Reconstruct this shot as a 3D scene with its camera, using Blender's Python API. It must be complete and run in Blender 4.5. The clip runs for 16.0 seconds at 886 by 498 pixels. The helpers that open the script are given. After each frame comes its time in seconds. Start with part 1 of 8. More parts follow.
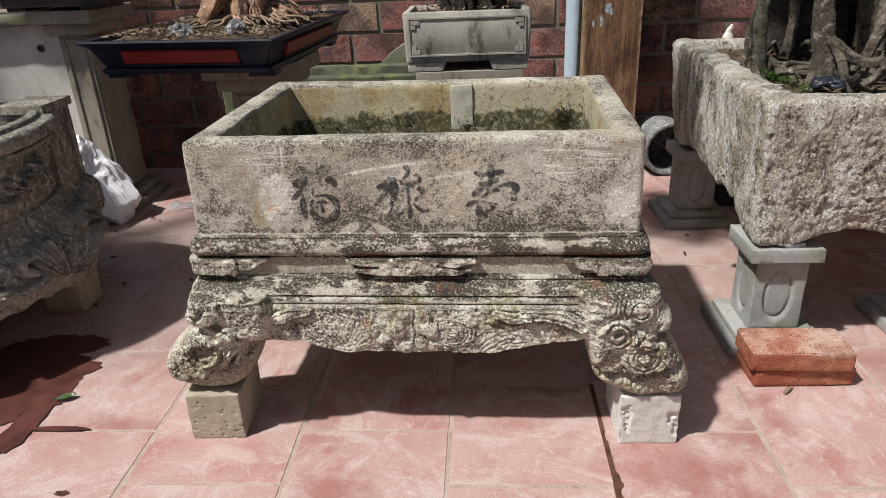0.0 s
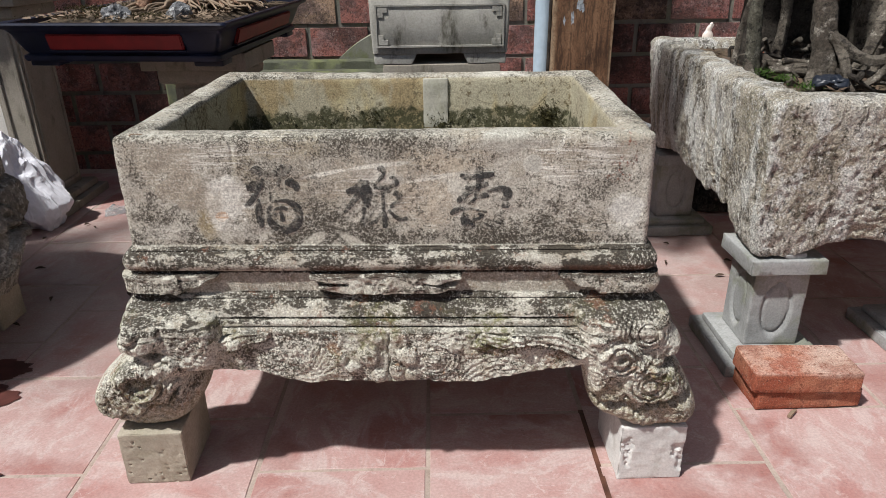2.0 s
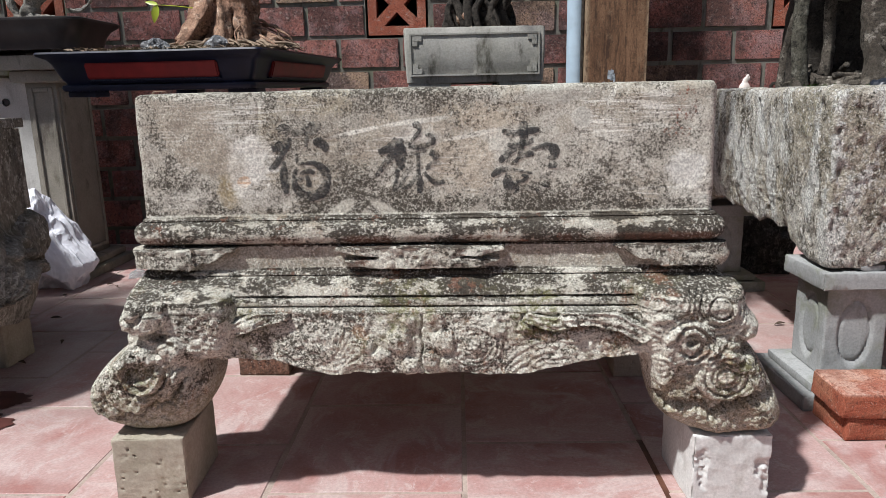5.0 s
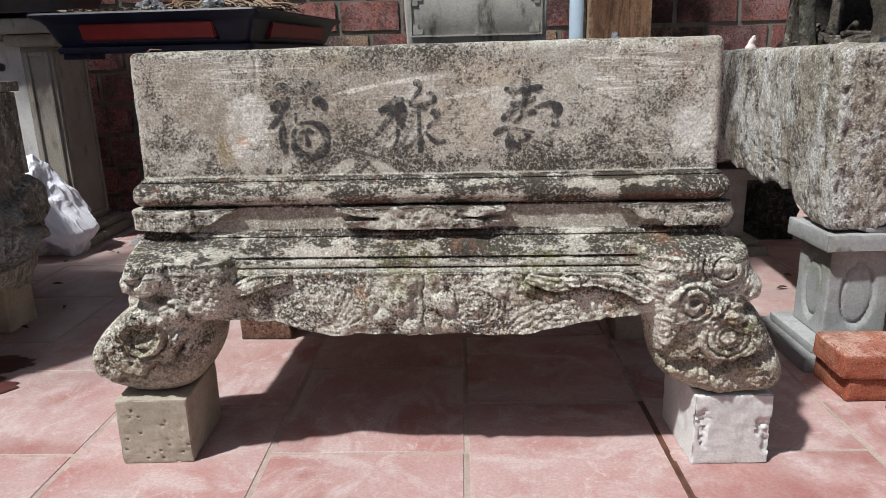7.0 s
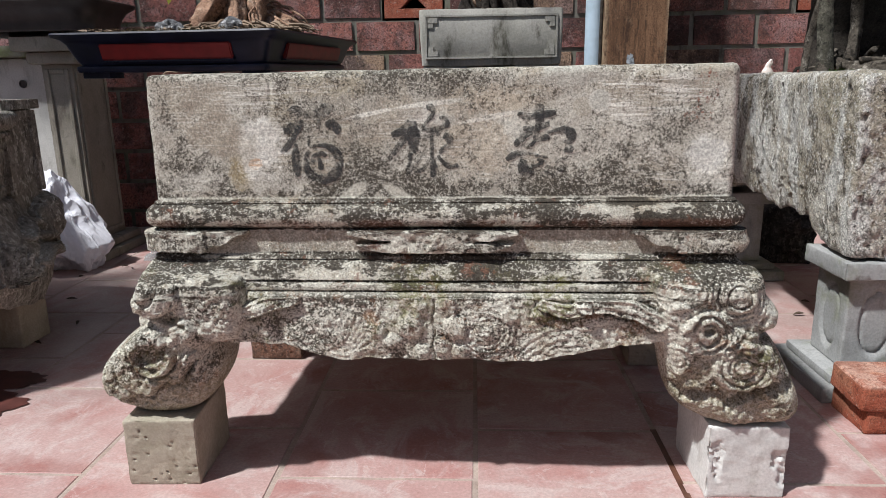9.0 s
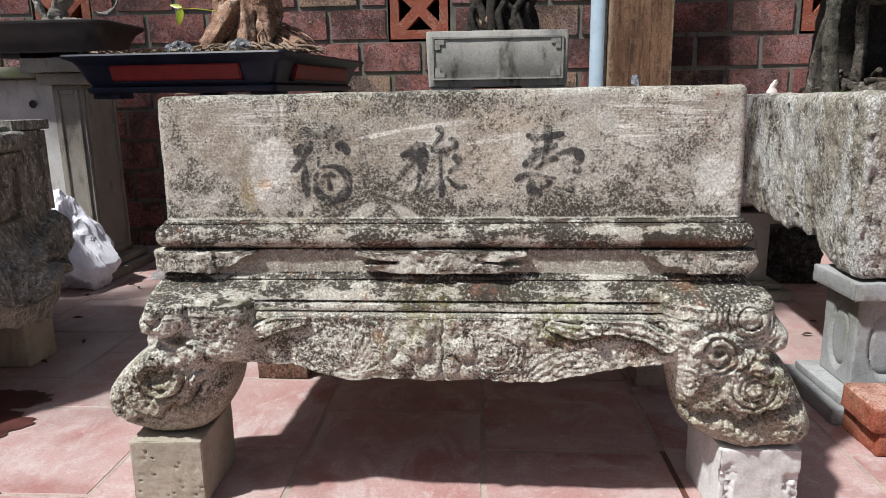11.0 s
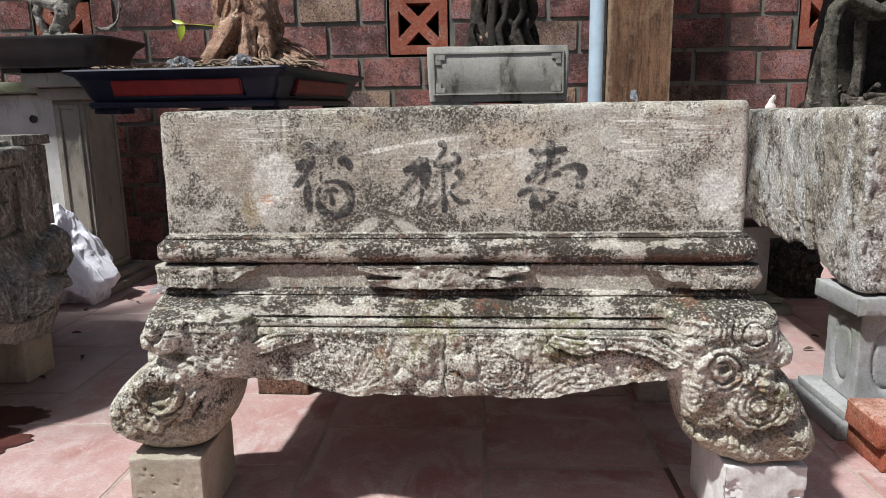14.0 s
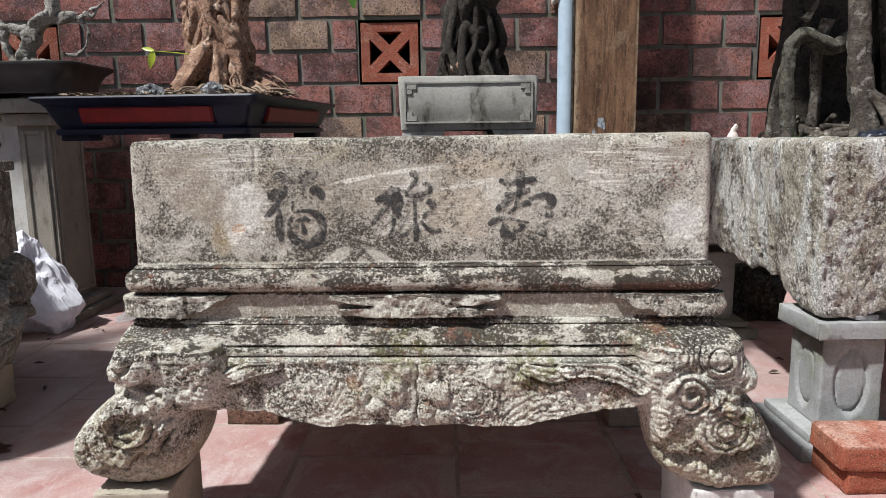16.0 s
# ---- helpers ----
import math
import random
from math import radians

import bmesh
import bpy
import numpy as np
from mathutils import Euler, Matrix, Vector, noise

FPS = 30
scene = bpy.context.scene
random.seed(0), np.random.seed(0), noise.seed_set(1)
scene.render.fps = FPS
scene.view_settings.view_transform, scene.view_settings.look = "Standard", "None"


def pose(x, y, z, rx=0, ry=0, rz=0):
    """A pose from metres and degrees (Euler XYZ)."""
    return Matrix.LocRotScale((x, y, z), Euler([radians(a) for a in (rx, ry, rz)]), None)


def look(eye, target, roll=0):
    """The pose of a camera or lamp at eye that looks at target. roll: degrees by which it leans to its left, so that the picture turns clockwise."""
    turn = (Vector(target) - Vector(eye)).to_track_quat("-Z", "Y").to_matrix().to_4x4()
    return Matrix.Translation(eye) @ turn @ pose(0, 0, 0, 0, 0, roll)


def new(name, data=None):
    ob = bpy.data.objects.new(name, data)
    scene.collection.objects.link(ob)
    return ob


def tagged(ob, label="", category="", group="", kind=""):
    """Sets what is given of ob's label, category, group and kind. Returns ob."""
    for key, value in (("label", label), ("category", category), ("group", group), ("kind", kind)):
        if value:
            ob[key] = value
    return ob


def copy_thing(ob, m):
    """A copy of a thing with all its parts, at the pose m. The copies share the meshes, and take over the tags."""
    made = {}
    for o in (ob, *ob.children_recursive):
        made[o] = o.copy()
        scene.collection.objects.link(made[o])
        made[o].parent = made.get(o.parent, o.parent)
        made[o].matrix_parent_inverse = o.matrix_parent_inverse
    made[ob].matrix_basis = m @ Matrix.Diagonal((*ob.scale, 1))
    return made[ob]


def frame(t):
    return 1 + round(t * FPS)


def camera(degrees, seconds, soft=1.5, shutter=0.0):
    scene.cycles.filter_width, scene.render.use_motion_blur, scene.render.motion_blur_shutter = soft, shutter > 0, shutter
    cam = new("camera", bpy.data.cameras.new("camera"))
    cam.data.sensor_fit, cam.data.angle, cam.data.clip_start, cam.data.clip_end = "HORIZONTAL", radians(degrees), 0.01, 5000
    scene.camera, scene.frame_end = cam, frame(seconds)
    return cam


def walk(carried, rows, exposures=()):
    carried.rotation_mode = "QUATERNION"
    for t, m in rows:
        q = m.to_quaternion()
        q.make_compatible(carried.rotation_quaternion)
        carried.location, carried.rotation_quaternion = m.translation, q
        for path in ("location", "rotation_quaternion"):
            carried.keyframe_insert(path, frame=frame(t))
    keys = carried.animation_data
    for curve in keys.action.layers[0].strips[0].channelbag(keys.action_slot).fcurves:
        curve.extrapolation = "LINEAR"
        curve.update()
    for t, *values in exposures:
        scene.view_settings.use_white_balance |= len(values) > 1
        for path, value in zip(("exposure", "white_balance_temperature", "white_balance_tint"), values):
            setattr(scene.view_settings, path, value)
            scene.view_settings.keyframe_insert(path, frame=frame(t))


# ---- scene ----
cam = camera(66.1, 16.0, soft=0.6)
PATH = [
    (0, (0.074, -1.108, 0.896), (-0.046, 0.716, 0.085), -2.4),
    (0.5, (0.033, -1.083, 0.9), (-0.074, 0.75, 0.108), -2.3),
    (1, (-0.014, -1.056, 0.889), (0.012, 0.778, 0.093), -0.3),
    (1.5, (0.0, -0.998, 0.876), (0.096, 0.833, 0.076), 0.5),
    (2, (0.022, -0.956, 0.847), (0.042, 0.875, 0.042), -0.7),
    (2.5, (0.01, -0.915, 0.731), (0.02, 0.94, -0.015), -0.8),
    (3, (0.001, -0.889, 0.64), (0.01, 1.018, 0.038), -0.4),
    (3.2, (0.007, -0.901, 0.614), (0.005, 1.028, 0.086), -0.5),
    (3.3, (0.007, -0.908, 0.609), (-0.012, 1.03, 0.115), -0.7),
    (3.5, (0.006, -0.915, 0.605), (-0.031, 1.037, 0.169), -0.8),
    (4, (0.004, -0.921, 0.589), (-0.063, 1.039, 0.196), -1.1),
    (4.5, (0.002, -0.932, 0.588), (-0.057, 1.018, 0.15), -1.1),
    (4.7, (0.001, -0.932, 0.59), (-0.052, 1.02, 0.157), -1.2),
    (7, (0.0, -0.927, 0.576), (-0.058, 1.002, 0.051), -1.4),
    (7.5, (0.002, -0.926, 0.577), (-0.091, 1.002, 0.056), -1.3),
    (8, (-0.001, -0.92, 0.581), (-0.111, 1.012, 0.073), -1.2),
    (8.5, (0.003, -0.919, 0.583), (-0.106, 1.017, 0.093), -1.1),
    (9, (0.003, -0.918, 0.585), (-0.094, 1.022, 0.108), -0.9),
    (11.5, (-0.005, -0.919, 0.59), (-0.116, 1.035, 0.179), -0.9),
    (12, (-0.006, -0.918, 0.594), (-0.119, 1.038, 0.195), -0.9),
    (12.5, (-0.008, -0.919, 0.594), (-0.127, 1.04, 0.209), -0.9),
    (13, (-0.01, -0.921, 0.595), (-0.148, 1.04, 0.226), -0.8),
    (13.5, (-0.013, -0.919, 0.588), (-0.118, 1.042, 0.208), -0.7),
    (14, (-0.01, -0.916, 0.589), (-0.112, 1.044, 0.205), -0.9),
    (14.5, (-0.008, -0.917, 0.594), (-0.081, 1.045, 0.218), -0.8),
    (15, (-0.004, -0.917, 0.596), (-0.068, 1.052, 0.254), -1.0),
    (15.5, (-0.008, -0.918, 0.597), (-0.038, 1.055, 0.271), -0.7),
    (16, (-0.01, -0.922, 0.597), (-0.028, 1.053, 0.281), -0.7),
]
walk(cam, [(t, look(eye, target, roll)) for t, eye, target, roll in PATH],
     ((0, -0.04, 6700, 10), (1, -0.04, 6550, 10), (3, -0.03, 6350, 10), (4.5, 0.06, 6200, 10), (8, -0.04, 6230, 10), (12, 0.16, 6230, 10), (16, 0.16, 6230, 10)))

# ---- sky and sun ----
SUN_FROM = Vector((-0.53, -0.36, 1.0)).normalized()
world = bpy.data.worlds.new("sky")
scene.world = world
world.use_nodes = True
wn = world.node_tree
sky = wn.nodes.new("ShaderNodeTexSky")
sky.sky_type = "NISHITA"
sky.sun_disc = False
sky.sun_elevation = math.asin(SUN_FROM.z)
sky.sun_rotation = math.atan2(SUN_FROM.x, SUN_FROM.y)
sky.air_density, sky.dust_density = 1.0, 2.5
wn.links.new(sky.outputs[0], wn.nodes["Background"].inputs[0])
wn.nodes["Background"].inputs[1].default_value = 0.066
sun = new("sun", bpy.data.lights.new("sun", "SUN"))
sun.data.energy, sun.data.angle, sun.data.color = 5.4, radians(2.2), (1.0, 0.985, 0.95)
sun.matrix_world = look(SUN_FROM * 8, (0, 0, 0))


# ---- small tools ----
def _hash(ix, iy, iz, seed):
    h = (ix * 374761393 + iy * 668265263 + iz * 2147483647 + seed * 1274126177) & 0x7FFFFFFF
    h = ((h ^ (h >> 13)) * 1274126177) & 0x7FFFFFFF
    return ((h ^ (h >> 16)) & 0xFFFF) / 65535.0


def vnoise(p, scale, seed=0):
    """Value noise in [-1, 1] at the points p (n, 3)."""
    q = np.asarray(p, float) * scale + 1000.0
    i = np.floor(q).astype(np.int64)
    f = q - i
    f = f * f * (3 - 2 * f)
    out = 0
    for dx in (0, 1):
        for dy in (0, 1):
            for dz in (0, 1):
                w = (f[:, 0] if dx else 1 - f[:, 0]) * (f[:, 1] if dy else 1 - f[:, 1]) * (f[:, 2] if dz else 1 - f[:, 2])
                out = out + w * _hash(i[:, 0] + dx, i[:, 1] + dy, i[:, 2] + dz, seed)
    return out * 2 - 1


def fbm(p, scale, octaves=4, seed=0, gain=0.5):
    out, a = 0, 1.0
    for k in range(octaves):
        out = out + a * vnoise(p, scale * 2 ** k, seed + 17 * k)
        a *= gain
    return out


def sstep(a, b, x):
    t = np.clip((x - a) / (b - a), 0, 1)
    return t * t * (3 - 2 * t)


def mesh_ob(name, verts, faces, material, parent=None, label="", smooth=True, at=None):
    me = bpy.data.meshes.new(name)
    me.from_pydata([tuple(v) for v in np.asarray(verts, float)], [], faces)
    if smooth:
        me.shade_smooth()
        me.set_sharp_from_angle(angle=radians(42))
    if material:
        me.materials.append(material)
    me.update()
    ob = new(name, me)
    if parent:
        ob.parent = parent
    if at is not None:
        ob.matrix_basis = at
    if label:
        ob["label"] = label
    return ob


def part(name, bm, material, parent=None, label="", smooth=False):
    bmesh.ops.recalc_face_normals(bm, faces=bm.faces)
    me = bpy.data.meshes.new(name)
    bm.to_mesh(me)
    bm.free()
    if smooth:
        me.shade_smooth()
    me.materials.append(material)
    ob = new(name, me)
    if parent:
        ob.parent = parent
    if label:
        ob["label"] = label
    return ob


def empty(name, m, label, category, group=""):
    ob = new(name)
    ob.empty_display_size = 0.1
    ob.matrix_basis = m
    return tagged(ob, label, category, group)


def grid_faces(nu, nv, wrap_u=False, wrap_v=False, base=0):
    faces = []
    for j in range(nv if wrap_v else nv - 1):
        for i in range(nu if wrap_u else nu - 1):
            a, b = base + j * nu + i, base + j * nu + (i + 1) % nu
            c, d = base + ((j + 1) % nv) * nu + (i + 1) % nu, base + ((j + 1) % nv) * nu + i
            faces.append((a, b, c, d))
    return faces


def rough_box(lo, hi, cell=0.02, bevel=0.006, amp=0.0015, scale=25, seed=1, chips=0.0, taper=0.0, shape=None):
    """Vertices and faces of a box with rounded, worn edges; taper narrows its top."""
    lo, hi = np.array(lo, float), np.array(hi, float)
    size = hi - lo
    n = np.clip(np.round(size / cell), 2, 90).astype(int)
    index, verts, faces = {}, [], []

    def vid(k):
        if k not in index:
            index[k] = len(verts)
            verts.append(k)
        return index[k]
    for ax in range(3):
        b, c = (ax + 1) % 3, (ax + 2) % 3
        for side in (0, 1):
            for i in range(n[b]):
                for j in range(n[c]):
                    quad = []
                    for di, dj in ((0, 0), (1, 0), (1, 1), (0, 1)):
                        k = [0, 0, 0]
                        k[ax], k[b], k[c] = side * n[ax], i + di, j + dj
                        quad.append(vid(tuple(k)))
                    faces.append(tuple(quad if side else quad[::-1]))
    u = np.array(verts, float) / n
    # crowd the outer rows to the edges, so that the bevel keeps its shape
    e = np.minimum(bevel / size, 0.3)
    for a in range(3):
        if n[a] > 3:
            first, last = np.isclose(u[:, a], 1 / n[a]), np.isclose(u[:, a], 1 - 1 / n[a])
            u[first, a], u[last, a] = e[a], 1 - e[a]
    p = lo + u * size
    inner = np.clip(p, lo + bevel, hi - bevel)
    d = p - inner
    ln = np.linalg.norm(d, axis=1)
    nrm = d / np.maximum(ln, 1e-9)[:, None]
    p = inner + nrm * bevel
    edge = (np.sum(np.abs(d) > bevel * 0.5, axis=1) > 1)
    disp = amp * fbm(p + seed * 3.1, scale, 4, seed)
    if chips:
        disp = disp - chips * edge * np.clip(fbm(p + seed, 22, 3, seed + 5) + 0.1, 0, 1)
    p = p + nrm * disp[:, None]
    if taper:
        k = 1 - taper * (p[:, 2] - lo[2]) / size[2]
        mid = (lo + hi) / 2
        p[:, 0] = mid[0] + (p[:, 0] - mid[0]) * k
        p[:, 1] = mid[1] + (p[:, 1] - mid[1]) * k
    if shape is not None:
        p = shape(p, nrm)
    return p, faces


def joined(items):
    vs, fs, base = [], [], 0
    for v, f in items:
        vs.append(np.asarray(v, float))
        fs += [tuple(i + base for i in q) for q in f]
        base += len(v)
    return np.vstack(vs), fs


def tube(points, radii, segs=10, amp=0.0, scale=30, seed=0, steps=6, flute=0.0):
    """A tapered, bent limb through the points."""
    pts = np.array(points, float)
    rad = np.interp(np.linspace(0, len(pts) - 1, (len(pts) - 1) * steps + 1), np.arange(len(pts)), np.array(radii, float))
    out = []
    for i in range(len(pts) - 1):
        p0, p1, p2, p3 = pts[max(i - 1, 0)], pts[i], pts[i + 1], pts[min(i + 2, len(pts) - 1)]
        for t in np.linspace(0, 1, steps, endpoint=False):
            out.append(0.5 * (2 * p1 + (p2 - p0) * t + (2 * p0 - 5 * p1 + 4 * p2 - p3) * t * t + (3 * p1 - p0 - 3 * p2 + p3) * t ** 3))
    out.append(pts[-1])
    c = np.array(out)
    d = np.gradient(c, axis=0)
    d /= np.maximum(np.linalg.norm(d, axis=1), 1e-9)[:, None]
    ref = np.array((0.31, 0.83, 0.46))
    a = np.cross(d, ref)
    a /= np.maximum(np.linalg.norm(a, axis=1), 1e-9)[:, None]
    b = np.cross(d, a)
    th = np.linspace(0, 2 * np.pi, segs, endpoint=False)
    ring = np.cos(th)[None, :, None] * a[:, None, :] + np.sin(th)[None, :, None] * b[:, None, :]
    r = rad[:, None] * np.ones(segs)[None, :]
    flat = (c[:, None, :] + ring * r[:, :, None]).reshape(-1, 3)
    if amp:
        r = r + (amp * fbm(flat + seed, scale, 3, seed)).reshape(r.shape)
    if flute:
        r = r * (1 + flute * np.cos(th * 4 + np.linspace(0, 3, len(c))[:, None] + seed))
    v = (c[:, None, :] + ring * r[:, :, None]).reshape(-1, 3)
    f = grid_faces(segs, len(c), wrap_u=True)
    f += [tuple(range(segs - 1, -1, -1)), tuple((len(c) - 1) * segs + i for i in range(segs))]
    return v, f


def lathe(profile, segs=48, power=2.0, sx=1.0, sy=1.0, warp=None, angles=None):
    """Rings (r, z) round the z axis; power above 2 squares the plan."""
    th = np.linspace(0, 2 * np.pi, segs, endpoint=False) if angles is None else np.asarray(angles)
    segs = len(th)
    co, si = np.cos(th), np.sin(th)
    k = (np.abs(co) ** power + np.abs(si) ** power) ** (-1 / power)
    v = np.array([(r * sx * k[i] * co[i], r * sy * k[i] * si[i], z) for r, z in profile for i in range(segs)])
    if warp is not None:
        v = warp(v)
    f = grid_faces(segs, len(profile), wrap_u=True)
    f += [tuple(range(segs - 1, -1, -1)), tuple((len(profile) - 1) * segs + i for i in range(segs))]
    return v, f


def blob(c, r, nu=40, nv=28, amp=0.004, scale=30, seed=0, relief=None):
    """A worn, carved lump; relief(x, z) raises its front."""
    th = np.linspace(0, 2 * np.pi, nu, endpoint=False)
    ph = np.linspace(0.02, np.pi - 0.02, nv)
    T, P = np.meshgrid(th, ph)
    n = np.stack([np.sin(P) * np.cos(T), np.sin(P) * np.sin(T), np.cos(P)], -1).reshape(-1, 3)
    p = np.array(c) + n * np.array(r)
    d = amp * fbm(p, scale, 4, seed)
    if relief is not None:
        d = d + relief(p[:, 0], p[:, 2]) * sstep(0.1, 0.6, -n[:, 1])
    p = p + n * d[:, None]
    f = [q[::-1] for q in grid_faces(nu, nv, wrap_u=True)]
    f += [tuple(range(nu)), tuple((nv - 1) * nu + i for i in range(nu - 1, -1, -1))]
    return p, f


def quad_box(bm, lo, hi):
    m = Matrix.LocRotScale([(a + b) / 2 for a, b in zip(lo, hi)], None, [b - a for a, b in zip(lo, hi)])
    return bmesh.ops.create_cube(bm, size=1, matrix=m)["verts"]


# ---- materials ----
class Shade:
    """A node material on object coordinates, in metres."""

    def __init__(self, name, rough=0.85, metal=0.0, spec=0.4):
        self.m = bpy.data.materials.new(name)
        self.m.use_nodes = True
        self.t = self.m.node_tree
        self.b = self.t.nodes["Principled BSDF"]
        self.b.inputs["Roughness"].default_value = rough
        self.b.inputs["Metallic"].default_value = metal
        self.b.inputs["Specular IOR Level"].default_value = spec
        co = self.t.nodes.new("ShaderNodeTexCoord")
        self.co = co.outputs["Object"]

    def put(self, sock, v):
        if isinstance(v, bpy.types.NodeSocket):
            self.t.links.new(v, sock)
        else:
            sock.default_value = v if not isinstance(v, tuple) or len(v) != 3 or sock.type != "RGBA" else (*v, 1)

    def noise(self, scale, detail=4, rough=0.6, co=None, dist=0.0):
        n = self.t.nodes.new("ShaderNodeTexNoise")
        self.put(n.inputs["Vector"], co or self.co)
        n.inputs["Scale"].default_value, n.inputs["Detail"].default_value = scale, detail
        n.inputs["Roughness"].default_value, n.inputs["Distortion"].default_value = rough, dist
        return n.outputs[0]

    def cells(self, scale, feature="F1", co=None):
        n = self.t.nodes.new("ShaderNodeTexVoronoi")
        n.feature = feature
        self.put(n.inputs["Vector"], co or self.co)
        n.inputs["Scale"].default_value = scale
        return n.outputs["Distance"]

    def stretch(self, sx, sy, sz, rot=(0, 0, 0)):
        n = self.t.nodes.new("ShaderNodeMapping")
        self.put(n.inputs["Vector"], self.co)
        n.inputs["Scale"].default_value, n.inputs["Rotation"].default_value = (sx, sy, sz), rot
        return n.outputs[0]

    def axis(self, i):
        n = self.t.nodes.new("ShaderNodeSeparateXYZ")
        self.put(n.inputs[0], self.co)
        return n.outputs[i]

    def band(self, v, a, b, lo=0.0, hi=1.0):
        """v between a and b, as lo to hi, smooth."""
        n = self.t.nodes.new("ShaderNodeMapRange")
        n.interpolation_type = "SMOOTHSTEP"
        self.put(n.inputs[0], v)
        for i, x in enumerate((a, b, lo, hi)):
            n.inputs[i + 1].default_value = x
        return n.outputs[0]

    def math(self, op, a, b=0.0):
        n = self.t.nodes.new("ShaderNodeMath")
        n.operation = op
        self.put(n.inputs[0], a)
        self.put(n.inputs[1], b)
        return n.outputs[0]

    def mul(self, a, b):
        return self.math("MULTIPLY", a, b)

    def add(self, a, b):
        return self.math("ADD", a, b)

    def mix(self, f, a, b, kind="MIX"):
        n = self.t.nodes.new("ShaderNodeMix")
        n.data_type, n.blend_type = "RGBA", kind
        self.put(n.inputs[0], f)
        self.put(n.inputs[6], a)
        self.put(n.inputs[7], b)
        return n.outputs[2]

    def near(self, x, y, z, r, wob=0.0, wscale=12):
        """1 inside a ragged round patch, falling to 0 at r."""
        n = self.t.nodes.new("ShaderNodeVectorMath")
        n.operation = "DISTANCE"
        self.put(n.inputs[0], self.co)
        n.inputs[1].default_value = (x, y, z)
        d = n.outputs["Value"]
        if wob:
            d = self.add(d, self.mul(self.add(self.noise(wscale, 5), -0.5), wob))
        return self.band(d, r, r * 0.35)

    def spot(self, x, z, rx, rz, turn=0.0, ragged=None, wob=0.8, soft=0.5):
        """1 inside a ragged oval on the front face, turned by turn radians, falling to 0 at its rim."""
        n = self.t.nodes.new("ShaderNodeMapping")
        n.vector_type = "TEXTURE"
        self.put(n.inputs["Vector"], self.co)
        n.inputs["Location"].default_value = (x, 0, z)
        n.inputs["Rotation"].default_value = (0, -turn, 0)
        n.inputs["Scale"].default_value = (rx, 0.2, rz)
        d = self.t.nodes.new("ShaderNodeVectorMath")
        d.operation = "LENGTH"
        self.put(d.inputs[0], n.outputs[0])
        v = d.outputs["Value"]
        if ragged is not None:
            v = self.add(v, self.mul(self.add(ragged, -0.5), wob * 3))
        return self.band(v, 1.15, 1.15 - soft)

    def random(self):
        return self.t.nodes.new("ShaderNodeObjectInfo").outputs["Random"]

    def tone(self, c, v):
        """Colour c made lighter or darker by v (1: as it is)."""
        n = self.t.nodes.new("ShaderNodeHueSaturation")
        self.put(n.inputs["Value"], v)
        self.put(n.inputs["Color"], c)
        return n.outputs[0]

    def done(self, colour, bump=None, strength=0.3, depth=0.002, rough=None):
        self.put(self.b.inputs["Base Color"], colour)
        if rough is not None:
            self.put(self.b.inputs["Roughness"], rough)
        if bump is not None:
            n = self.t.nodes.new("ShaderNodeBump")
            n.inputs["Strength"].default_value, n.inputs["Distance"].default_value = strength, depth
            self.put(n.inputs["Height"], bump)
            self.t.links.new(n.outputs[0], self.b.inputs["Normal"])
        return self.m


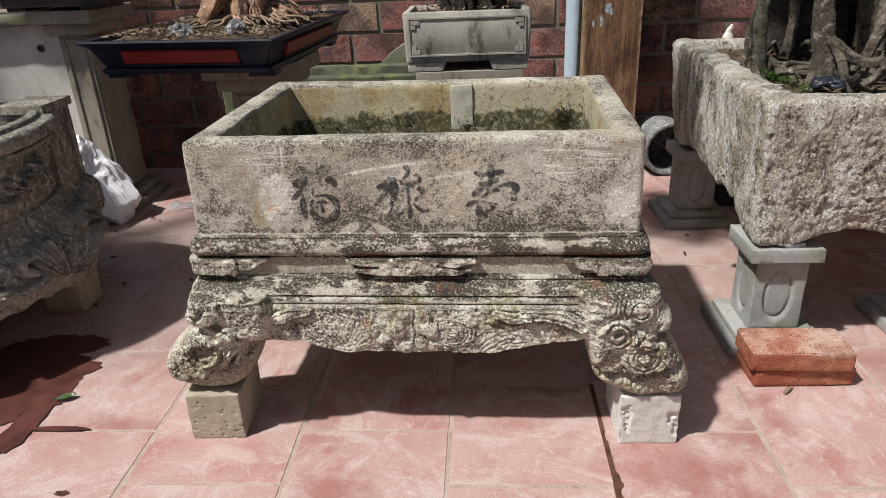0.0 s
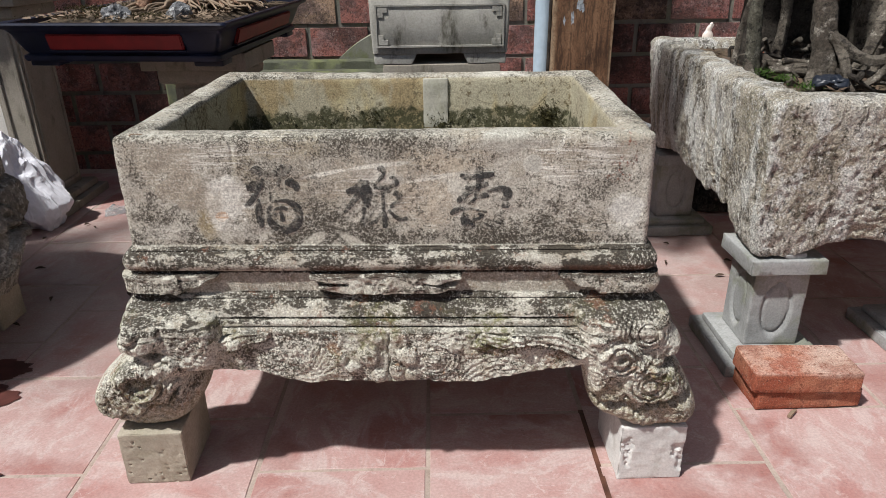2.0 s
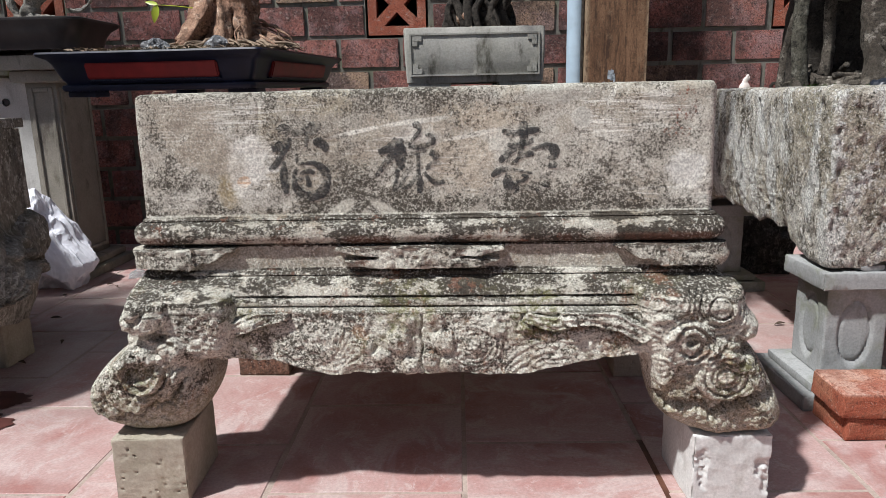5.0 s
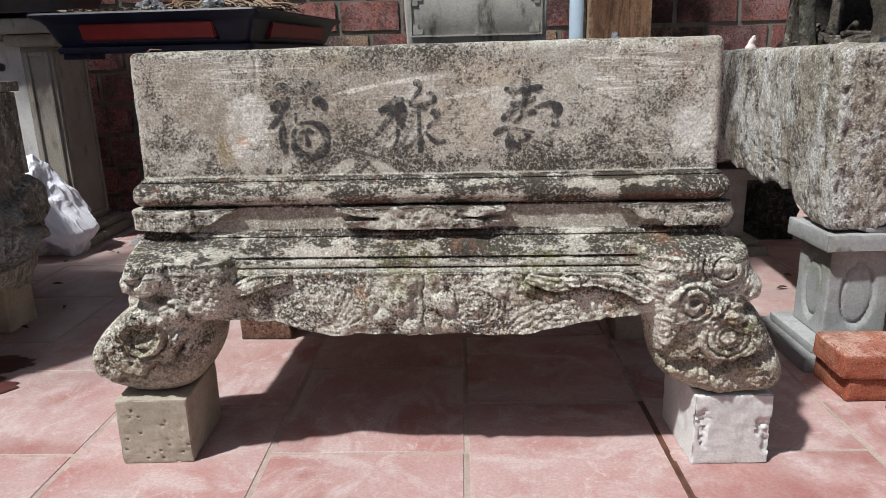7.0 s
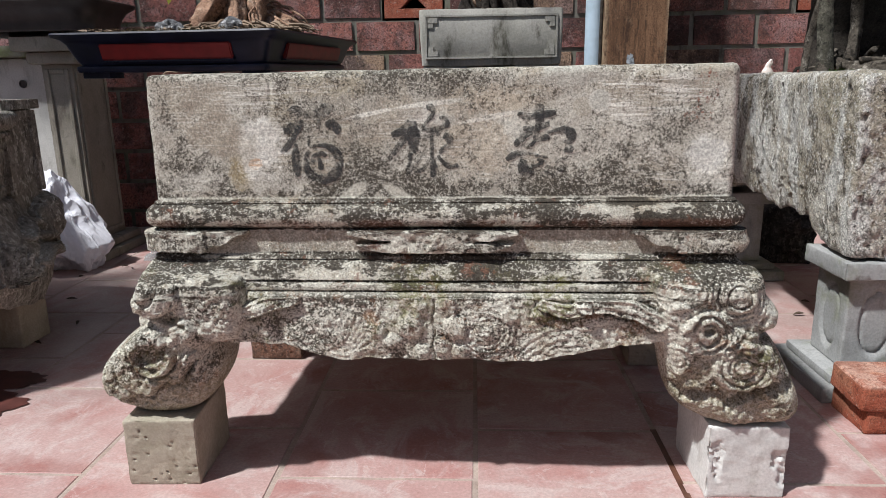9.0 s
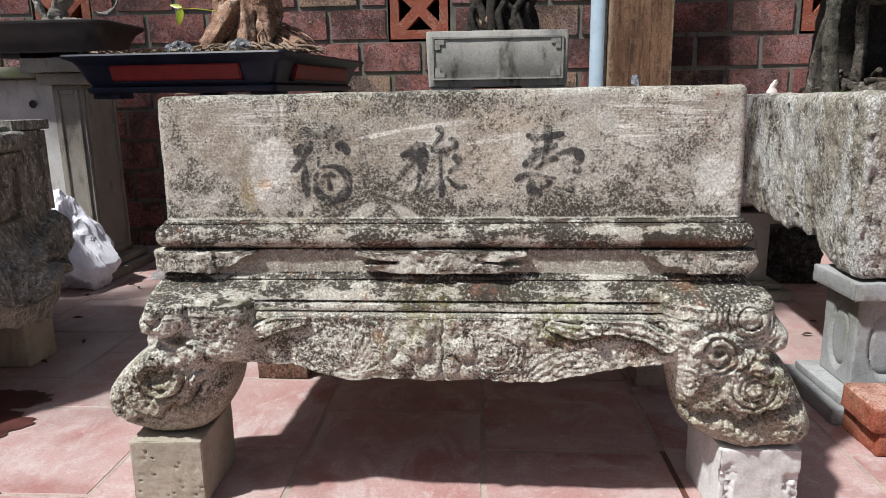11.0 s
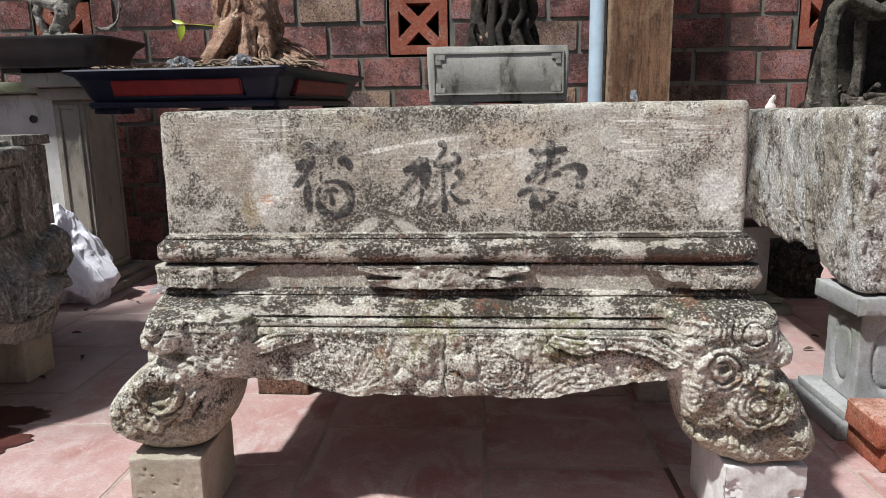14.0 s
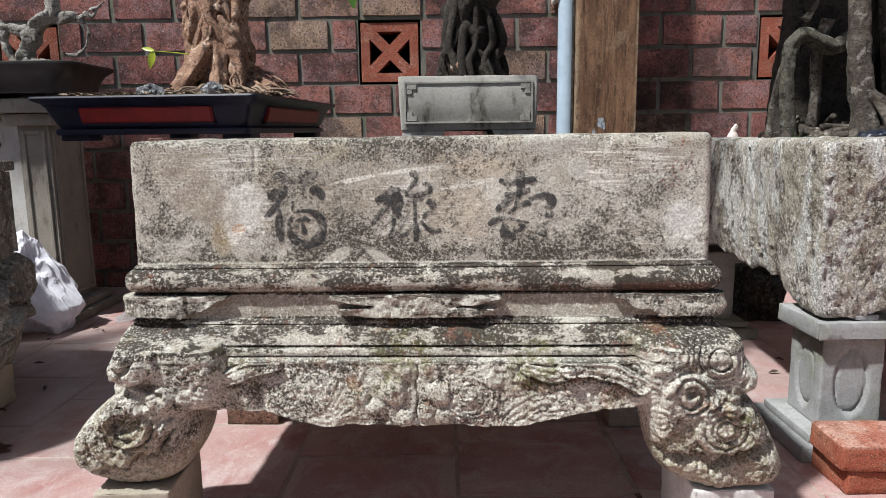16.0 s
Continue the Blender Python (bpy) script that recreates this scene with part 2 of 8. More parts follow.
def planter_stone():
    """Old cast stone: grey and buff, with black and white lichen, soot, moss and brushed scratches."""
    s = Shade("planter_stone", 0.92, spec=0.25)
    x, z = s.axis(0), s.axis(2)
    up = s.band(z, 0.427, 0.433)
    foot = s.band(z, 0.315, 0.29)
    fine, mid, wide = s.noise(300, 3, 0.75), s.noise(120, 5, 0.75), s.noise(44, 6, 0.75)

    def dither(cover, grain, soft):
        """Grains that cover the surface as far as cover (0 to 1) says."""
        return s.band(s.add(grain, s.mul(s.add(cover, -0.5), 0.46)), 0.5 - soft, 0.5 + soft)
    rag, big = s.noise(26, 5, 0.7), s.noise(9, 4, 0.6)
    c = s.mix(s.band(s.noise(5, 4), 0.40, 0.60), (0.345, 0.318, 0.275), (0.45, 0.422, 0.378))
    c = s.mix(s.band(wide, 0.40, 0.62, 0, 0.40), c, (0.56, 0.54, 0.50))
    c = s.mix(s.mul(s.band(big, 0.47, 0.60), 0.75), c, (0.30, 0.255, 0.20))
    # mouldings and foot: paler lime skin
    c = s.mix(s.band(z, 0.43, 0.40, 0, 0.7), c, (0.59, 0.565, 0.51))
    c = s.mix(s.mul(foot, 0.72), c, (0.62, 0.60, 0.545))
    c = s.mix(s.mul(foot, s.band(s.noise(16, 7, 0.75), 0.49, 0.60, 0, 0.55)), c, (0.46, 0.42, 0.35))
    # smooth grey-brown skim, ochre, brushed lime: (x, z, rx, rz, turn, colour, strength)
    smooth = None
    for px, pz, rx, rz, turn, col, k in ((-0.319, 0.563, 0.038, 0.030, 0.6, (0.31, 0.275, 0.23), 0.85), (-0.297, 0.520, 0.052, 0.032, -0.5, (0.29, 0.252, 0.205), 0.9), (-0.275, 0.466, 0.021, 0.026, 0, (0.27, 0.215, 0.13), 0.9),
                                         (0.193, 0.590, 0.060, 0.017, 0, (0.40, 0.385, 0.35), 0.8), (0.364, 0.487, 0.030, 0.027, 0.4, (0.60, 0.595, 0.58), 0.8), (-0.240, 0.508, 0.036, 0.046, 0.3, (0.66, 0.645, 0.615), 0.75),
                                         (0.115, 0.530, 0.060, 0.022, 0.1, (0.58, 0.56, 0.51), 0.5), (0.010, 0.545, 0.045, 0.018, 0.2, (0.62, 0.605, 0.565), 0.6), (0.365, 0.445, 0.034, 0.020, 0, (0.60, 0.585, 0.545), 0.55),
                                         (-0.215, 0.455, 0.050, 0.018, 0, (0.58, 0.565, 0.53), 0.5), (-0.33, 0.455, 0.055, 0.016, 0, (0.57, 0.555, 0.52), 0.45)):
        m = s.mul(s.spot(px, pz, rx, rz, turn, rag), k)
        smooth = m if smooth is None else s.math("MAXIMUM", smooth, m)
        c = s.mix(m, c, col)
    for px, pz, rx, rz, turn, col, k in ((-0.248, 0.478, 0.009, 0.0065, 0.2, (0.46, 0.25, 0.12), 0.7), (-0.139, 0.585, 0.060, 0.020, 0, (0.36, 0.315, 0.225), 0.6), (-0.206, 0.552, 0.022, 0.030, 0, (0.31, 0.275, 0.20), 0.5),
                                         (0.063, 0.495, 0.040, 0.045, 0, (0.40, 0.335, 0.265), 0.65), (0.070, 0.560, 0.060, 0.026, 0, (0.40, 0.33, 0.25), 0.6)):
        c = s.mix(s.mul(s.spot(px, pz, rx, rz, turn, rag, 0.8, 0.5 if rx > 0.0205 else 0.25), k), c, col)
    plain = s.band(smooth, 0, 1, 1.0, 0.25)
    # pale brushed scratches, long scores
    scr = s.noise(34, 6, 0.8, s.stretch(0.35, 1, 7, (0, 0.16, 0)), 0.5)
    zone = s.math("MAXIMUM", s.math("MAXIMUM", s.spot(-0.25, 0.572, 0.060, 0.028, 0, rag), s.spot(0.285, 0.562, 0.085, 0.034, 0, rag)), s.math("MAXIMUM", s.spot(-0.235, 0.505, 0.04, 0.045, 0, rag), s.mul(s.spot(0.33, 0.455, 0.08, 0.035, 0, rag), 0.8)))
    c = s.mix(s.mul(s.mul(s.band(scr, 0.49, 0.56), up), s.add(s.mul(zone, 0.75), s.band(big, 0.52, 0.62, 0.0, 0.35))), c, (0.74, 0.725, 0.69))
    for sx, sz, rot, k in ((0.10, 3.4, 0.16, 0.75), (0.14, 4.0, -0.30, 0.6), (0.12, 3.0, 0.45, 0.5)):
        line = s.math("ABSOLUTE", s.add(s.noise(22, 3, 0.6, s.stretch(sx, 1, sz, (0, rot, 0)), 0.5), -0.5))
        c = s.mix(s.mul(s.mul(s.band(line, 0.010, 0.003), up), s.mul(s.band(s.noise(7, 4, 0.6, s.stretch(1 + rot, 1, 1)), 0.50, 0.60), k)), c, (0.74, 0.72, 0.68))
    for px, pz, L, turn in ((-0.085, 0.545, 0.045, 0.19), (-0.01, 0.556, 0.05, 0.10), (0.078, 0.538, 0.042, 0.18), (0.30, 0.575, 0.03, -0.1), (0.262, 0.585, 0.014, 1.2)):
        c = s.mix(s.mul(s.spot(px, pz, L, 0.0036, turn, rag, 0.7), 0.75), c, (0.73, 0.71, 0.66))
    # soot and black lichen: how much of each place they cover
    soot = s.add(s.mul(s.band(z, 0.488, 0.430), s.band(s.noise(11, 5, 0.7), 0.38, 0.62, 0.10, 0.85)), s.band(s.noise(8, 6, 0.75), 0.42, 0.66, 0.04, 0.52))
    soot = s.add(soot, s.mul(s.band(z, 0.578, 0.598), s.band(s.noise(6, 4), 0.42, 0.58, 0.0, 0.35)))
    soot = s.mul(soot, plain)
    for px, pz, rx, rz, turn, k in ((-0.093, 0.482, 0.036, 0.040, 0.4, 1.0), (-0.118, 0.452, 0.040, 0.026, 0.6, 0.75), (-0.372, 0.546, 0.014, 0.030, 0.3, 0.8), (-0.362, 0.495, 0.030, 0.022, -0.4, 0.6), (-0.345, 0.475, 0.035, 0.018, 0, 0.5), (-0.012, 0.584, 0.075, 0.019, 0, 0.75),
                                    (0.085, 0.583, 0.05, 0.016, 0, 0.4), (-0.204, 0.585, 0.008, 0.022, 0, 0.9), (-0.200, 0.545, 0.018, 0.022, 0, 0.5), (0.064, 0.548, 0.030, 0.014, -0.5, 0.55), (0.335, 0.528, 0.036, 0.030, 0.5, 0.42), (0.30, 0.515, 0.04, 0.018, 0.4, 0.35),
                                    (0.224, 0.485, 0.034, 0.038, 0, 0.55), (0.255, 0.462, 0.03, 0.03, 0, 0.5), (0.336, 0.434, 0.04, 0.014, 0, 0.9), (0.20, 0.434, 0.08, 0.012, 0, 0.7), (0.16, 0.447, 0.05, 0.020, 0, 0.5), (0.0, 0.445, 0.05, 0.018, 0, 0.4), (-0.16, 0.588, 0.04, 0.012, 0, 0.4)):
        soot = s.add(soot, s.mul(s.spot(px, pz, rx * 1.5, rz * 1.5, turn, rag, 0.55, 1.1), k * 0.56))
    soot = s.mul(s.math("MINIMUM", soot, 1.0), up)
    c = s.mix(s.mul(soot, s.band(mid, 0.40, 0.60, 0.62, 0.1)), c, (0.165, 0.145, 0.118))
    c = s.mix(s.mul(dither(s.mul(soot, 0.72), s.add(s.mul(fine, 0.55), s.add(s.mul(mid, 0.37), s.mul(wide, 0.08))), 0.05), s.mul(up, 0.85)), c, (0.034, 0.029, 0.023))
    # crisp brown-black grains in runs
    drip = s.mul(s.band(s.noise(9, 5, 0.7, s.stretch(1.8, 1, 0.5)), 0.46, 0.62), plain)
    c = s.mix(s.mul(s.mul(s.band(mid, 0.545, 0.565), up), s.mul(drip, 0.85)), c, (0.075, 0.055, 0.040))
    c = s.mix(s.mul(s.mul(dither(s.add(s.mul(soot, 0.55), s.band(wide, 0.42, 0.60, 0.12, 0.36)), s.add(s.mul(fine, 0.75), s.mul(mid, 0.25)), 0.04), plain), s.mul(up, 0.8)), c, (0.062, 0.053, 0.043))
    grains = s.band(s.noise(240, 4, 0.8, s.stretch(0.96, 1, 1.05)), 0.535, 0.58)
    c = s.mix(s.mul(s.mul(grains, up), s.band(soot, 0.1, 0.6, 0.15, 0.75)), c, (0.44, 0.415, 0.37))
    c = s.mix(s.mul(s.mul(s.band(mid, 0.54, 0.58), up), s.mul(s.math("MAXIMUM", s.spot(0.358, 0.575, 0.014, 0.026, 0, rag), s.spot(0.352, 0.54, 0.022, 0.018, 0, rag)), 0.9)), c, (0.22, 0.085, 0.06))
    # the grey-brown skim stays smooth under the rest
    for px, pz, rx, rz, turn in ((-0.319, 0.563, 0.036, 0.030, 0.6), (-0.297, 0.520, 0.050, 0.032, -0.5)):
        c = s.mix(s.mul(s.spot(px, pz, rx, rz, turn, rag), 0.55), c, (0.315, 0.275, 0.23))
    # the pale chevron that was rubbed clean under the writing
    for px, pz, L, turn in ((-0.112, 0.437, 0.026, 0.62), (-0.048, 0.436, 0.030, -0.55)):
        c = s.mix(s.mul(s.spot(px, pz, L, 0.0085, turn, rag, 0.5), 0.8), c, (0.52, 0.495, 0.44))
    # a pale disc left by something that stood against the face, and a browner one beside it
    c = s.mix(s.mul(s.spot(0.200, 0.549, 0.0120, 0.0120, 0, None, 0, 0.2), 0.55), c, (0.35, 0.315, 0.26))
    c = s.mix(s.mul(s.spot(0.222, 0.557, 0.0135, 0.0135, 0, None, 0, 0.16), 0.5), c, (0.62, 0.61, 0.575))
    c = s.mix(s.mul(s.spot(0.222, 0.557, 0.0115, 0.0115, 0, None, 0, 0.15), 0.75), c, (0.42, 0.41, 0.375))
    # black crust along the mouldings, with groove shade painted in as dark bands
    low = s.band(z, 0.433, 0.427)
    run = s.add(s.mul(s.noise(13, 6, 0.75, s.stretch(0.55, 0.55, 2.0)), 0.7), s.mul(s.noise(30, 5, 0.75), 0.3))
    crust_shade = s.mul(s.band(run, 0.43, 0.57, 0.05, 1.0), s.mul(low, s.band(z, 0.296, 0.318)))
    for zz, w, k in ((0.4235, 0.006, 0.5), (0.3875, 0.006, 0.6), (0.346, 0.008, 0.25), (0.337, 0.008, 0.3), (0.3165, 0.003, 0.6), (0.3040, 0.0025, 0.6)):
        d = s.math("ABSOLUTE", s.add(z, -zz))
        crust_shade = s.add(crust_shade, s.mul(s.mul(s.band(d, w, w * 0.3), k), s.band(s.noise(18, 5, 0.7), 0.36, 0.5)))
    # the lower half of the torus is darkened too: its shade, put into the colour
    crust_shade = s.add(crust_shade, s.mul(s.mul(s.band(z, 0.425, 0.405), s.band(z, 0.383, 0.388)), s.band(s.noise(7, 4), 0.42, 0.58, 0.0, 0.25)))
    crust_shade = s.math("MINIMUM", crust_shade, 1.0)
    flat = s.mul(s.band(z, 0.386, 0.383), s.band(z, 0.352, 0.356))
    crust_shade = s.mul(crust_shade, s.band(flat, 0, 1, 1.0, 0.6))
    bare = s.mul(flat, s.band(s.axis(1), -0.0125, -0.0095))
    crust_shade = s.mul(crust_shade, s.band(bare, 0, 1, 1.0, 0.35))
    c = s.mix(s.mul(bare, 0.75), c, s.mix(s.band(wide, 0.4, 0.6), (0.33, 0.295, 0.245), (0.42, 0.39, 0.34)))
    salt = s.add(s.mul(fine, 0.32), s.add(s.mul(mid, 0.38), s.mul(s.noise(40, 5, 0.7, s.stretch(0.5, 0.5, 1.3)), 0.30)))
    c = s.mix(s.mul(s.mul(s.band(s.noise(33, 6, 0.8), 0.52, 0.60), low), 0.5), c, (0.30, 0.24, 0.175))
    c = s.mix(s.mul(crust_shade, s.mul(low, s.band(wide, 0.38, 0.62, 0.65, 0.15))), c, (0.16, 0.135, 0.10))
    c = s.mix(s.mul(dither(s.mul(crust_shade, 0.88), salt, 0.075), s.mul(low, 0.88)), c, (0.034, 0.024, 0.018))
    c = s.mix(s.mul(dither(s.add(s.mul(crust_shade, 0.5), 0.12), fine, 0.05), s.mul(low, 0.7)), c, (0.06, 0.053, 0.044))
    # the feet and apron: crisp black specks, brown hollows
    spots = s.add(s.band(s.noise(10, 5, 0.7), 0.40, 0.60, 0.25, 0.52), s.mul(s.band(z, 0.285, 0.30), 0.12))
    c = s.mix(s.mul(dither(spots, salt, 0.03), s.mul(foot, 0.9)), c, (0.045, 0.038, 0.03))
    c = s.mix(s.mul(dither(s.add(s.mul(spots, 0.6), 0.14), fine, 0.04), s.mul(foot, 0.8)), c, (0.095, 0.082, 0.065))
    c = s.mix(s.mul(s.mul(s.band(s.noise(21, 6, 0.8), 0.575, 0.63), foot), 0.6), c, (0.30, 0.17, 0.105))
    # olive-brown earth and algae that cling to the lower scrolls
    algae = s.band(s.add(s.add(z, s.mul(s.add(s.noise(14, 6, 0.7), -0.5), 0.16)), s.mul(s.band(x, 0.30, 0.42), -0.012)), 0.205, 0.165)
    c = s.mix(s.mul(algae, s.band(mid, 0.36, 0.62, 0.75, 0.2)), c, (0.27, 0.225, 0.145))
    # white crusts
    white = s.band(s.noise(230, 4, 0.8, s.stretch(1.03, 1, 0.97)), 0.54, 0.60)
    c = s.mix(s.mul(s.mul(white, s.band(z, 0.44, 0.41, 0.45, 0.80)), s.band(s.noise(11, 4), 0.38, 0.56)), c, (0.74, 0.72, 0.66))
    # reddish brick stain, red-brown shade painted under the torus, and moss
    under = s.mul(s.band(s.math("ABSOLUTE", s.add(z, -0.394)), 0.011, 0.004), s.band(s.noise(9, 5, 0.7, s.stretch(1, 1, 0.5)), 0.46, 0.58))
    red = s.add(s.mul(under, 0.40), s.mul(s.mul(s.band(s.noise(17, 6, 0.8), 0.59, 0.65), low), 0.6))
    c = s.mix(s.math("MINIMUM", red, 0.75), c, (0.21, 0.092, 0.06))
    moss = s.add(s.near(0.165, -0.04, 0.288, 0.05, 0.05, 25), s.mul(s.near(-0.02, -0.04, 0.30, 0.07, 0.06, 25), 0.6))
    moss = s.add(moss, s.add(s.mul(s.near(0.43, -0.05, 0.215, 0.06, 0.04, 25), 0.6), s.mul(s.near(-0.41, -0.05, 0.20, 0.06, 0.04, 25), 0.4)))
    moss = s.add(moss, s.mul(s.band(s.noise(8, 4), 0.55, 0.66), s.band(z, 0.37, 0.30, 0, 0.55)))
    c = s.mix(s.mul(s.math("MINIMUM", moss, 1.0), s.band(s.noise(90, 6, 0.8), 0.45, 0.55, 0, 0.8)), c, (0.155, 0.15, 0.055))
    # yellowed inside, dark with damp further down
    inside = s.mul(s.mul(s.band(s.axis(1), 0.03, 0.06), s.band(z, 0.4, 0.42)), s.mul(s.band(s.math("ABSOLUTE", x), 0.375, 0.355), s.band(s.axis(1), 0.53, 0.515)))
    inner = s.mix(s.band(s.noise(9, 6, 0.7), 0.42, 0.58), (0.42, 0.35, 0.21), (0.31, 0.235, 0.13))
    inner = s.mix(s.mul(s.band(s.noise(5, 4, 0.6, s.stretch(2, 1, 1)), 0.45, 0.56), 0.6), inner, (0.42, 0.40, 0.33))
    inner = s.mix(dither(s.band(s.noise(7, 5, 0.7), 0.42, 0.62, 0.1, 0.5), mid, 0.05), inner, (0.16, 0.125, 0.075))
    crack = s.cells(9, "DISTANCE_TO_EDGE", s.stretch(1, 1, 1.8))
    inner = s.mix(s.mul(s.band(s.add(crack, s.mul(s.add(s.noise(14, 5), -0.5), 0.12)), 0.010, 0.003), s.band(s.noise(6, 2), 0.52, 0.60, 0, 0.6)), inner, (0.12, 0.09, 0.05))
    c = s.mix(s.mul(inside, s.band(z, 0.600, 0.594, 0, 0.9)), c, inner)
    wet = s.add(z, s.mul(s.add(s.noise(10, 6, 0.7), -0.5), 0.13))
    c = s.mix(s.mul(s.mul(inside, s.band(wet, 0.535, 0.522)), s.band(s.noise(60, 6, 0.8), 0.42, 0.5, 0.5, 0.95)), c, (0.045, 0.045, 0.022))
    c = s.mix(1.0, c, (0.98, 0.99, 0.95), "MULTIPLY")
    c = s.tone(c, s.band(s.noise(330, 3, 0.8), 0.36, 0.64, 0.70, 1.28))
    bump = s.mul(s.add(s.mul(fine, 0.6), s.add(s.mul(mid, 0.6), s.mul(wide, 0.7))), s.band(up, 0, 1, 1.0, 0.24))
    return s.done(c, bump, 1.0, 0.0045)


def rough_stone(name, a, b, dark, pale, moss=(0.10, 0.115, 0.05), streak=True, k=1.0, mossy=0.5, spk=1.0):
    s = Shade(name, 0.95, spec=0.2)
    c = s.mix(s.band(s.noise(4, 4), 0.35, 0.65), a, b)
    if streak:
        c = s.mix(s.mul(s.band(s.noise(9, 8, 0.8, s.stretch(3, 3, 0.6)), 0.5, 0.62), 0.45), c, dark)
    c = s.mix(s.mul(s.band(s.noise(26, 7, 0.75), 0.50, 0.66), 0.35), c, dark)
    c = s.mix(s.mul(s.band(s.noise(95, 6, 0.75), 0.535, 0.575), s.band(s.noise(7, 4), 0.40, 0.56, 0.35 * spk, 0.95 * spk)), c, dark)
    c = s.mix(s.mul(s.band(s.noise(75, 6, 0.75, s.stretch(1, 1, 0.6)), 0.53, 0.57), s.band(s.noise(8, 4, 0.6, s.stretch(1.2, 1.1, 0.7)), 0.36, 0.54, 0.3 * spk, 0.95 * spk)), c, pale)
    c = s.mix(s.mul(s.band(s.noise(5.5, 4), 0.52, 0.7), s.mul(s.band(s.noise(60, 4), 0.4, 0.6), mossy)), c, moss)
    c = s.tone(c, s.band(s.noise(190, 4, 0.85), 0.36, 0.64, (1 - 0.45 * spk) * k, (1 + 0.38 * spk) * k))
    return s.done(c, s.add(s.noise(60, 8, 0.8), s.mul(s.noise(240, 4), 0.5)), 1.0, 0.005)


def trough_stone():
    """Weather-crusted stone: ochre and white grains over grey, with black runs."""
    s = Shade("trough_stone", 0.95, spec=0.2)
    fine, mid, wide = s.noise(280, 3, 0.75), s.noise(110, 5, 0.78), s.noise(42, 6, 0.78)
    salt = s.add(s.mul(fine, 0.3), s.add(s.mul(mid, 0.45), s.mul(wide, 0.25)))

    def dither(cover, grain, soft):
        return s.band(s.add(grain, s.mul(s.add(cover, -0.5), 0.46)), 0.5 - soft, 0.5 + soft)
    c = s.mix(s.band(s.noise(5, 5, 0.65), 0.42, 0.58), (0.47, 0.42, 0.335), (0.62, 0.585, 0.52))
    c = s.mix(s.band(wide, 0.42, 0.60, 0, 0.5), c, (0.36, 0.32, 0.25))
    c = s.mix(dither(s.band(s.noise(7, 4, 0.6, s.stretch(2, 2, 0.6)), 0.42, 0.62, 0.20, 0.72), salt, 0.05), c, (0.70, 0.685, 0.64))
    runs = s.band(s.noise(9, 6, 0.75, s.stretch(1.7, 1.7, 0.75)), 0.40, 0.62, 0.17, 0.60)
    c = s.mix(s.mul(dither(runs, s.add(s.mul(mid, 0.6), s.mul(wide, 0.4)), 0.045), 0.75), c, (0.085, 0.068, 0.048))
    c = s.mix(s.mul(s.band(mid, 0.60, 0.63), 0.8), c, (0.03, 0.026, 0.02))
    c = s.mix(s.mul(s.band(s.noise(6, 4), 0.54, 0.68), s.band(s.noise(60, 5, 0.7), 0.45, 0.56, 0, 0.4)), c, (0.24, 0.225, 0.13))
    c = s.mix(s.mul(s.band(s.noise(130, 5, 0.78, s.stretch(1.02, 1, 0.98)), 0.56, 0.585), 0.8), c, (0.76, 0.745, 0.71))
    c = s.tone(c, s.band(fine, 0.38, 0.62, 0.60, 1.36))
    return s.done(c, s.add(s.mul(fine, 0.6), s.add(mid, wide)), 1.0, 0.009)


def cement(name, col, stain=(0.16, 0.15, 0.125), moss=0.0, k=0.6):
    s = Shade(name, 0.85, spec=0.3)
    c = s.mix(s.band(s.noise(7, 5), 0.35, 0.65), col, tuple(v * 0.78 for v in col))
    c = s.mix(s.mul(s.band(s.noise(12, 6, 0.7, s.stretch(2, 2, 0.7)), 0.52, 0.7), k), c, stain)
    if moss:
        c = s.mix(s.mul(s.band(s.noise(10, 5), 0.46, 0.62), moss), c, (0.15, 0.165, 0.075))
    c = s.tone(c, s.band(s.noise(220, 3), 0.25, 0.75, 0.88, 1.12))
    return s.done(c, s.add(s.noise(120, 5, 0.7), s.mul(s.noise(18, 3), 0.5)), 0.35, 0.003)


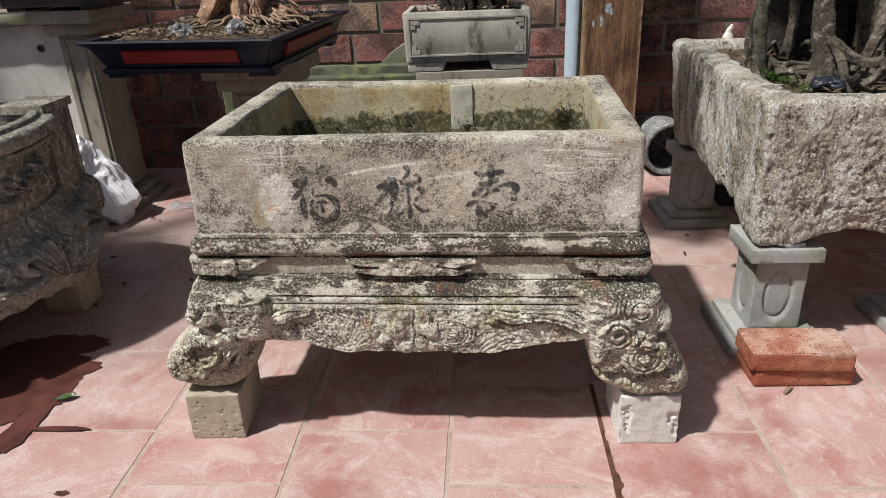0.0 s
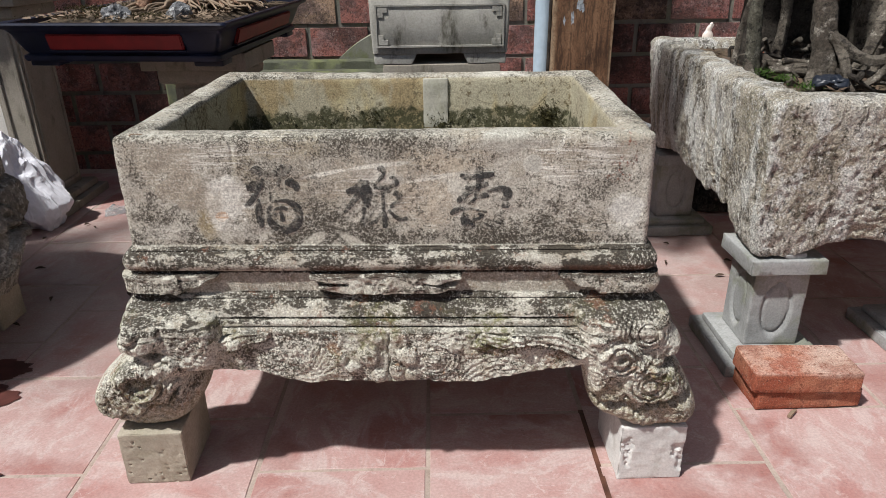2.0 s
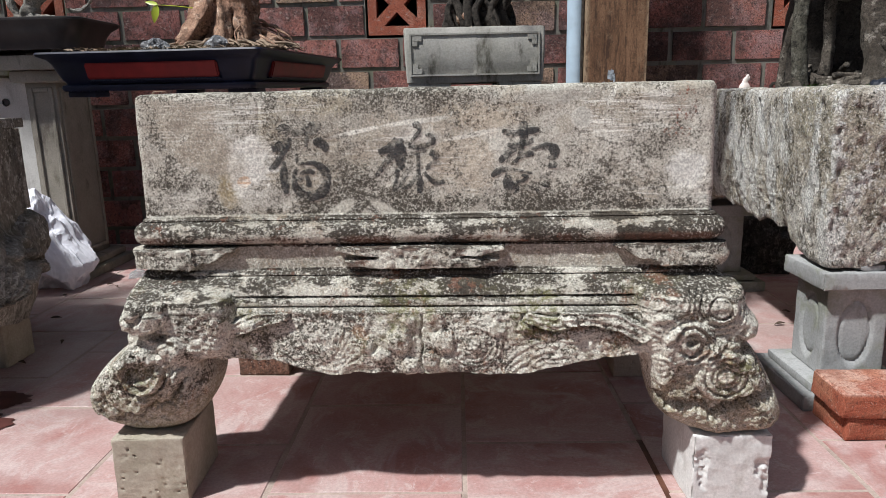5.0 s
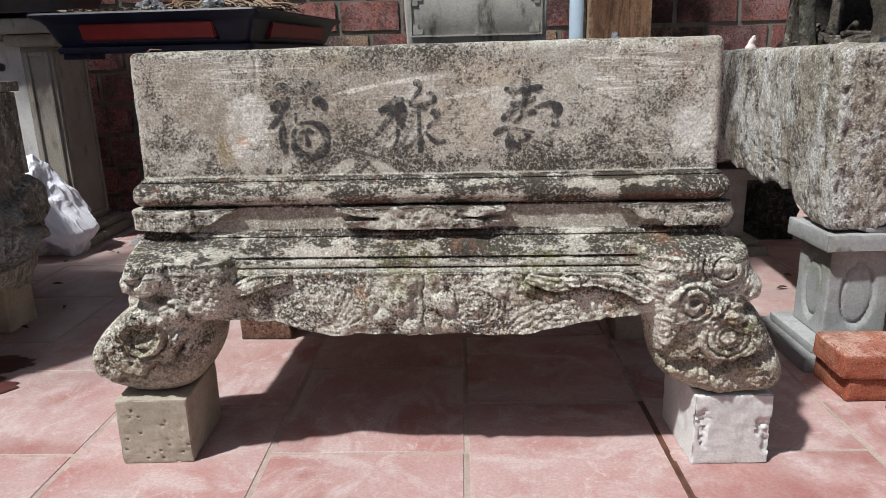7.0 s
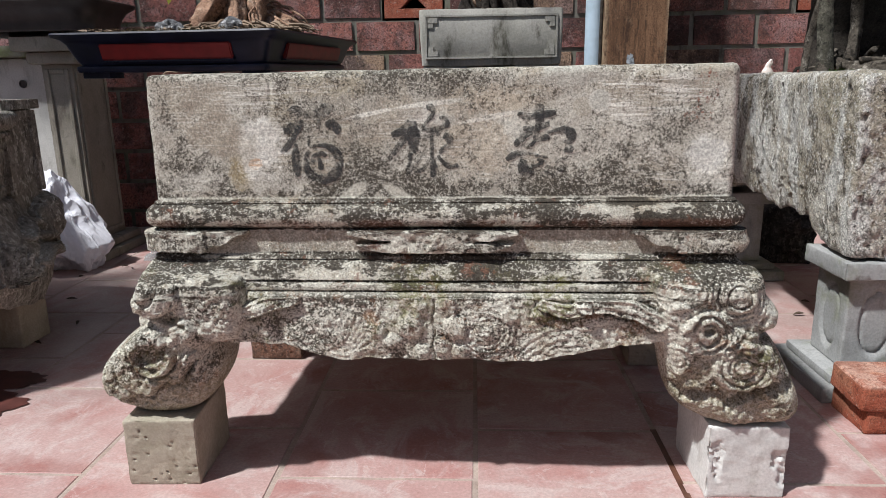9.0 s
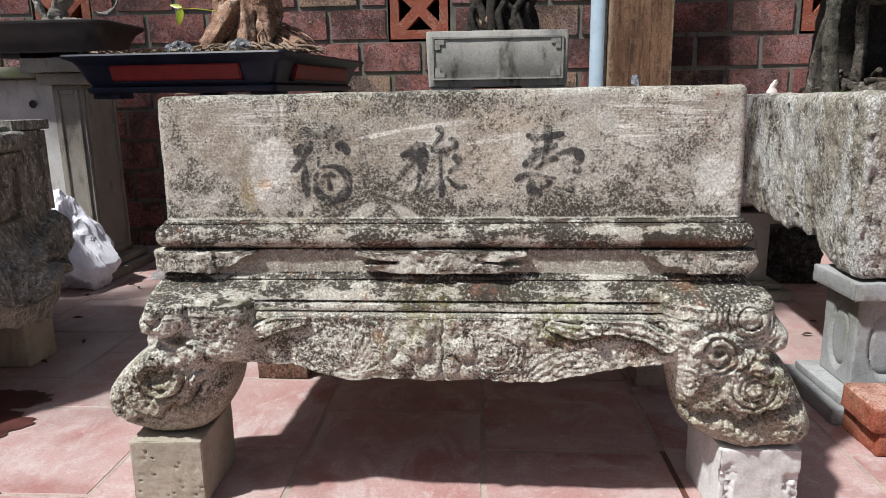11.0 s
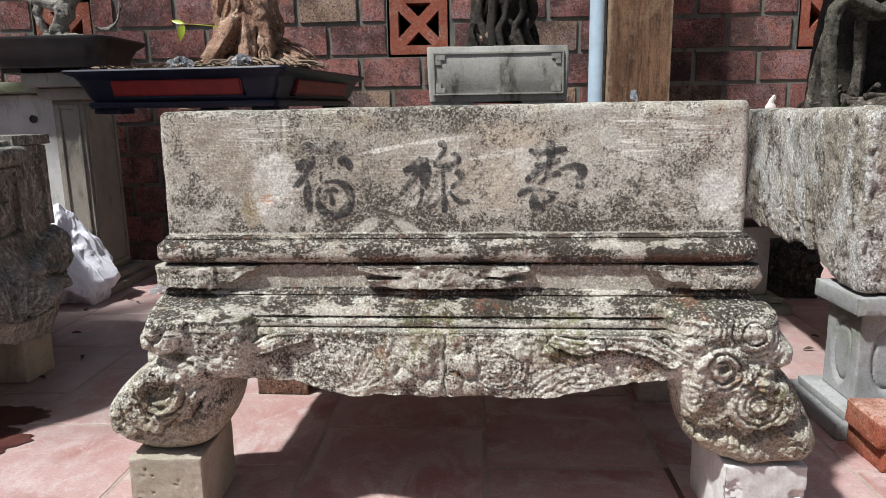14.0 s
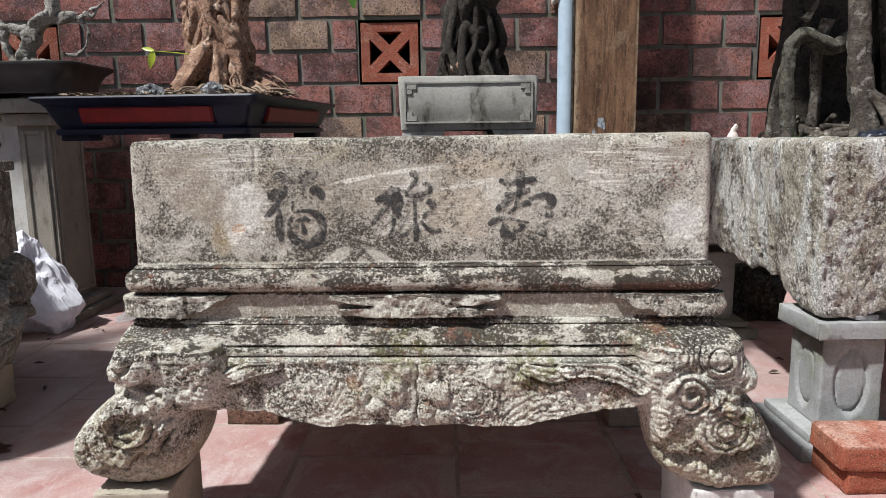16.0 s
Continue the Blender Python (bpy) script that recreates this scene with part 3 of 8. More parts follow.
def floor_tile_mat():
    """Red cement tile with a chalky bloom, scuffs and a soft shine."""
    s = Shade("red_cement_tile", 0.5, spec=0.4)
    r = s.random()
    shift = s.t.nodes.new("ShaderNodeVectorMath")
    s.put(shift.inputs[0], s.co)
    comb = s.t.nodes.new("ShaderNodeCombineXYZ")
    for i in range(3):
        s.put(comb.inputs[i], s.mul(r, 37.0 + 11 * i))
    s.put(shift.inputs[1], comb.outputs[0])
    s.co = shift.outputs[0]
    c = s.mix(s.band(r, 0.0, 1.0), (0.315, 0.13, 0.115), (0.36, 0.165, 0.148))
    c = s.mix(s.mul(s.band(s.noise(5, 6, 0.65, None, 0.5), 0.36, 0.58), 0.75), c, (0.43, 0.28, 0.26))
    c = s.mix(s.mul(s.band(s.noise(9, 7, 0.7, s.stretch(0.7, 1.1, 1, (0, 0, 0.9)), 0.8), 0.47, 0.62), 0.7), c, (0.50, 0.41, 0.39))
    c = s.mix(s.mul(s.band(s.noise(22, 8, 0.8, None, 1.0), 0.55, 0.62), 0.5), c, (0.55, 0.46, 0.435))
    c = s.mix(s.mul(s.band(s.noise(4, 5, 0.6), 0.54, 0.64), 0.7), c, (0.26, 0.078, 0.062))
    c = s.mix(s.mul(s.band(s.noise(34, 7, 0.8, s.stretch(0.3, 2.2, 1, (0, 0, 0.5))), 0.61, 0.66), 0.4), c, (0.62, 0.55, 0.53))
    c = s.mix(s.mul(s.band(s.noise(70, 6, 0.8), 0.62, 0.66), 0.5), c, (0.16, 0.06, 0.05))
    c = s.mix(s.band(s.noise(6, 6, 0.65, None, 0.7), 0.35, 0.65, 0.05, 0.42), c, (0.48, 0.385, 0.36))
    # a greyer tone laid across several tiles, left and right of the planter
    s.co = s.t.nodes.new("ShaderNodeNewGeometry").outputs["Position"]
    film = s.math("MAXIMUM", s.near(-1.0, 0.75, 0, 0.75, 0.5, 3), s.mul(s.near(0.75, 0.75, 0, 0.5, 0.4, 3), 0.7))
    c = s.mix(s.mul(film, s.band(s.noise(9, 6, 0.7), 0.36, 0.60, 0.25, 0.75)), c, (0.36, 0.30, 0.275))
    c = s.tone(c, s.band(s.noise(200, 3), 0.3, 0.7, 0.9, 1.1))
    rough = s.band(s.noise(8, 4), 0.3, 0.7, 0.42, 0.68)
    return s.done(c, s.add(s.noise(35, 5), s.mul(s.noise(160, 3), 0.4)), 0.15, 0.002, rough)


def brick_mat(name, cols, dark=(0.045, 0.034, 0.031), kd=0.85):
    """Old fired brick: dull red to plum, sooty, sandy, with pale lime grains."""
    s = Shade(name, 0.92, spec=0.2)
    r = s.random()
    shift = s.t.nodes.new("ShaderNodeVectorMath")
    s.put(shift.inputs[0], s.co)
    comb = s.t.nodes.new("ShaderNodeCombineXYZ")
    for i in range(3):
        s.put(comb.inputs[i], s.mul(r, 23.0 + 7 * i))
    s.put(shift.inputs[1], comb.outputs[0])
    s.co = shift.outputs[0]
    c = s.mix(s.band(r, 0.15, 0.55), cols[0], cols[1])
    c = s.mix(s.band(r, 0.75, 0.9), c, cols[2])
    c = s.mix(s.mul(s.band(s.noise(10, 6, 0.75), 0.46, 0.62), 0.6), c, tuple(v * f for v, f in zip(cols[0], (1.15, 1.9, 2.2))))
    c = s.mix(s.mul(s.band(s.noise(6, 7, 0.75), 0.44, 0.60), kd), c, dark)
    c = s.mix(s.mul(s.band(s.noise(110, 5, 0.8), 0.53, 0.58), 0.75), c, dark)
    c = s.mix(s.mul(s.band(s.noise(90, 5, 0.8), 0.585, 0.62), 0.6), c, (0.45, 0.37, 0.33))
    c = s.mix(s.band(s.cells(55), 0.13, 0.08, 0, 0.55), c, tuple(v * 0.5 for v in dark))
    # soot and damp over many bricks; two patches also paint in shade on the wall
    s.co, own = s.t.nodes.new("ShaderNodeNewGeometry").outputs["Position"], s.co
    damp_shade = s.math("MAXIMUM", s.near(0.85, 1.89, 0.62, 0.42, 0.5, 4), s.near(-0.95, 1.89, 0.30, 0.50, 0.4, 4))
    damp_shade = s.math("MAXIMUM", damp_shade, s.band(s.noise(2.4, 5, 0.65), 0.50, 0.66, 0, 0.8))
    c = s.mix(s.mul(damp_shade, s.band(s.noise(16, 6, 0.75), 0.36, 0.58, 0.35, 0.85)), c, tuple(v * 0.8 for v in dark))
    s.co = own
    c = s.tone(c, s.band(s.noise(260, 3, 0.8), 0.35, 0.65, 0.6, 1.35))
    return s.done(c, s.add(s.noise(70, 6, 0.75), s.mul(s.band(s.cells(55), 0.0, 0.16), 0.8)), 0.9, 0.005)


def loose_brick_mat():
    """Hand-made orange clay, smooth, dusty on top and scuffed."""
    s = Shade("orange_brick", 0.9, spec=0.2)
    c = s.mix(s.band(s.noise(9, 5), 0.38, 0.62), (0.28, 0.078, 0.045), (0.37, 0.135, 0.08))
    c = s.mix(s.mul(s.band(s.noise(11, 6, 0.65), 0.46, 0.64), 0.5), c, (0.44, 0.215, 0.13))
    dust = s.mul(s.band(s.axis(2), 0.030, 0.044), s.band(s.add(s.axis(0), s.mul(s.add(s.noise(18, 5), -0.5), 0.1)), 0.115, 0.15))
    c = s.mix(s.mul(dust, 0.75), c, (0.50, 0.40, 0.34))
    c = s.mix(s.mul(s.band(s.axis(2), 0.038, 0.046), s.band(s.noise(16, 6, 0.7), 0.40, 0.56, 0.15, 0.7)), c, (0.45, 0.31, 0.25))
    c = s.mix(s.mul(s.band(s.noise(90, 5, 0.8), 0.55, 0.60), 0.75), c, (0.17, 0.06, 0.04))
    c = s.mix(s.mul(s.band(s.noise(120, 5, 0.8), 0.59, 0.63), 0.4), c, (0.55, 0.42, 0.34))
    c = s.mix(s.mul(s.band(s.noise(6, 5, 0.7), 0.50, 0.60), 0.6), c, (0.21, 0.075, 0.05))
    c = s.tone(c, s.band(s.noise(260, 3, 0.8), 0.35, 0.65, 0.75, 1.22))
    return s.done(c, s.add(s.noise(40, 6, 0.7), s.mul(s.noise(160, 3), 0.6)), 0.5, 0.004)


def bark(name, a, b, pale, k=0.7):
    s = Shade(name, 0.85, spec=0.3)
    c = s.mix(s.band(s.noise(14, 5, 0.6), 0.35, 0.65), a, b)
    c = s.mix(s.mul(s.band(s.noise(30, 6, 0.7), 0.54, 0.66), k), c, pale)
    c = s.mix(s.mul(s.band(s.noise(55, 6, 0.75), 0.52, 0.62), 0.85), c, tuple(v * 0.25 for v in a))
    c = s.tone(c, s.band(s.noise(190, 4, 0.8), 0.36, 0.64, 0.65, 1.3))
    return s.done(c, s.add(s.noise(90, 6, 0.75), s.noise(26, 4)), 1.0, 0.007)


def plain(name, col, rough=0.5, metal=0.0, var=0.15, scale=20, spec=0.5, bump=0.1):
    s = Shade(name, rough, metal, spec)
    c = s.tone(col, s.band(s.noise(scale, 5), 0.3, 0.7, 1 - var, 1 + var))
    return s.done(c, s.noise(scale * 5, 4), bump, 0.002)


M_STONE = planter_stone()
M_TROUGH = trough_stone()
M_URN = rough_stone("urn_stone", (0.31, 0.283, 0.24), (0.43, 0.405, 0.36), (0.04, 0.035, 0.028), (0.66, 0.64, 0.58), streak=True, mossy=0.1, spk=0.75)
M_ROCK = rough_stone("dark_rock", (0.05, 0.048, 0.045), (0.09, 0.085, 0.08), (0.012, 0.012, 0.012), (0.16, 0.15, 0.14), mossy=0.2)
M_GREYSTONE = rough_stone("grey_stone", (0.16, 0.165, 0.175), (0.30, 0.30, 0.305), (0.05, 0.052, 0.056), (0.5, 0.5, 0.5), mossy=0.15)
M_BLOCK = cement("concrete_block_mat", (0.42, 0.375, 0.30), (0.27, 0.23, 0.165), 0.2)
M_WHITEBLOCK = cement("white_plaster_block", (0.66, 0.655, 0.63), (0.40, 0.385, 0.35), 0.0, 0.5)
M_PEDESTAL = cement("pedestal_cement", (0.335, 0.34, 0.335), (0.20, 0.20, 0.185), 0.45)
M_PILLAR = cement("pillar_cement", (0.30, 0.27, 0.225), (0.12, 0.10, 0.08), 0.1, 0.8)
M_POT = cement("grey_pot_cement", (0.40, 0.385, 0.35), (0.10, 0.09, 0.075), 0.1, 1.0)
M_SLAB = cement("white_slab", (0.60, 0.59, 0.56), (0.34, 0.32, 0.29), 0.0, 0.7)
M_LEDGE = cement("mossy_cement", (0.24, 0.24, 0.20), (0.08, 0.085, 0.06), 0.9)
M_LEDGEDARK = cement("dark_mossy_cement", (0.10, 0.105, 0.075), (0.035, 0.04, 0.025), 0.8)
M_GROUT = cement("grout", (0.43, 0.345, 0.295), (0.22, 0.15, 0.12), 0.0, 0.6)
M_MORTAR = cement("mortar", (0.20, 0.192, 0.165), (0.07, 0.068, 0.055), 0.35, 0.9)
M_RIB = cement("grey_rib_cement", (0.50, 0.48, 0.41), (0.30, 0.28, 0.20), 0.3, 0.5)
M_YARD = cement("pale_plaster", (0.58, 0.55, 0.49), (0.36, 0.33, 0.28), 0.0, 0.5)
M_TILE = floor_tile_mat()
M_BRICK = brick_mat("wall_brick", ((0.285, 0.118, 0.102), (0.37, 0.155, 0.128), (0.39, 0.265, 0.185)), kd=0.68)
M_LOOSE = loose_brick_mat()
M_OLDBRICK = brick_mat("old_brown_brick", ((0.20, 0.11, 0.075), (0.20, 0.11, 0.075), (0.20, 0.11, 0.075)), kd=0.4)
M_VENT = brick_mat("terracotta_vent", ((0.37, 0.115, 0.07), (0.36, 0.11, 0.068), (0.35, 0.105, 0.065)), (0.20, 0.06, 0.04), 0.4)
M_BARK = bark("brown_bark", (0.26, 0.145, 0.095), (0.42, 0.265, 0.18), (0.68, 0.54, 0.42), 0.75)
M_BARKGREY = bark("grey_bark", (0.075, 0.062, 0.049), (0.15, 0.13, 0.105), (0.42, 0.385, 0.33), 0.75)
M_BARKDARK = bark("dark_bark", (0.030, 0.025, 0.020), (0.06, 0.05, 0.041), (0.13, 0.113, 0.094), 0.3)
M_BARKMOSS = bark("mossy_dark_bark", (0.060, 0.056, 0.042), (0.105, 0.098, 0.075), (0.25, 0.24, 0.20), 0.6)
M_BARKPALE = bark("pale_grey_bark", (0.24, 0.22, 0.185), (0.38, 0.36, 0.32), (0.60, 0.58, 0.53), 0.6)
M_TRAY = plain("black_glaze", (0.008, 0.011, 0.026), 0.38, var=0.3, spec=0.25)
M_TRAYRED = plain("red_glaze", (0.16, 0.010, 0.011), 0.45, var=0.2, spec=0.35)
M_TRAYDARK = plain("dark_glaze", (0.022, 0.018, 0.017), 0.45, var=0.4)
M_SOIL = bark("soil", (0.07, 0.05, 0.034), (0.13, 0.095, 0.06), (0.26, 0.19, 0.12))
M_MOSS = plain("moss", (0.040, 0.036, 0.015), 0.95, var=0.5, scale=60, spec=0.1, bump=0.8)
M_PIPE = plain("blue_grey_plastic_pipe", (0.42, 0.53, 0.62), 0.4, var=0.08)
M_SACK = plain("white_woven_plastic", (0.80, 0.80, 0.86), 0.5, var=0.06, scale=60)
M_BAG = plain("black_plastic_film", (0.014, 0.018, 0.028), 0.42, var=0.2)
M_PORCELAIN = plain("glazed_porcelain", (0.75, 0.66, 0.60), 0.25, var=0.06)
M_WHITE = plain("white_plastic", (0.75, 0.74, 0.70), 0.4, var=0.05)
M_GREENMOSS = plain("bright_moss", (0.05, 0.095, 0.02), 0.9, var=0.4, spec=0.1)
M_LEAF = plain("green_leaf", (0.10, 0.24, 0.03), 0.4, var=0.25)
M_LIME = plain("lime_leaf", (0.40, 0.48, 0.04), 0.4, var=0.2)
M_DARKLEAF = plain("dark_leaf", (0.045, 0.10, 0.025), 0.45, var=0.3)
M_DRYLEAF = plain("dry_leaf", (0.085, 0.055, 0.035), 0.7, var=0.3)
M_TWIG = plain("dry_twig", (0.22, 0.16, 0.11), 0.8, var=0.2)


def rust_mat():
    """Brown rusted sheet: vertical runs, dark stains, edges worn pale."""
    s = Shade("rusty_steel", 0.6, 0.15)
    c = s.mix(s.band(s.noise(7, 6, 0.7, s.stretch(2.2, 1.5, 0.5)), 0.38, 0.62), (0.125, 0.066, 0.036), (0.255, 0.145, 0.082))
    c = s.mix(s.mul(s.band(s.noise(16, 6, 0.75, s.stretch(2.5, 2, 0.35)), 0.48, 0.60), 0.85), c, (0.055, 0.030, 0.018))
    c = s.mix(s.mul(s.band(s.noise(9, 6, 0.75), 0.53, 0.66), 0.7), c, (0.30, 0.20, 0.125))
    edge = s.band(s.math("ABSOLUTE", s.axis(0)), 0.098, 0.112)
    c = s.mix(s.mul(edge, s.band(s.noise(22, 5, 0.7), 0.38, 0.55, 0.1, 0.75)), c, (0.42, 0.31, 0.20))
    c = s.mix(s.mul(s.band(s.noise(90, 5, 0.8), 0.55, 0.60), 0.6), c, (0.05, 0.026, 0.016))
    c = s.tone(c, s.band(s.noise(220, 3, 0.8), 0.36, 0.64, 0.75, 1.25))
    return s.done(c, s.noise(80, 6), 0.5, 0.002)


def ink_mat(name, thin):
    """Worn black paint, rubbed thin so that the stone shows through."""
    s = Shade(name, 0.8, spec=0.2)
    c = s.mix(s.band(s.noise(40, 4), 0.35, 0.65), (0.030, 0.030, 0.031), (0.060, 0.058, 0.056))
    s.put(s.b.inputs["Alpha"], s.band(s.add(s.mul(s.noise(45, 5, 0.7), 0.6), s.mul(s.noise(190, 4, 0.7), 0.4)), 0.58 - thin, 0.48 - thin, 0.20, 0.80))
    return s.done(c, s.noise(200, 3), 0.3, 0.002)


def film_mat():
    """Thin clear plastic film."""
    s = Shade("clear_film", 0.15)
    s.b.inputs["Transmission Weight"].default_value = 0.75
    s.b.inputs["IOR"].default_value = 1.15
    return s.done((0.8, 0.82, 0.82), s.noise(50, 3), 0.4, 0.004)


M_RUST, M_FILM = rust_mat(), film_mat()
M_INK, M_INKMID, M_INKTHIN = ink_mat("worn_black_ink", 0.0), ink_mat("worn_edge_ink", 0.02), ink_mat("rubbed_black_ink", 0.06)


# ---- the stone planter ----
HX, HY = 0.40, 0.2775          # half length and half depth of the basin
PLANTER = pose(-0.053, 0.0145, 0, 0, -0.3, -2.4)


def perimeter(o, r, dense=420, coarse=60, ends=40):
    """Plan points and outward normals round the basin's rectangle, moved out by o; the front is closely spaced."""
    hx, hy = HX + o, HY + o
    r = min(max(r, 0.002), hx * 0.9, hy * 0.9)
    pts, nrm, side = [], [], []
    corner = 5

    def run(p0, p1, n, nn, s):
        for t in np.linspace(0, 1, n, endpoint=False):
            pts.append((p0[0] + (p1[0] - p0[0]) * t, p0[1] + (p1[1] - p0[1]) * t))
            nrm.append(nn)
            side.append(s)

    def arc(cx, cy, a0):
        for k in range(corner):
            a = a0 + (np.pi / 2) * k / corner
            pts.append((cx + r * np.cos(a), cy + r * np.sin(a)))
            nrm.append((np.cos(a), np.sin(a)))
            side.append(4)
    run((-hx + r, -hy), (hx - r, -hy), dense, (0, -1), 0)
    arc(hx - r, -hy + r, -np.pi / 2)
    run((hx, -hy + r), (hx, hy - r), ends, (1, 0), 1)
    arc(hx - r, hy - r, 0)
    run((hx - r, hy), (-hx + r, hy), coarse, (0, 1), 2)
    arc(-hx + r, hy - r, np.pi / 2)
    run((-hx, hy - r), (-hx, -hy + r), ends, (-1, 0), 3)
    arc(-hx + r, -hy + r, np.pi)
    return np.array(pts) + np.array((0, HY)), np.array(nrm), np.array(side)


def ring_loft(profile, radius=0.008, disp=None, heights=None, closed=False):
    """Sweep a profile (offset, z) round the basin. disp(p, n, side, k) gives metres outward; heights(k, xy, side, z) bends z."""
    vs = []
    for k, (o, z) in enumerate(profile):
        xy, n, side = perimeter(o, radius + max(o, -radius + 0.002) * 0.5)
        zz = np.full(len(xy), z)
        if heights is not None:
            zz = heights(k, xy, side, zz)
        p = np.column_stack([xy, zz])
        if disp is not None:
            d = disp(p, n, side, k)
            p[:, 0] += n[:, 0] * d
            p[:, 1] += n[:, 1] * d
        vs.append(p)
    nu, nv = len(vs[0]), len(vs)
    f = grid_faces(nu, nv, wrap_u=True, wrap_v=closed)
    return np.vstack(vs), f


def spiral(x, z, cx, cz, R, turns, amp, sense=1, dome=0.0):
    """Raised scroll round (cx, cz)."""
    r = np.hypot(x - cx, z - cz)
    a = np.arctan2(z - cz, x - cx) * sense
    ph = r / R * turns - a / (2 * np.pi)
    ridge = 0.5 + 0.5 * np.cos(2 * np.pi * ph)
    inside = sstep(R * 1.08, R * 0.9, r)
    return inside * (amp * (ridge ** 0.7 - 0.35) + dome * np.sqrt(np.clip(1 - (r / (R * 1.08)) ** 2, 0, 1)))


def basin_relief(p):
    return 0.0011 * fbm(p, 9, 3, 3) + 0.0007 * fbm(p, 60, 3, 4)


def basin_disp(p, n, side, k):
    d = basin_relief(p)
    # nicks along the arrises, a vertical crack in the front
    d = d - 0.004 * np.clip(fbm(p, 33, 3, 8) - 0.25, 0, 1) * sstep(0.585, 0.6, p[:, 2])
    d = d - 0.002 * (side == 0) * np.exp(-((p[:, 0] + 0.222) / 0.002) ** 2) * sstep(0.55, 0.57, p[:, 2])
    return d


def dense_profile(points, step):
    pts = np.array(points, float)
    out = [pts[0]]
    for a, b in zip(pts[:-1], pts[1:]):
        n = max(1, int(np.ceil(np.linalg.norm(b - a) / step)))
        out += [a + (b - a) * (i + 1) / n for i in range(n)]
    return [tuple(q) for q in out]


planter = empty("stone_planter", PLANTER, "weathered grey stone planter, lichen-stained, with scroll feet and painted characters", "planter")

inner = dense_profile([(-0.062, 0.455), (-0.052, 0.52), (-0.05, 0.588)], 0.012)
rimtop = [(-0.0485, 0.5965), (-0.045, 0.6005), (-0.035, 0.602), (-0.02, 0.6025), (-0.008, 0.602), (-0.0035, 0.6005), (-0.001, 0.597), (0, 0.592)]
outer = dense_profile([(0, 0.592), (0.003, 0.424)], 0.0045)[1:]
v, f = ring_loft(inner + rimtop + outer, 0.010, basin_disp,
                 lambda k, xy, side, z: z + 0.0016 * fbm(np.column_stack([xy, z]), 14, 3, 9) * (z > 0.59) + (z > 0.5) * 0.012 * xy[:, 1] * (xy[:, 0] < 0) * -xy[:, 0] / 0.4)
nu = len(perimeter(0, 0.01)[0])
f = f + [tuple(range(nu - 1, -1, -1))]
mesh_ob("basin", v, f, M_STONE, planter)

# unseen slab, added to keep bounced light out of the hollow base
v, f = rough_box((-0.40, 0.0, 0.300), (0.40, 2 * HY, 0.345), 0.03, 0.004, 0.002, 20, 9)
mesh_ob("underside", v, f, M_STONE, planter, "rough stone slab added underneath to cut bounced light")

# upright rib cast against the inside of the back
v, f = rough_box((0.034, 0.499, 0.455), (0.088, 0.512, 0.597), 0.008, 0.003, 0.0012, 40, 5)
mesh_ob("inner_rib", v, f, M_RIB, planter, "grey upright rib inside the basin")

grit = lambda a, b=0.0: (lambda p, n, side, k: a * fbm(p, 30, 4, 11) - b * np.abs(fbm(p, 110, 3, 12)) - 0.006 * np.clip(fbm(p, 24, 4, 13) - 0.6, 0, 1))
torus = [(-0.02, 0.43), (0.001, 0.4285), (0.004, 0.427), (0.0075, 0.4255), (0.0085, 0.424), (0.0075, 0.4225), (0.0115, 0.421), (0.0155, 0.4175), (0.0185, 0.412), (0.0198, 0.406),
         (0.0195, 0.400), (0.0175, 0.395), (0.0135, 0.391), (0.008, 0.3885), (0.0035, 0.387), (-0.02, 0.3865)]
v, f = ring_loft(torus, 0.012, grit(0.0009, 0.0012))
mesh_ob("torus_moulding", v, f, M_STONE, planter)


def waist_disp(p, n, side, k):
    """Flat band with a cloud carving in the middle and one at each end."""
    x, z = p[:, 0], p[:, 2]
    along = np.where((side == 1) | (side == 3), (p[:, 1] - HY) * HX / HY, x)
    d = 0.0009 * fbm(p, 30, 4, 21)
    far = np.abs(along) + 0.004 * fbm(p, 40, 2, 24)
    zz = z + 0.0016 * fbm(p, 55, 3, 25)

    def within(lo, hi, soft=0.0009):
        return sstep(lo - soft, lo + soft, zz) * sstep(hi + soft, hi - soft, zz)
    # middle: two layered wings that part towards pointed tips
    t = np.clip(far / 0.116, 0, 1)
    lens = 1 - t ** 5
    upper = within(0.3700 + 0.010 * t ** 4, 0.3868 - 0.002 * t) * (far < 0.118)
    lower = within(0.3700 - 0.0165 * lens, 0.3700 - 0.004 * t ** 2) * (far < 0.112)
    core = within(0.3545, 0.3850) * sstep(0.070, 0.055, far)
    mid = np.maximum(np.maximum(upper, lower * 0.92), core)
    # ends: a full body that thins to a tip under the torus
    e = np.clip((0.340 - far) / 0.072, 0, 1)
    lobe = 0.003 * np.cos((far - 0.30) * 180)
    ends = within(0.3555 + 0.028 * e ** 1.5 - lobe * (e > 0) * (e < 0.9), 0.3868 - 0.002 * (1 - e)) * (far > 0.268)
    h = np.maximum(mid, ends * (0.75 + 0.25 * (far > 0.325)))
    lumps = 0.0055 * np.abs(fbm(p, 38, 3, 23)) - 0.002
    pits = -0.007 * sum(np.exp(-((along - cx) ** 2 + (z - cz) ** 2) / 0.004 ** 2) for cx, cz in ((-0.028, 0.372), (-0.006, 0.369), (0.050, 0.371), (0.058, 0.370)))
    return d + h * (0.0175 + lumps) + pits * (side == 0)


v, f = ring_loft([(-0.02, 0.3875)] + dense_profile([(0.0075, 0.387), (0.0075, 0.349)], 0.0011) + [(-0.02, 0.3485)], 0.010, waist_disp)
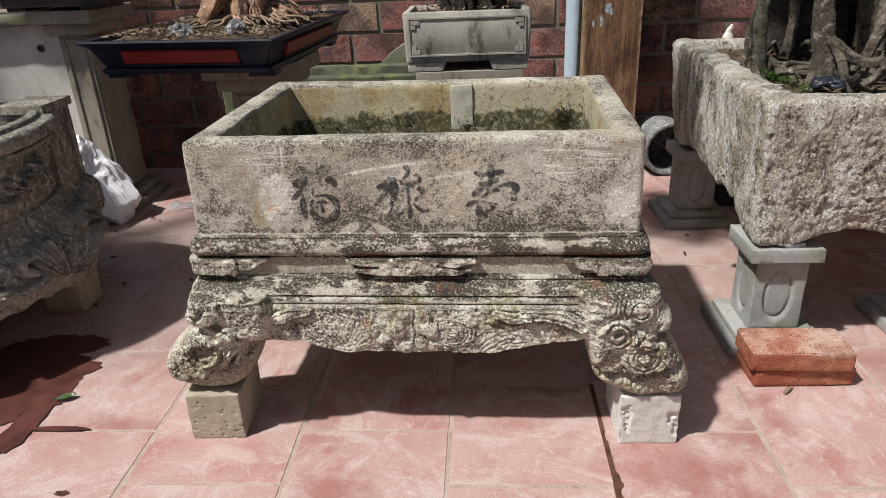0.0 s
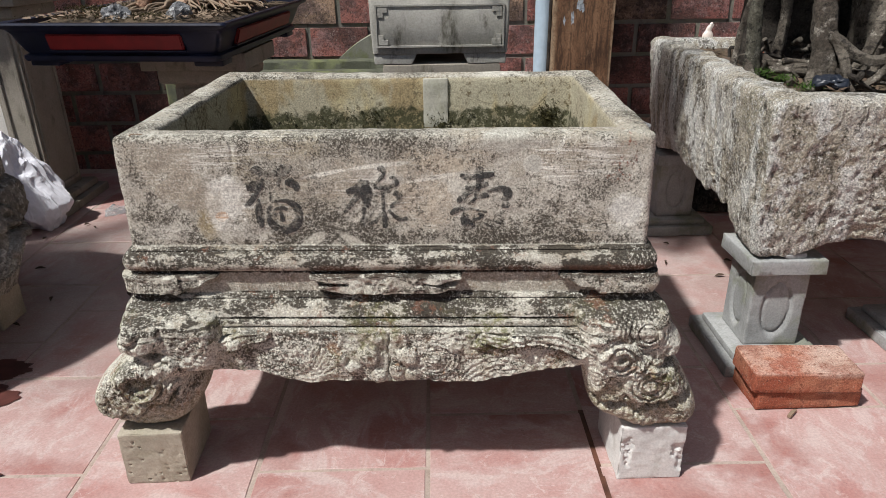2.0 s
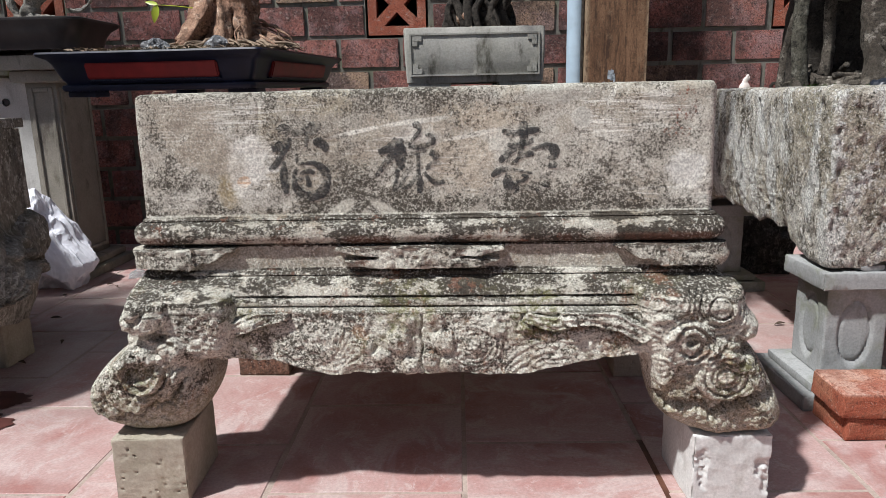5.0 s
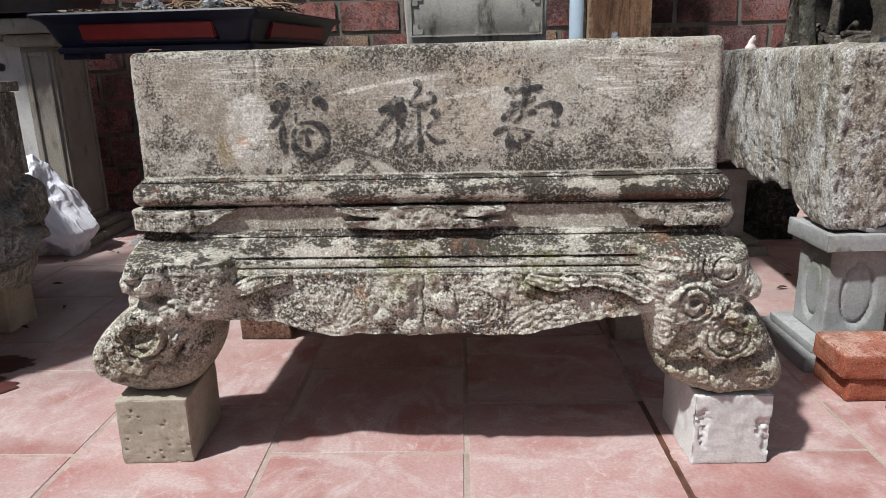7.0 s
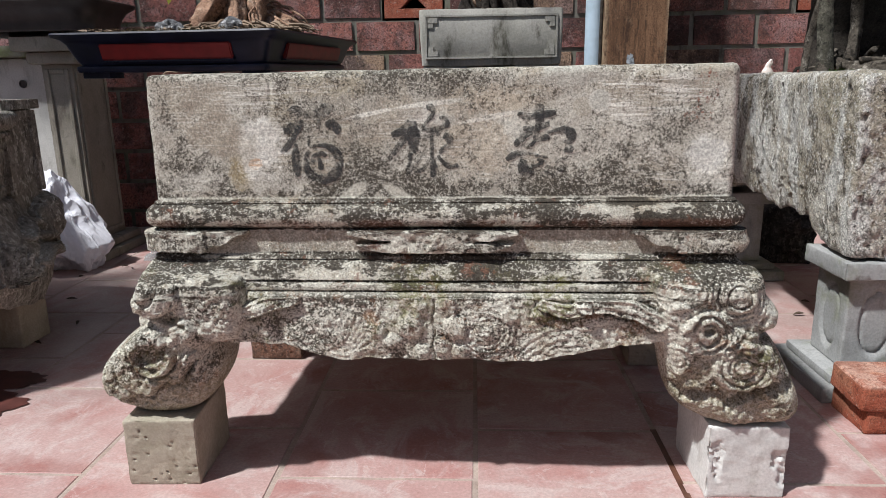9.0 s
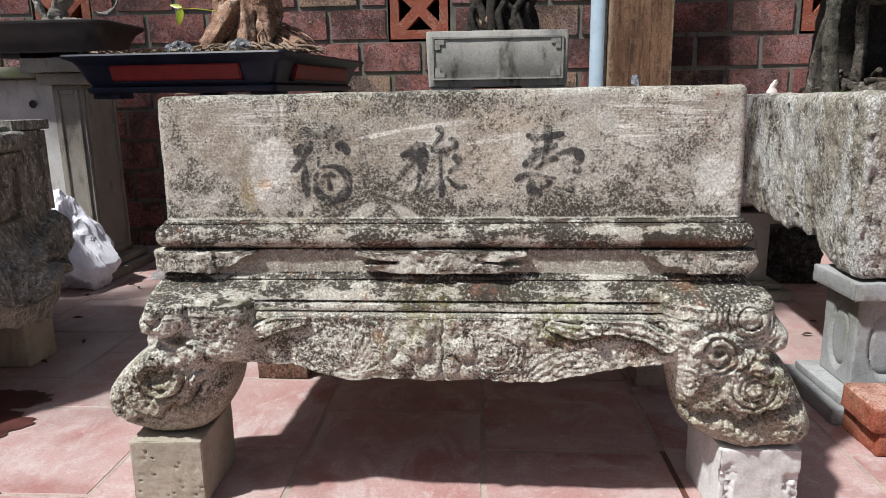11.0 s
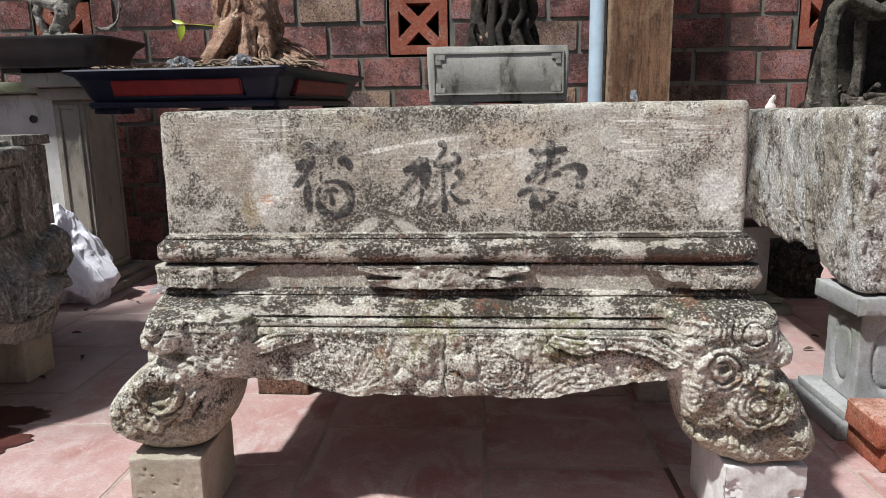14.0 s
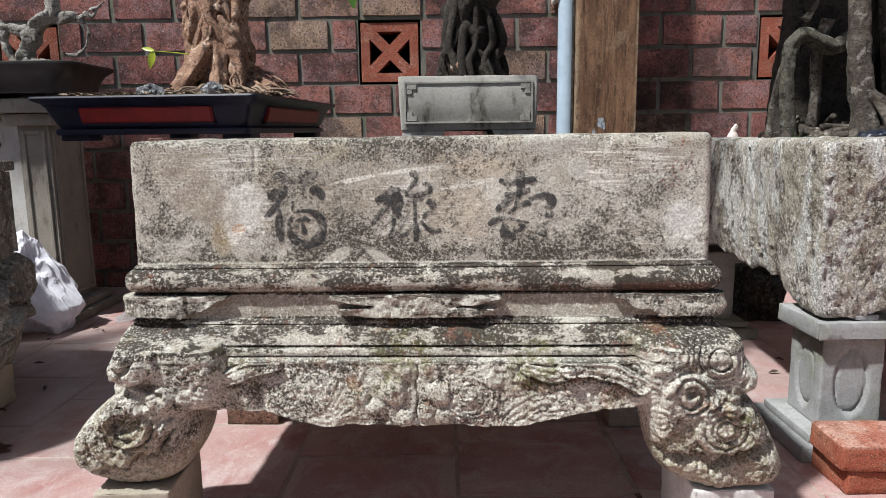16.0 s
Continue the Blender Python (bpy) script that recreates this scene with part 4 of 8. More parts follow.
mesh_ob("waist_band", v, f, M_STONE, planter, "recessed band with carved clouds")

cyma = dense_profile([(-0.02, 0.3525), (0.003, 0.352), (0.009, 0.3505), (0.0135, 0.348), (0.015, 0.345), (0.0125, 0.3435), (0.0155, 0.342), (0.021, 0.338), (0.0255, 0.332), (0.029, 0.325),
                      (0.031, 0.3185), (0.0275, 0.3165), (0.030, 0.3145), (0.0355, 0.313), (0.0375, 0.309), (0.037, 0.3055), (0.0335, 0.3035), (0.038, 0.3015), (0.042, 0.298), (0.042, 0.295), (-0.02, 0.2935)], 0.0035)
v, f = ring_loft(cyma, 0.016, grit(0.0008, 0.0012))
mesh_ob("cyma_moulding", v, f, M_STONE, planter)


def apron_foot(xy, side):
    """Height of the apron's wavy lower edge."""
    front = np.interp(xy[:, 0], (-0.42, -0.33, -0.215, -0.175, -0.13, -0.09, 0, 0.06, 0.10, 0.15, 0.185, 0.225, 0.27, 0.32, 0.42),
                      (0.234, 0.228, 0.227, 0.216, 0.205, 0.208, 0.206, 0.208, 0.205, 0.208, 0.216, 0.225, 0.233, 0.237, 0.237))
    s = (xy[:, 1] - HY) / HY
    end = 0.235 + 0.012 * np.abs(s) ** 2
    return np.where((side == 1) | (side == 3), end, front)


def apron_disp(p, n, side, k):
    x, z = p[:, 0], p[:, 2]
    d = 0.0018 * fbm(p, 20, 3, 31) - 0.0022 * np.abs(fbm(p, 75, 3, 32)) + 0.0016 * fbm(p, 170, 2, 35)
    fr = (side == 0) * 1.0
    q2 = np.column_stack([x, z, x * 0])
    wv = 0.003 * fbm(q2, 30, 2, 37)
    r = 0
    for cx, cz, rr, h in ((-0.031, 0.256, 0.019, 0.010), (0.030, 0.255, 0.018, 0.010), (-0.058, 0.232, 0.013, 0.008), (0.012, 0.228, 0.013, 0.007), (-0.018, 0.218, 0.013, 0.008), (0.036, 0.219, 0.012, 0.006),
                          (-0.020, 0.282, 0.012, 0.005), (0.018, 0.285, 0.015, 0.006), (0.105, 0.272, 0.012, 0.005), (-0.078, 0.250, 0.013, 0.005), (0.145, 0.275, 0.011, 0.006), (-0.245, 0.280, 0.011, 0.008)):
        r = r + h * np.sqrt(np.clip(1 - ((x - cx) ** 2 + (z - cz) ** 2) / (rr * (1 + 0.12 * np.sin(x * 500))) ** 2, 0, 1))
    # nested rings, opening into long waves
    w = np.hypot(x - 0.074, (z - 0.247) * 1.1) + wv * 0.6
    worn = 0.55 + 0.45 * fbm(q2, 26, 2, 38)
    r = r + (0.0013 * worn * np.cos(w * 820) + 0.005 * sstep(0.022, 0.0, w) + 0.002) * sstep(0.046, 0.036, w)
    w = np.hypot(x - 0.195, (z - 0.180) * 1.25) + wv
    r = r + 0.0010 * worn * np.cos(w * 600) * sstep(0.104, 0.094, w) * sstep(0.048, 0.060, w) * sstep(0.095, 0.125, x)
    # a fan of fine ribs
    a = np.arctan2(z - 0.200, x + 0.137)
    q = np.hypot(x + 0.137, z - 0.200)
    r = r + (0.0009 * worn * np.cos(a * 46 + 4 * fbm(p, 14, 2, 33)) + 0.002) * sstep(0.018, 0.03, q) * sstep(0.088, 0.070, q) * sstep(1.35, 1.1, np.abs(a - 1.57))
    # leaves that run in from the legs, each with a curled tip and an undercut edge
    for pts, wd, h in ((((-0.338, 0.284), (-0.318, 0.288), (-0.292, 0.296), (-0.268, 0.312)), 0.013, 0.010), (((-0.300, 0.276), (-0.262, 0.277), (-0.232, 0.287), (-0.196, 0.294)), 0.011, 0.010),
                       (((0.205, 0.292), (0.240, 0.288), (0.275, 0.280), (0.302, 0.266)), 0.013, 0.011), (((0.150, 0.288), (0.182, 0.278), (0.205, 0.282)), 0.010, 0.007)):
        near = np.full(len(x), 9.0)
        for (x0, z0), (x1, z1) in zip(pts[:-1], pts[1:]):
            ex, ez = x1 - x0, z1 - z0
            tt = np.clip(((x - x0) * ex + (z - z0) * ez) / (ex * ex + ez * ez), 0, 1)
            near = np.minimum(near, np.hypot(x - x0 - tt * ex, z - z0 - tt * ez))
        near = near + wv
        r = r + h * sstep(wd, wd * 0.78, near) * (0.88 + 0.10 * np.cos(near / wd * 7)) - 0.004 * np.exp(-((near - wd * 1.15) / 0.0022) ** 2)
    seam = -0.005 * np.exp(-((x - 0.0 - 0.002 * np.sin(z * 160)) / 0.0016) ** 2)
    other = (1 - fr) * 0.004 * fbm(p, 24, 3, 36)
    return d + fr * (r + seam) + other


NA = 66
apron_prof = [(-0.02, 0.0)] + [(0.043, i / NA) for i in range(NA + 1)] + [(0.034, 1.03), (0.008, 1.035), (-0.016, 1.02), (-0.02, 0.5)]


def apron_heights(k, xy, side, z):
    top = 0.2965
    foot = apron_foot(xy, side) + 0.0018 * fbm(np.column_stack([xy, xy[:, :1] * 0]), 55, 3, 41)
    return top + (foot - top) * z


v, f = ring_loft(apron_prof, 0.018, apron_disp, apron_heights)
mesh_ob("apron", v, f, M_STONE, planter, "carved apron with scrolls, bosses and a wavy lower edge")


# scroll legs: outlines traced from the camera's view, swollen and carved in overlapping layers
def disc(x, z, cx, cz, rx, rz, h, edge=0.0022, turn=0.0, wob=0.10, seed=0):
    """A raised (or sunk) ragged plate with a sharp edge."""
    c, s = math.cos(turn), math.sin(turn)
    u, w = ((x - cx) * c + (z - cz) * s) / rx, (-(x - cx) * s + (z - cz) * c) / rz
    q = np.column_stack([x, z, np.full_like(x, seed * 0.37)])
    e = np.hypot(u, w) * (1 + wob * fbm(q, 70, 3, 300 + seed))
    k = edge / min(rx, rz)
    return h * sstep(1 + k, 1 - k, e)


def rings(x, z, cx, cz, radii, depth, width=0.0011):
    r = np.hypot(x - cx, z - cz)
    q = np.column_stack([x, z, x * 0])
    r = r + 0.0012 * fbm(q, 60, 2, 330)
    return -0.75 * depth * (0.62 + 0.45 * fbm(q, 40, 2, 331)) * sum(np.exp(-((r - k) / width) ** 2) for k in radii)


def carved(outline, swell, mid, carve, floor_z, seed, step=0.0017):
    """A pillow of the given outline, swollen by swell and widened by mid to fit the camera's view; carve(x, z) is added
    to its front.
    """
    poly = []
    n = len(outline)
    for i in range(n):
        p0, p1, p2, p3 = (np.array(outline[(i + k - 1) % n], float) for k in range(4))
        for t in np.linspace(0, 1, 6, endpoint=False):
            poly.append(0.5 * (2 * p1 + (p2 - p0) * t + (2 * p0 - 5 * p1 + 4 * p2 - p3) * t * t + (3 * p1 - p0 - 3 * p2 + p3) * t ** 3))
    poly = np.array(poly)
    lo, hi = poly.min(0) - step * 2, poly.max(0) + step * 2
    xs, zs = np.arange(lo[0], hi[0], step), np.arange(lo[1], hi[1], step)
    X, Z = np.meshgrid(xs, zs)
    g = np.column_stack([X.ravel(), Z.ravel()])
    dist, near, inside = np.full(len(g), 9.0), np.zeros_like(g), np.zeros(len(g), bool)
    for a, b in zip(poly, np.roll(poly, -1, 0)):
        ab = b - a
        t = np.clip(((g - a) @ ab) / max(ab @ ab, 1e-12), 0, 1)
        c = a + t[:, None] * ab
        d = np.hypot(*(g - c).T)
        m = d < dist
        dist[m], near[m] = d[m], c[m]
        cross = ((a[1] > g[:, 1]) != (b[1] > g[:, 1])) & (g[:, 0] < (b[0] - a[0]) * (g[:, 1] - a[1]) / (b[1] - a[1] + 1e-12) + a[0])
        inside ^= cross
    q = np.where(inside[:, None], g, near)
    d = np.where(inside, dist, 0)
    x, z = q[:, 0], q[:, 1]
    w = 0.026
    h = swell * np.sqrt(np.clip(1 - (1 - np.clip(d / w, 0, 1)) ** 2, 0, 1))
    p3 = np.column_stack([x, x * 0 + seed, z])
    rough = 0.0022 * fbm(p3, 24, 3, seed) - 0.0020 * np.abs(fbm(p3, 60, 3, seed + 1)) + 0.0018 * fbm(p3, 170, 2, seed + 2) - 0.009 * np.clip(fbm(p3, 80, 3, seed + 3) - 0.58, 0, 1)
    fade = sstep(0.0, 0.010, d)
    depth = np.interp(z, (0.10, 0.16, 0.22, 0.30), (0.014, 0.005, 0.001, -0.008))
    front = depth - h - (carve(x, z) + rough) * fade
    back = depth + h * 1.7
    x, z = 0.05 + (x - 0.05) * mid, 0.59 + (z - 0.59) * 1.015
    nx, nz = len(xs), len(zs)
    ids = inside.reshape(nz, nx)
    use = np.zeros((nz - 1, nx - 1), bool)
    for dz in (0, 1):
        for dx in (0, 1):
            use |= ids[dz:nz - 1 + dz, dx:nx - 1 + dx]
    N = len(g)
    faces = []
    for j, i in zip(*np.nonzero(use)):
        a0, b0, c0, d0 = j * nx + i, j * nx + i + 1, (j + 1) * nx + i + 1, (j + 1) * nx + i
        faces += [(a0, b0, c0, d0), (N + d0, N + c0, N + b0, N + a0)]
    V = np.vstack([np.column_stack([x, front, z]), np.column_stack([x, back, z])])
    V[:, 2] = np.maximum(V[:, 2], floor_z)
    return V, faces


def cleaned(name, v, f, mat, parent, label):
    bm = bmesh.new()
    vs = [bm.verts.new(q) for q in v]
    for q in f:
        bm.faces.new([vs[i] for i in q])
    bmesh.ops.delete(bm, geom=[q for q in bm.verts if not q.link_faces], context="VERTS")
    bmesh.ops.remove_doubles(bm, verts=bm.verts, dist=0.00005)
    return part(name, bm, mat, parent, label, True)


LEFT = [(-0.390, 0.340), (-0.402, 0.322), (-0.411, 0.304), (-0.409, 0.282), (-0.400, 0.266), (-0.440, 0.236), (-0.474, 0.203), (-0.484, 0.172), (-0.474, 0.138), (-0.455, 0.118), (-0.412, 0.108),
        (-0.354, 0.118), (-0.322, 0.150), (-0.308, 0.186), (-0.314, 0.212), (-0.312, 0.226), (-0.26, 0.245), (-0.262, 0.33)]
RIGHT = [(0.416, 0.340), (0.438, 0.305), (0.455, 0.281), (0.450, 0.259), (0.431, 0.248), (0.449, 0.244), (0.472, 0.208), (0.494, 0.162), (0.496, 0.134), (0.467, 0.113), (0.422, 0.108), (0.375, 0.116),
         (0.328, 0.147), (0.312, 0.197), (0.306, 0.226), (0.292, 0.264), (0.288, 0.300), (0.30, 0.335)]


def crescent(x, z, cx, cz, r, a0, a1, h, w):
    """An arc-shaped ridge (or groove) with soft ends."""
    q = np.column_stack([x, z, x * 0])
    d = np.hypot(x - cx, z - cz) + 0.0025 * fbm(q, 45, 3, 341)
    a = np.mod(np.arctan2(z - cz, x - cx) - a0, 2 * np.pi)
    return h * np.exp(-((d - r) / w) ** 2) * sstep(0, 0.35, a) * sstep(a1 - a0, a1 - a0 - 0.35, a)


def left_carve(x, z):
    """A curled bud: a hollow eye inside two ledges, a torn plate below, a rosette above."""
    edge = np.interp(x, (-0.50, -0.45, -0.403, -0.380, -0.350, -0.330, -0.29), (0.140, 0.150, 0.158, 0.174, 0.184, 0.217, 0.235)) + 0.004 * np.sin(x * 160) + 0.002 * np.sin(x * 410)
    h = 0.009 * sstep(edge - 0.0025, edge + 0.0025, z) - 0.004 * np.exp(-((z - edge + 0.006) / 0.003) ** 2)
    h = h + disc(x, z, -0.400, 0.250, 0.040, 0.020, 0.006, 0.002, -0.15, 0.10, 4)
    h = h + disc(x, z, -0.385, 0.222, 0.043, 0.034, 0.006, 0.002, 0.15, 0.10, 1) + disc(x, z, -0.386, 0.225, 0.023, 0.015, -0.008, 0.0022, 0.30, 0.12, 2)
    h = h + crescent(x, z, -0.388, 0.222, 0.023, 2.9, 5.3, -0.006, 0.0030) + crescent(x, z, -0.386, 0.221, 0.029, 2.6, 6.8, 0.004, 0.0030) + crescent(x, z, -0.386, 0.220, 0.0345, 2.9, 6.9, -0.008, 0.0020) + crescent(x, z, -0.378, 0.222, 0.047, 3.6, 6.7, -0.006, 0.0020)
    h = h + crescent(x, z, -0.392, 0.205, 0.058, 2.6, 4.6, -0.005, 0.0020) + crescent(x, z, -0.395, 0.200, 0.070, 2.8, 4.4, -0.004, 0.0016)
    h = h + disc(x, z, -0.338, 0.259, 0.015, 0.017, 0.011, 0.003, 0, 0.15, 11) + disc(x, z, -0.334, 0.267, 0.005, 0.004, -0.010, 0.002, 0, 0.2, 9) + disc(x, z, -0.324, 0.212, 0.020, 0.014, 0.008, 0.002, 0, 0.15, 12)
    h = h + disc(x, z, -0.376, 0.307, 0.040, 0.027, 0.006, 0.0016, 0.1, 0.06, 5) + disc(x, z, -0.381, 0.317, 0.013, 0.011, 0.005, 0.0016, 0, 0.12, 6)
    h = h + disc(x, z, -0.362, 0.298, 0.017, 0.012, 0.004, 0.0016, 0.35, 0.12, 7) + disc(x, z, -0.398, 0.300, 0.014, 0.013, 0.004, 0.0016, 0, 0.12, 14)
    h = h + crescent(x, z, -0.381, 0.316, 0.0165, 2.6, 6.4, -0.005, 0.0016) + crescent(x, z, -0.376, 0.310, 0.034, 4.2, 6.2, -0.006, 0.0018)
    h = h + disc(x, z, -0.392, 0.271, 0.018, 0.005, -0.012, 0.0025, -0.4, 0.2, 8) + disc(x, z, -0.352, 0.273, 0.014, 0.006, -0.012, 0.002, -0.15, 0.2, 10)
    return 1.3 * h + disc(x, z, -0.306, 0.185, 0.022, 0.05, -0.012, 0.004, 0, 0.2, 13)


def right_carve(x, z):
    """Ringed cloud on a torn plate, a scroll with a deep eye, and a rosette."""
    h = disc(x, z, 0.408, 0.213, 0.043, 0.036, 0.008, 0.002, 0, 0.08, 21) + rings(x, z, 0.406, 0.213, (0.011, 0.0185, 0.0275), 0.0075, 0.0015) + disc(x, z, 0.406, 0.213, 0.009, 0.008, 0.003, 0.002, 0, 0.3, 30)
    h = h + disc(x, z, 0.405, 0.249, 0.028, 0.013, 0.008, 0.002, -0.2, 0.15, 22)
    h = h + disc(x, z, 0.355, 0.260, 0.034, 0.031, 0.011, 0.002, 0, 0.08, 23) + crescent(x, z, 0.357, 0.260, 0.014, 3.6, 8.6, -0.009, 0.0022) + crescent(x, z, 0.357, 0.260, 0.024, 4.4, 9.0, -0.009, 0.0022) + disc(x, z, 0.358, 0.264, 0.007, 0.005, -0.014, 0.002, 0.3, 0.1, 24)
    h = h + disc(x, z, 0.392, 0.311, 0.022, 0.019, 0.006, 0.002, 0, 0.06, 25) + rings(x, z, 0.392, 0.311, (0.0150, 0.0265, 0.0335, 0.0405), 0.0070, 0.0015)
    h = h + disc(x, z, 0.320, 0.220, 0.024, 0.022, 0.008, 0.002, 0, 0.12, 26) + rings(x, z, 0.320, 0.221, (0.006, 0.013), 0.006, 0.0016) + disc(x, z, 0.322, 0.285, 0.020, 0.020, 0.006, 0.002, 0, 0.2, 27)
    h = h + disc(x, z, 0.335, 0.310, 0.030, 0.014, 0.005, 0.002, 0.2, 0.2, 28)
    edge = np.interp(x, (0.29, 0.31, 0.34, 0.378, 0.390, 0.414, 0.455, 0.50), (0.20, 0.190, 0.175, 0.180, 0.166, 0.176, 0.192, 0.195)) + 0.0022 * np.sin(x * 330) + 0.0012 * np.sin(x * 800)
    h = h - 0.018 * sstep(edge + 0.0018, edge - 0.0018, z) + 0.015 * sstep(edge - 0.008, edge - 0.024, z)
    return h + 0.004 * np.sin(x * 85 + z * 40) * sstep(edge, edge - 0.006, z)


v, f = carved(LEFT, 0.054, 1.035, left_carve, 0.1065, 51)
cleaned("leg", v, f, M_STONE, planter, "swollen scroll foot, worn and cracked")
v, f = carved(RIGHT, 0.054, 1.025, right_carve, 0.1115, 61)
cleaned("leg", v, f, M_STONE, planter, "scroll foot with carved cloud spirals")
for sx, seed in ((-1, 71), (1, 72)):
    v, f = joined([blob((sx * 0.40, 2 * HY - 0.02, 0.27), (0.06, 0.06, 0.06), 28, 20, 0.005, 30, seed), blob((sx * 0.41, 2 * HY - 0.03, 0.185), (0.08, 0.075, 0.08), 28, 20, 0.006, 30, seed + 5)])
    v[:, 2] = np.maximum(v[:, 2], 0.1065)
    mesh_ob("leg", v, f, M_STONE, planter)


# painted characters: brush strokes that lie on the front
def brush(name, lx, lz, strong, faint, label):
    """Strokes of (x, z, half width) in millimetres about (lx, lz)."""
    ch = new(name)
    ch.parent = planter
    ch["label"] = label
    for rim, ink, st in [(M_INK, M_INK, q) for q in strong] + [(M_INKMID, M_INKTHIN, q) for q in faint]:
        pts = np.array(st, float).reshape(-1, 3)
        n = (len(pts) - 1) * 9 + 1
        q = []
        for tt in np.linspace(0, len(pts) - 1, n):
            i = min(int(tt), len(pts) - 2)
            w = tt - i
            p0, p1, p2, p3 = pts[max(i - 1, 0)], pts[i], pts[i + 1], pts[min(i + 2, len(pts) - 1)]
            q.append(0.5 * (2 * p1 + (p2 - p0) * w + (2 * p0 - 5 * p1 + 4 * p2 - p3) * w * w + (3 * p1 - p0 - 3 * p2 + p3) * w ** 3))
        q = np.array(q)
        c = np.column_stack([lx + q[:, 0] * 0.001, lz + q[:, 1] * 0.001])
        r = np.maximum(q[:, 2], 0.6) * 0.001 * (1 + 0.16 * fbm(np.column_stack([q[:, 0] * 0.0125, q[:, 1] * 0.0125, q[:, 0] * 0]), 22, 2, 77))
        r[0] *= 0.45
        r[-1] *= 0.45
        d = np.gradient(c, axis=0)
        d /= np.maximum(np.linalg.norm(d, axis=1), 1e-9)[:, None]
        nn = np.column_stack([-d[:, 1], d[:, 0]])
        verts = []
        for k in range(n):
            for s in (-1, -0.70, 0, 0.70, 1):
                x, z = c[k] + nn[k] * s * r[k]
                verts.append((x, 0, z))
        v = np.array(verts)
        # lie on the basin's front, which leans out a little towards its foot
        o = 0.003 * (0.592 - v[:, 2]) / 0.168
        v[:, 1] = -(o + basin_relief(np.column_stack([v[:, 0], -o, v[:, 2]])) + 0.0009)
        ob = mesh_ob("stroke", v, grid_faces(5, n), ink, ch)
        # the paint dried darker along the stroke's edges
        ob.data.materials.append(rim)
        for k, poly in enumerate(ob.data.polygons):
            poly.material_index = int(k % 4 in (0, 3))


fortune = (
    (-19, -2, 2.4, -20, -16, 5.1, -20, -31, 5.7, -18, -48, 3.3),
    (-5, 35, 3.0, 6, 37, 4.5, 14, 40, 3.6),
    (3, -28, 3.0, 7, -20, 4.5, 17, -16, 3.6, 23, -20, 2.7),
    (12, -21, 2.7, 14, -30, 3.6, 15, -39, 3.6),
    (-35, 15, 4.2, -25, 18, 7.2, -14, 23, 6.6, -6, 28, 3.6),
    (-12, 21, 4.2, -20, 8, 3.9, -30, -5, 4.8, -40, -15, 2.7),
    (24, 23, 4.2, 33, 23, 7.2, 40, 17, 6.0, 39, 10, 2.4),
    (0, 8, 1.8, 0, -4, 2.1, 10, -5, 2.4, 25, -6, 3.6, 37, -15, 6.0, 40, -29, 6.6, 35, -43, 7.2, 22, -51, 6.6, 6, -49, 6.0, -4, -39, 5.1, -6, -25, 3.6, -2, -13, 2.4),
)
fortune_faint = (
    (-26, 39, 2.4, -20, 44, 4.2, -11, 44, 4.2, -9, 38, 3.0, -16, 34, 3.0),
    (35, 51, 4.2, 29, 46, 7.2, 20, 40, 7.8, 16, 30, 3.9, 13, 17, 2.4),
)
brush("painted_character", -0.171, 0.508, fortune, fortune_faint, "worn black painted character for good fortune")
prosperity = (
    (12, 9, 2.7, 12, -5, 2.7, 12, -20, 3.3, 14, -35, 5.1, 12, -47, 3.0),
    (-43, 11, 3.6, -30, 15, 5.4, -18, 24, 6.0, -7, 26, 3.0),
    (-14, 22, 6.6, -12, 9, 9.0, -13, -3, 7.8, -9, -13, 3.0),
    (-20, 11, 4.8, -31, -1, 4.8, -41, -14, 3.6, -48, -22, 1.8),
    (-17, -13, 3.0, -19, -25, 2.4, -20, -36, 3.9, -22, -45, 2.7),
    (-1, 16, 2.4, 14, 17, 3.6, 26, 20, 3.6, 34, 25, 3.6, 30, 33, 2.7, 23, 32, 2.1),
    (28, 9, 3.6, 35, 6, 5.1, 36, -3, 4.8, 28, -9, 3.3, 22, -14, 1.8),
    (20, -17, 2.1, 26, -25, 2.7, 35, -32, 3.9, 48, -31, 3.0),
)
prosperity_faint = (
    (6, 46, 3.6, 12, 47, 4.2, 15, 39, 3.0, 7, 29, 2.4, 0, 20, 1.8),
    (-0, 7, 2.1, 12, 10, 2.7, 23, 12, 2.1),
    (4, -10, 2.4, -4, -17, 3.0, -11, -28, 3.3, -12, -37, 3.0, -4, -38, 2.4, 5, -29, 2.4, 9, -20, 2.1),
)
brush("painted_character", -0.013, 0.505, prosperity, prosperity_faint, "worn black painted character for prosperity")
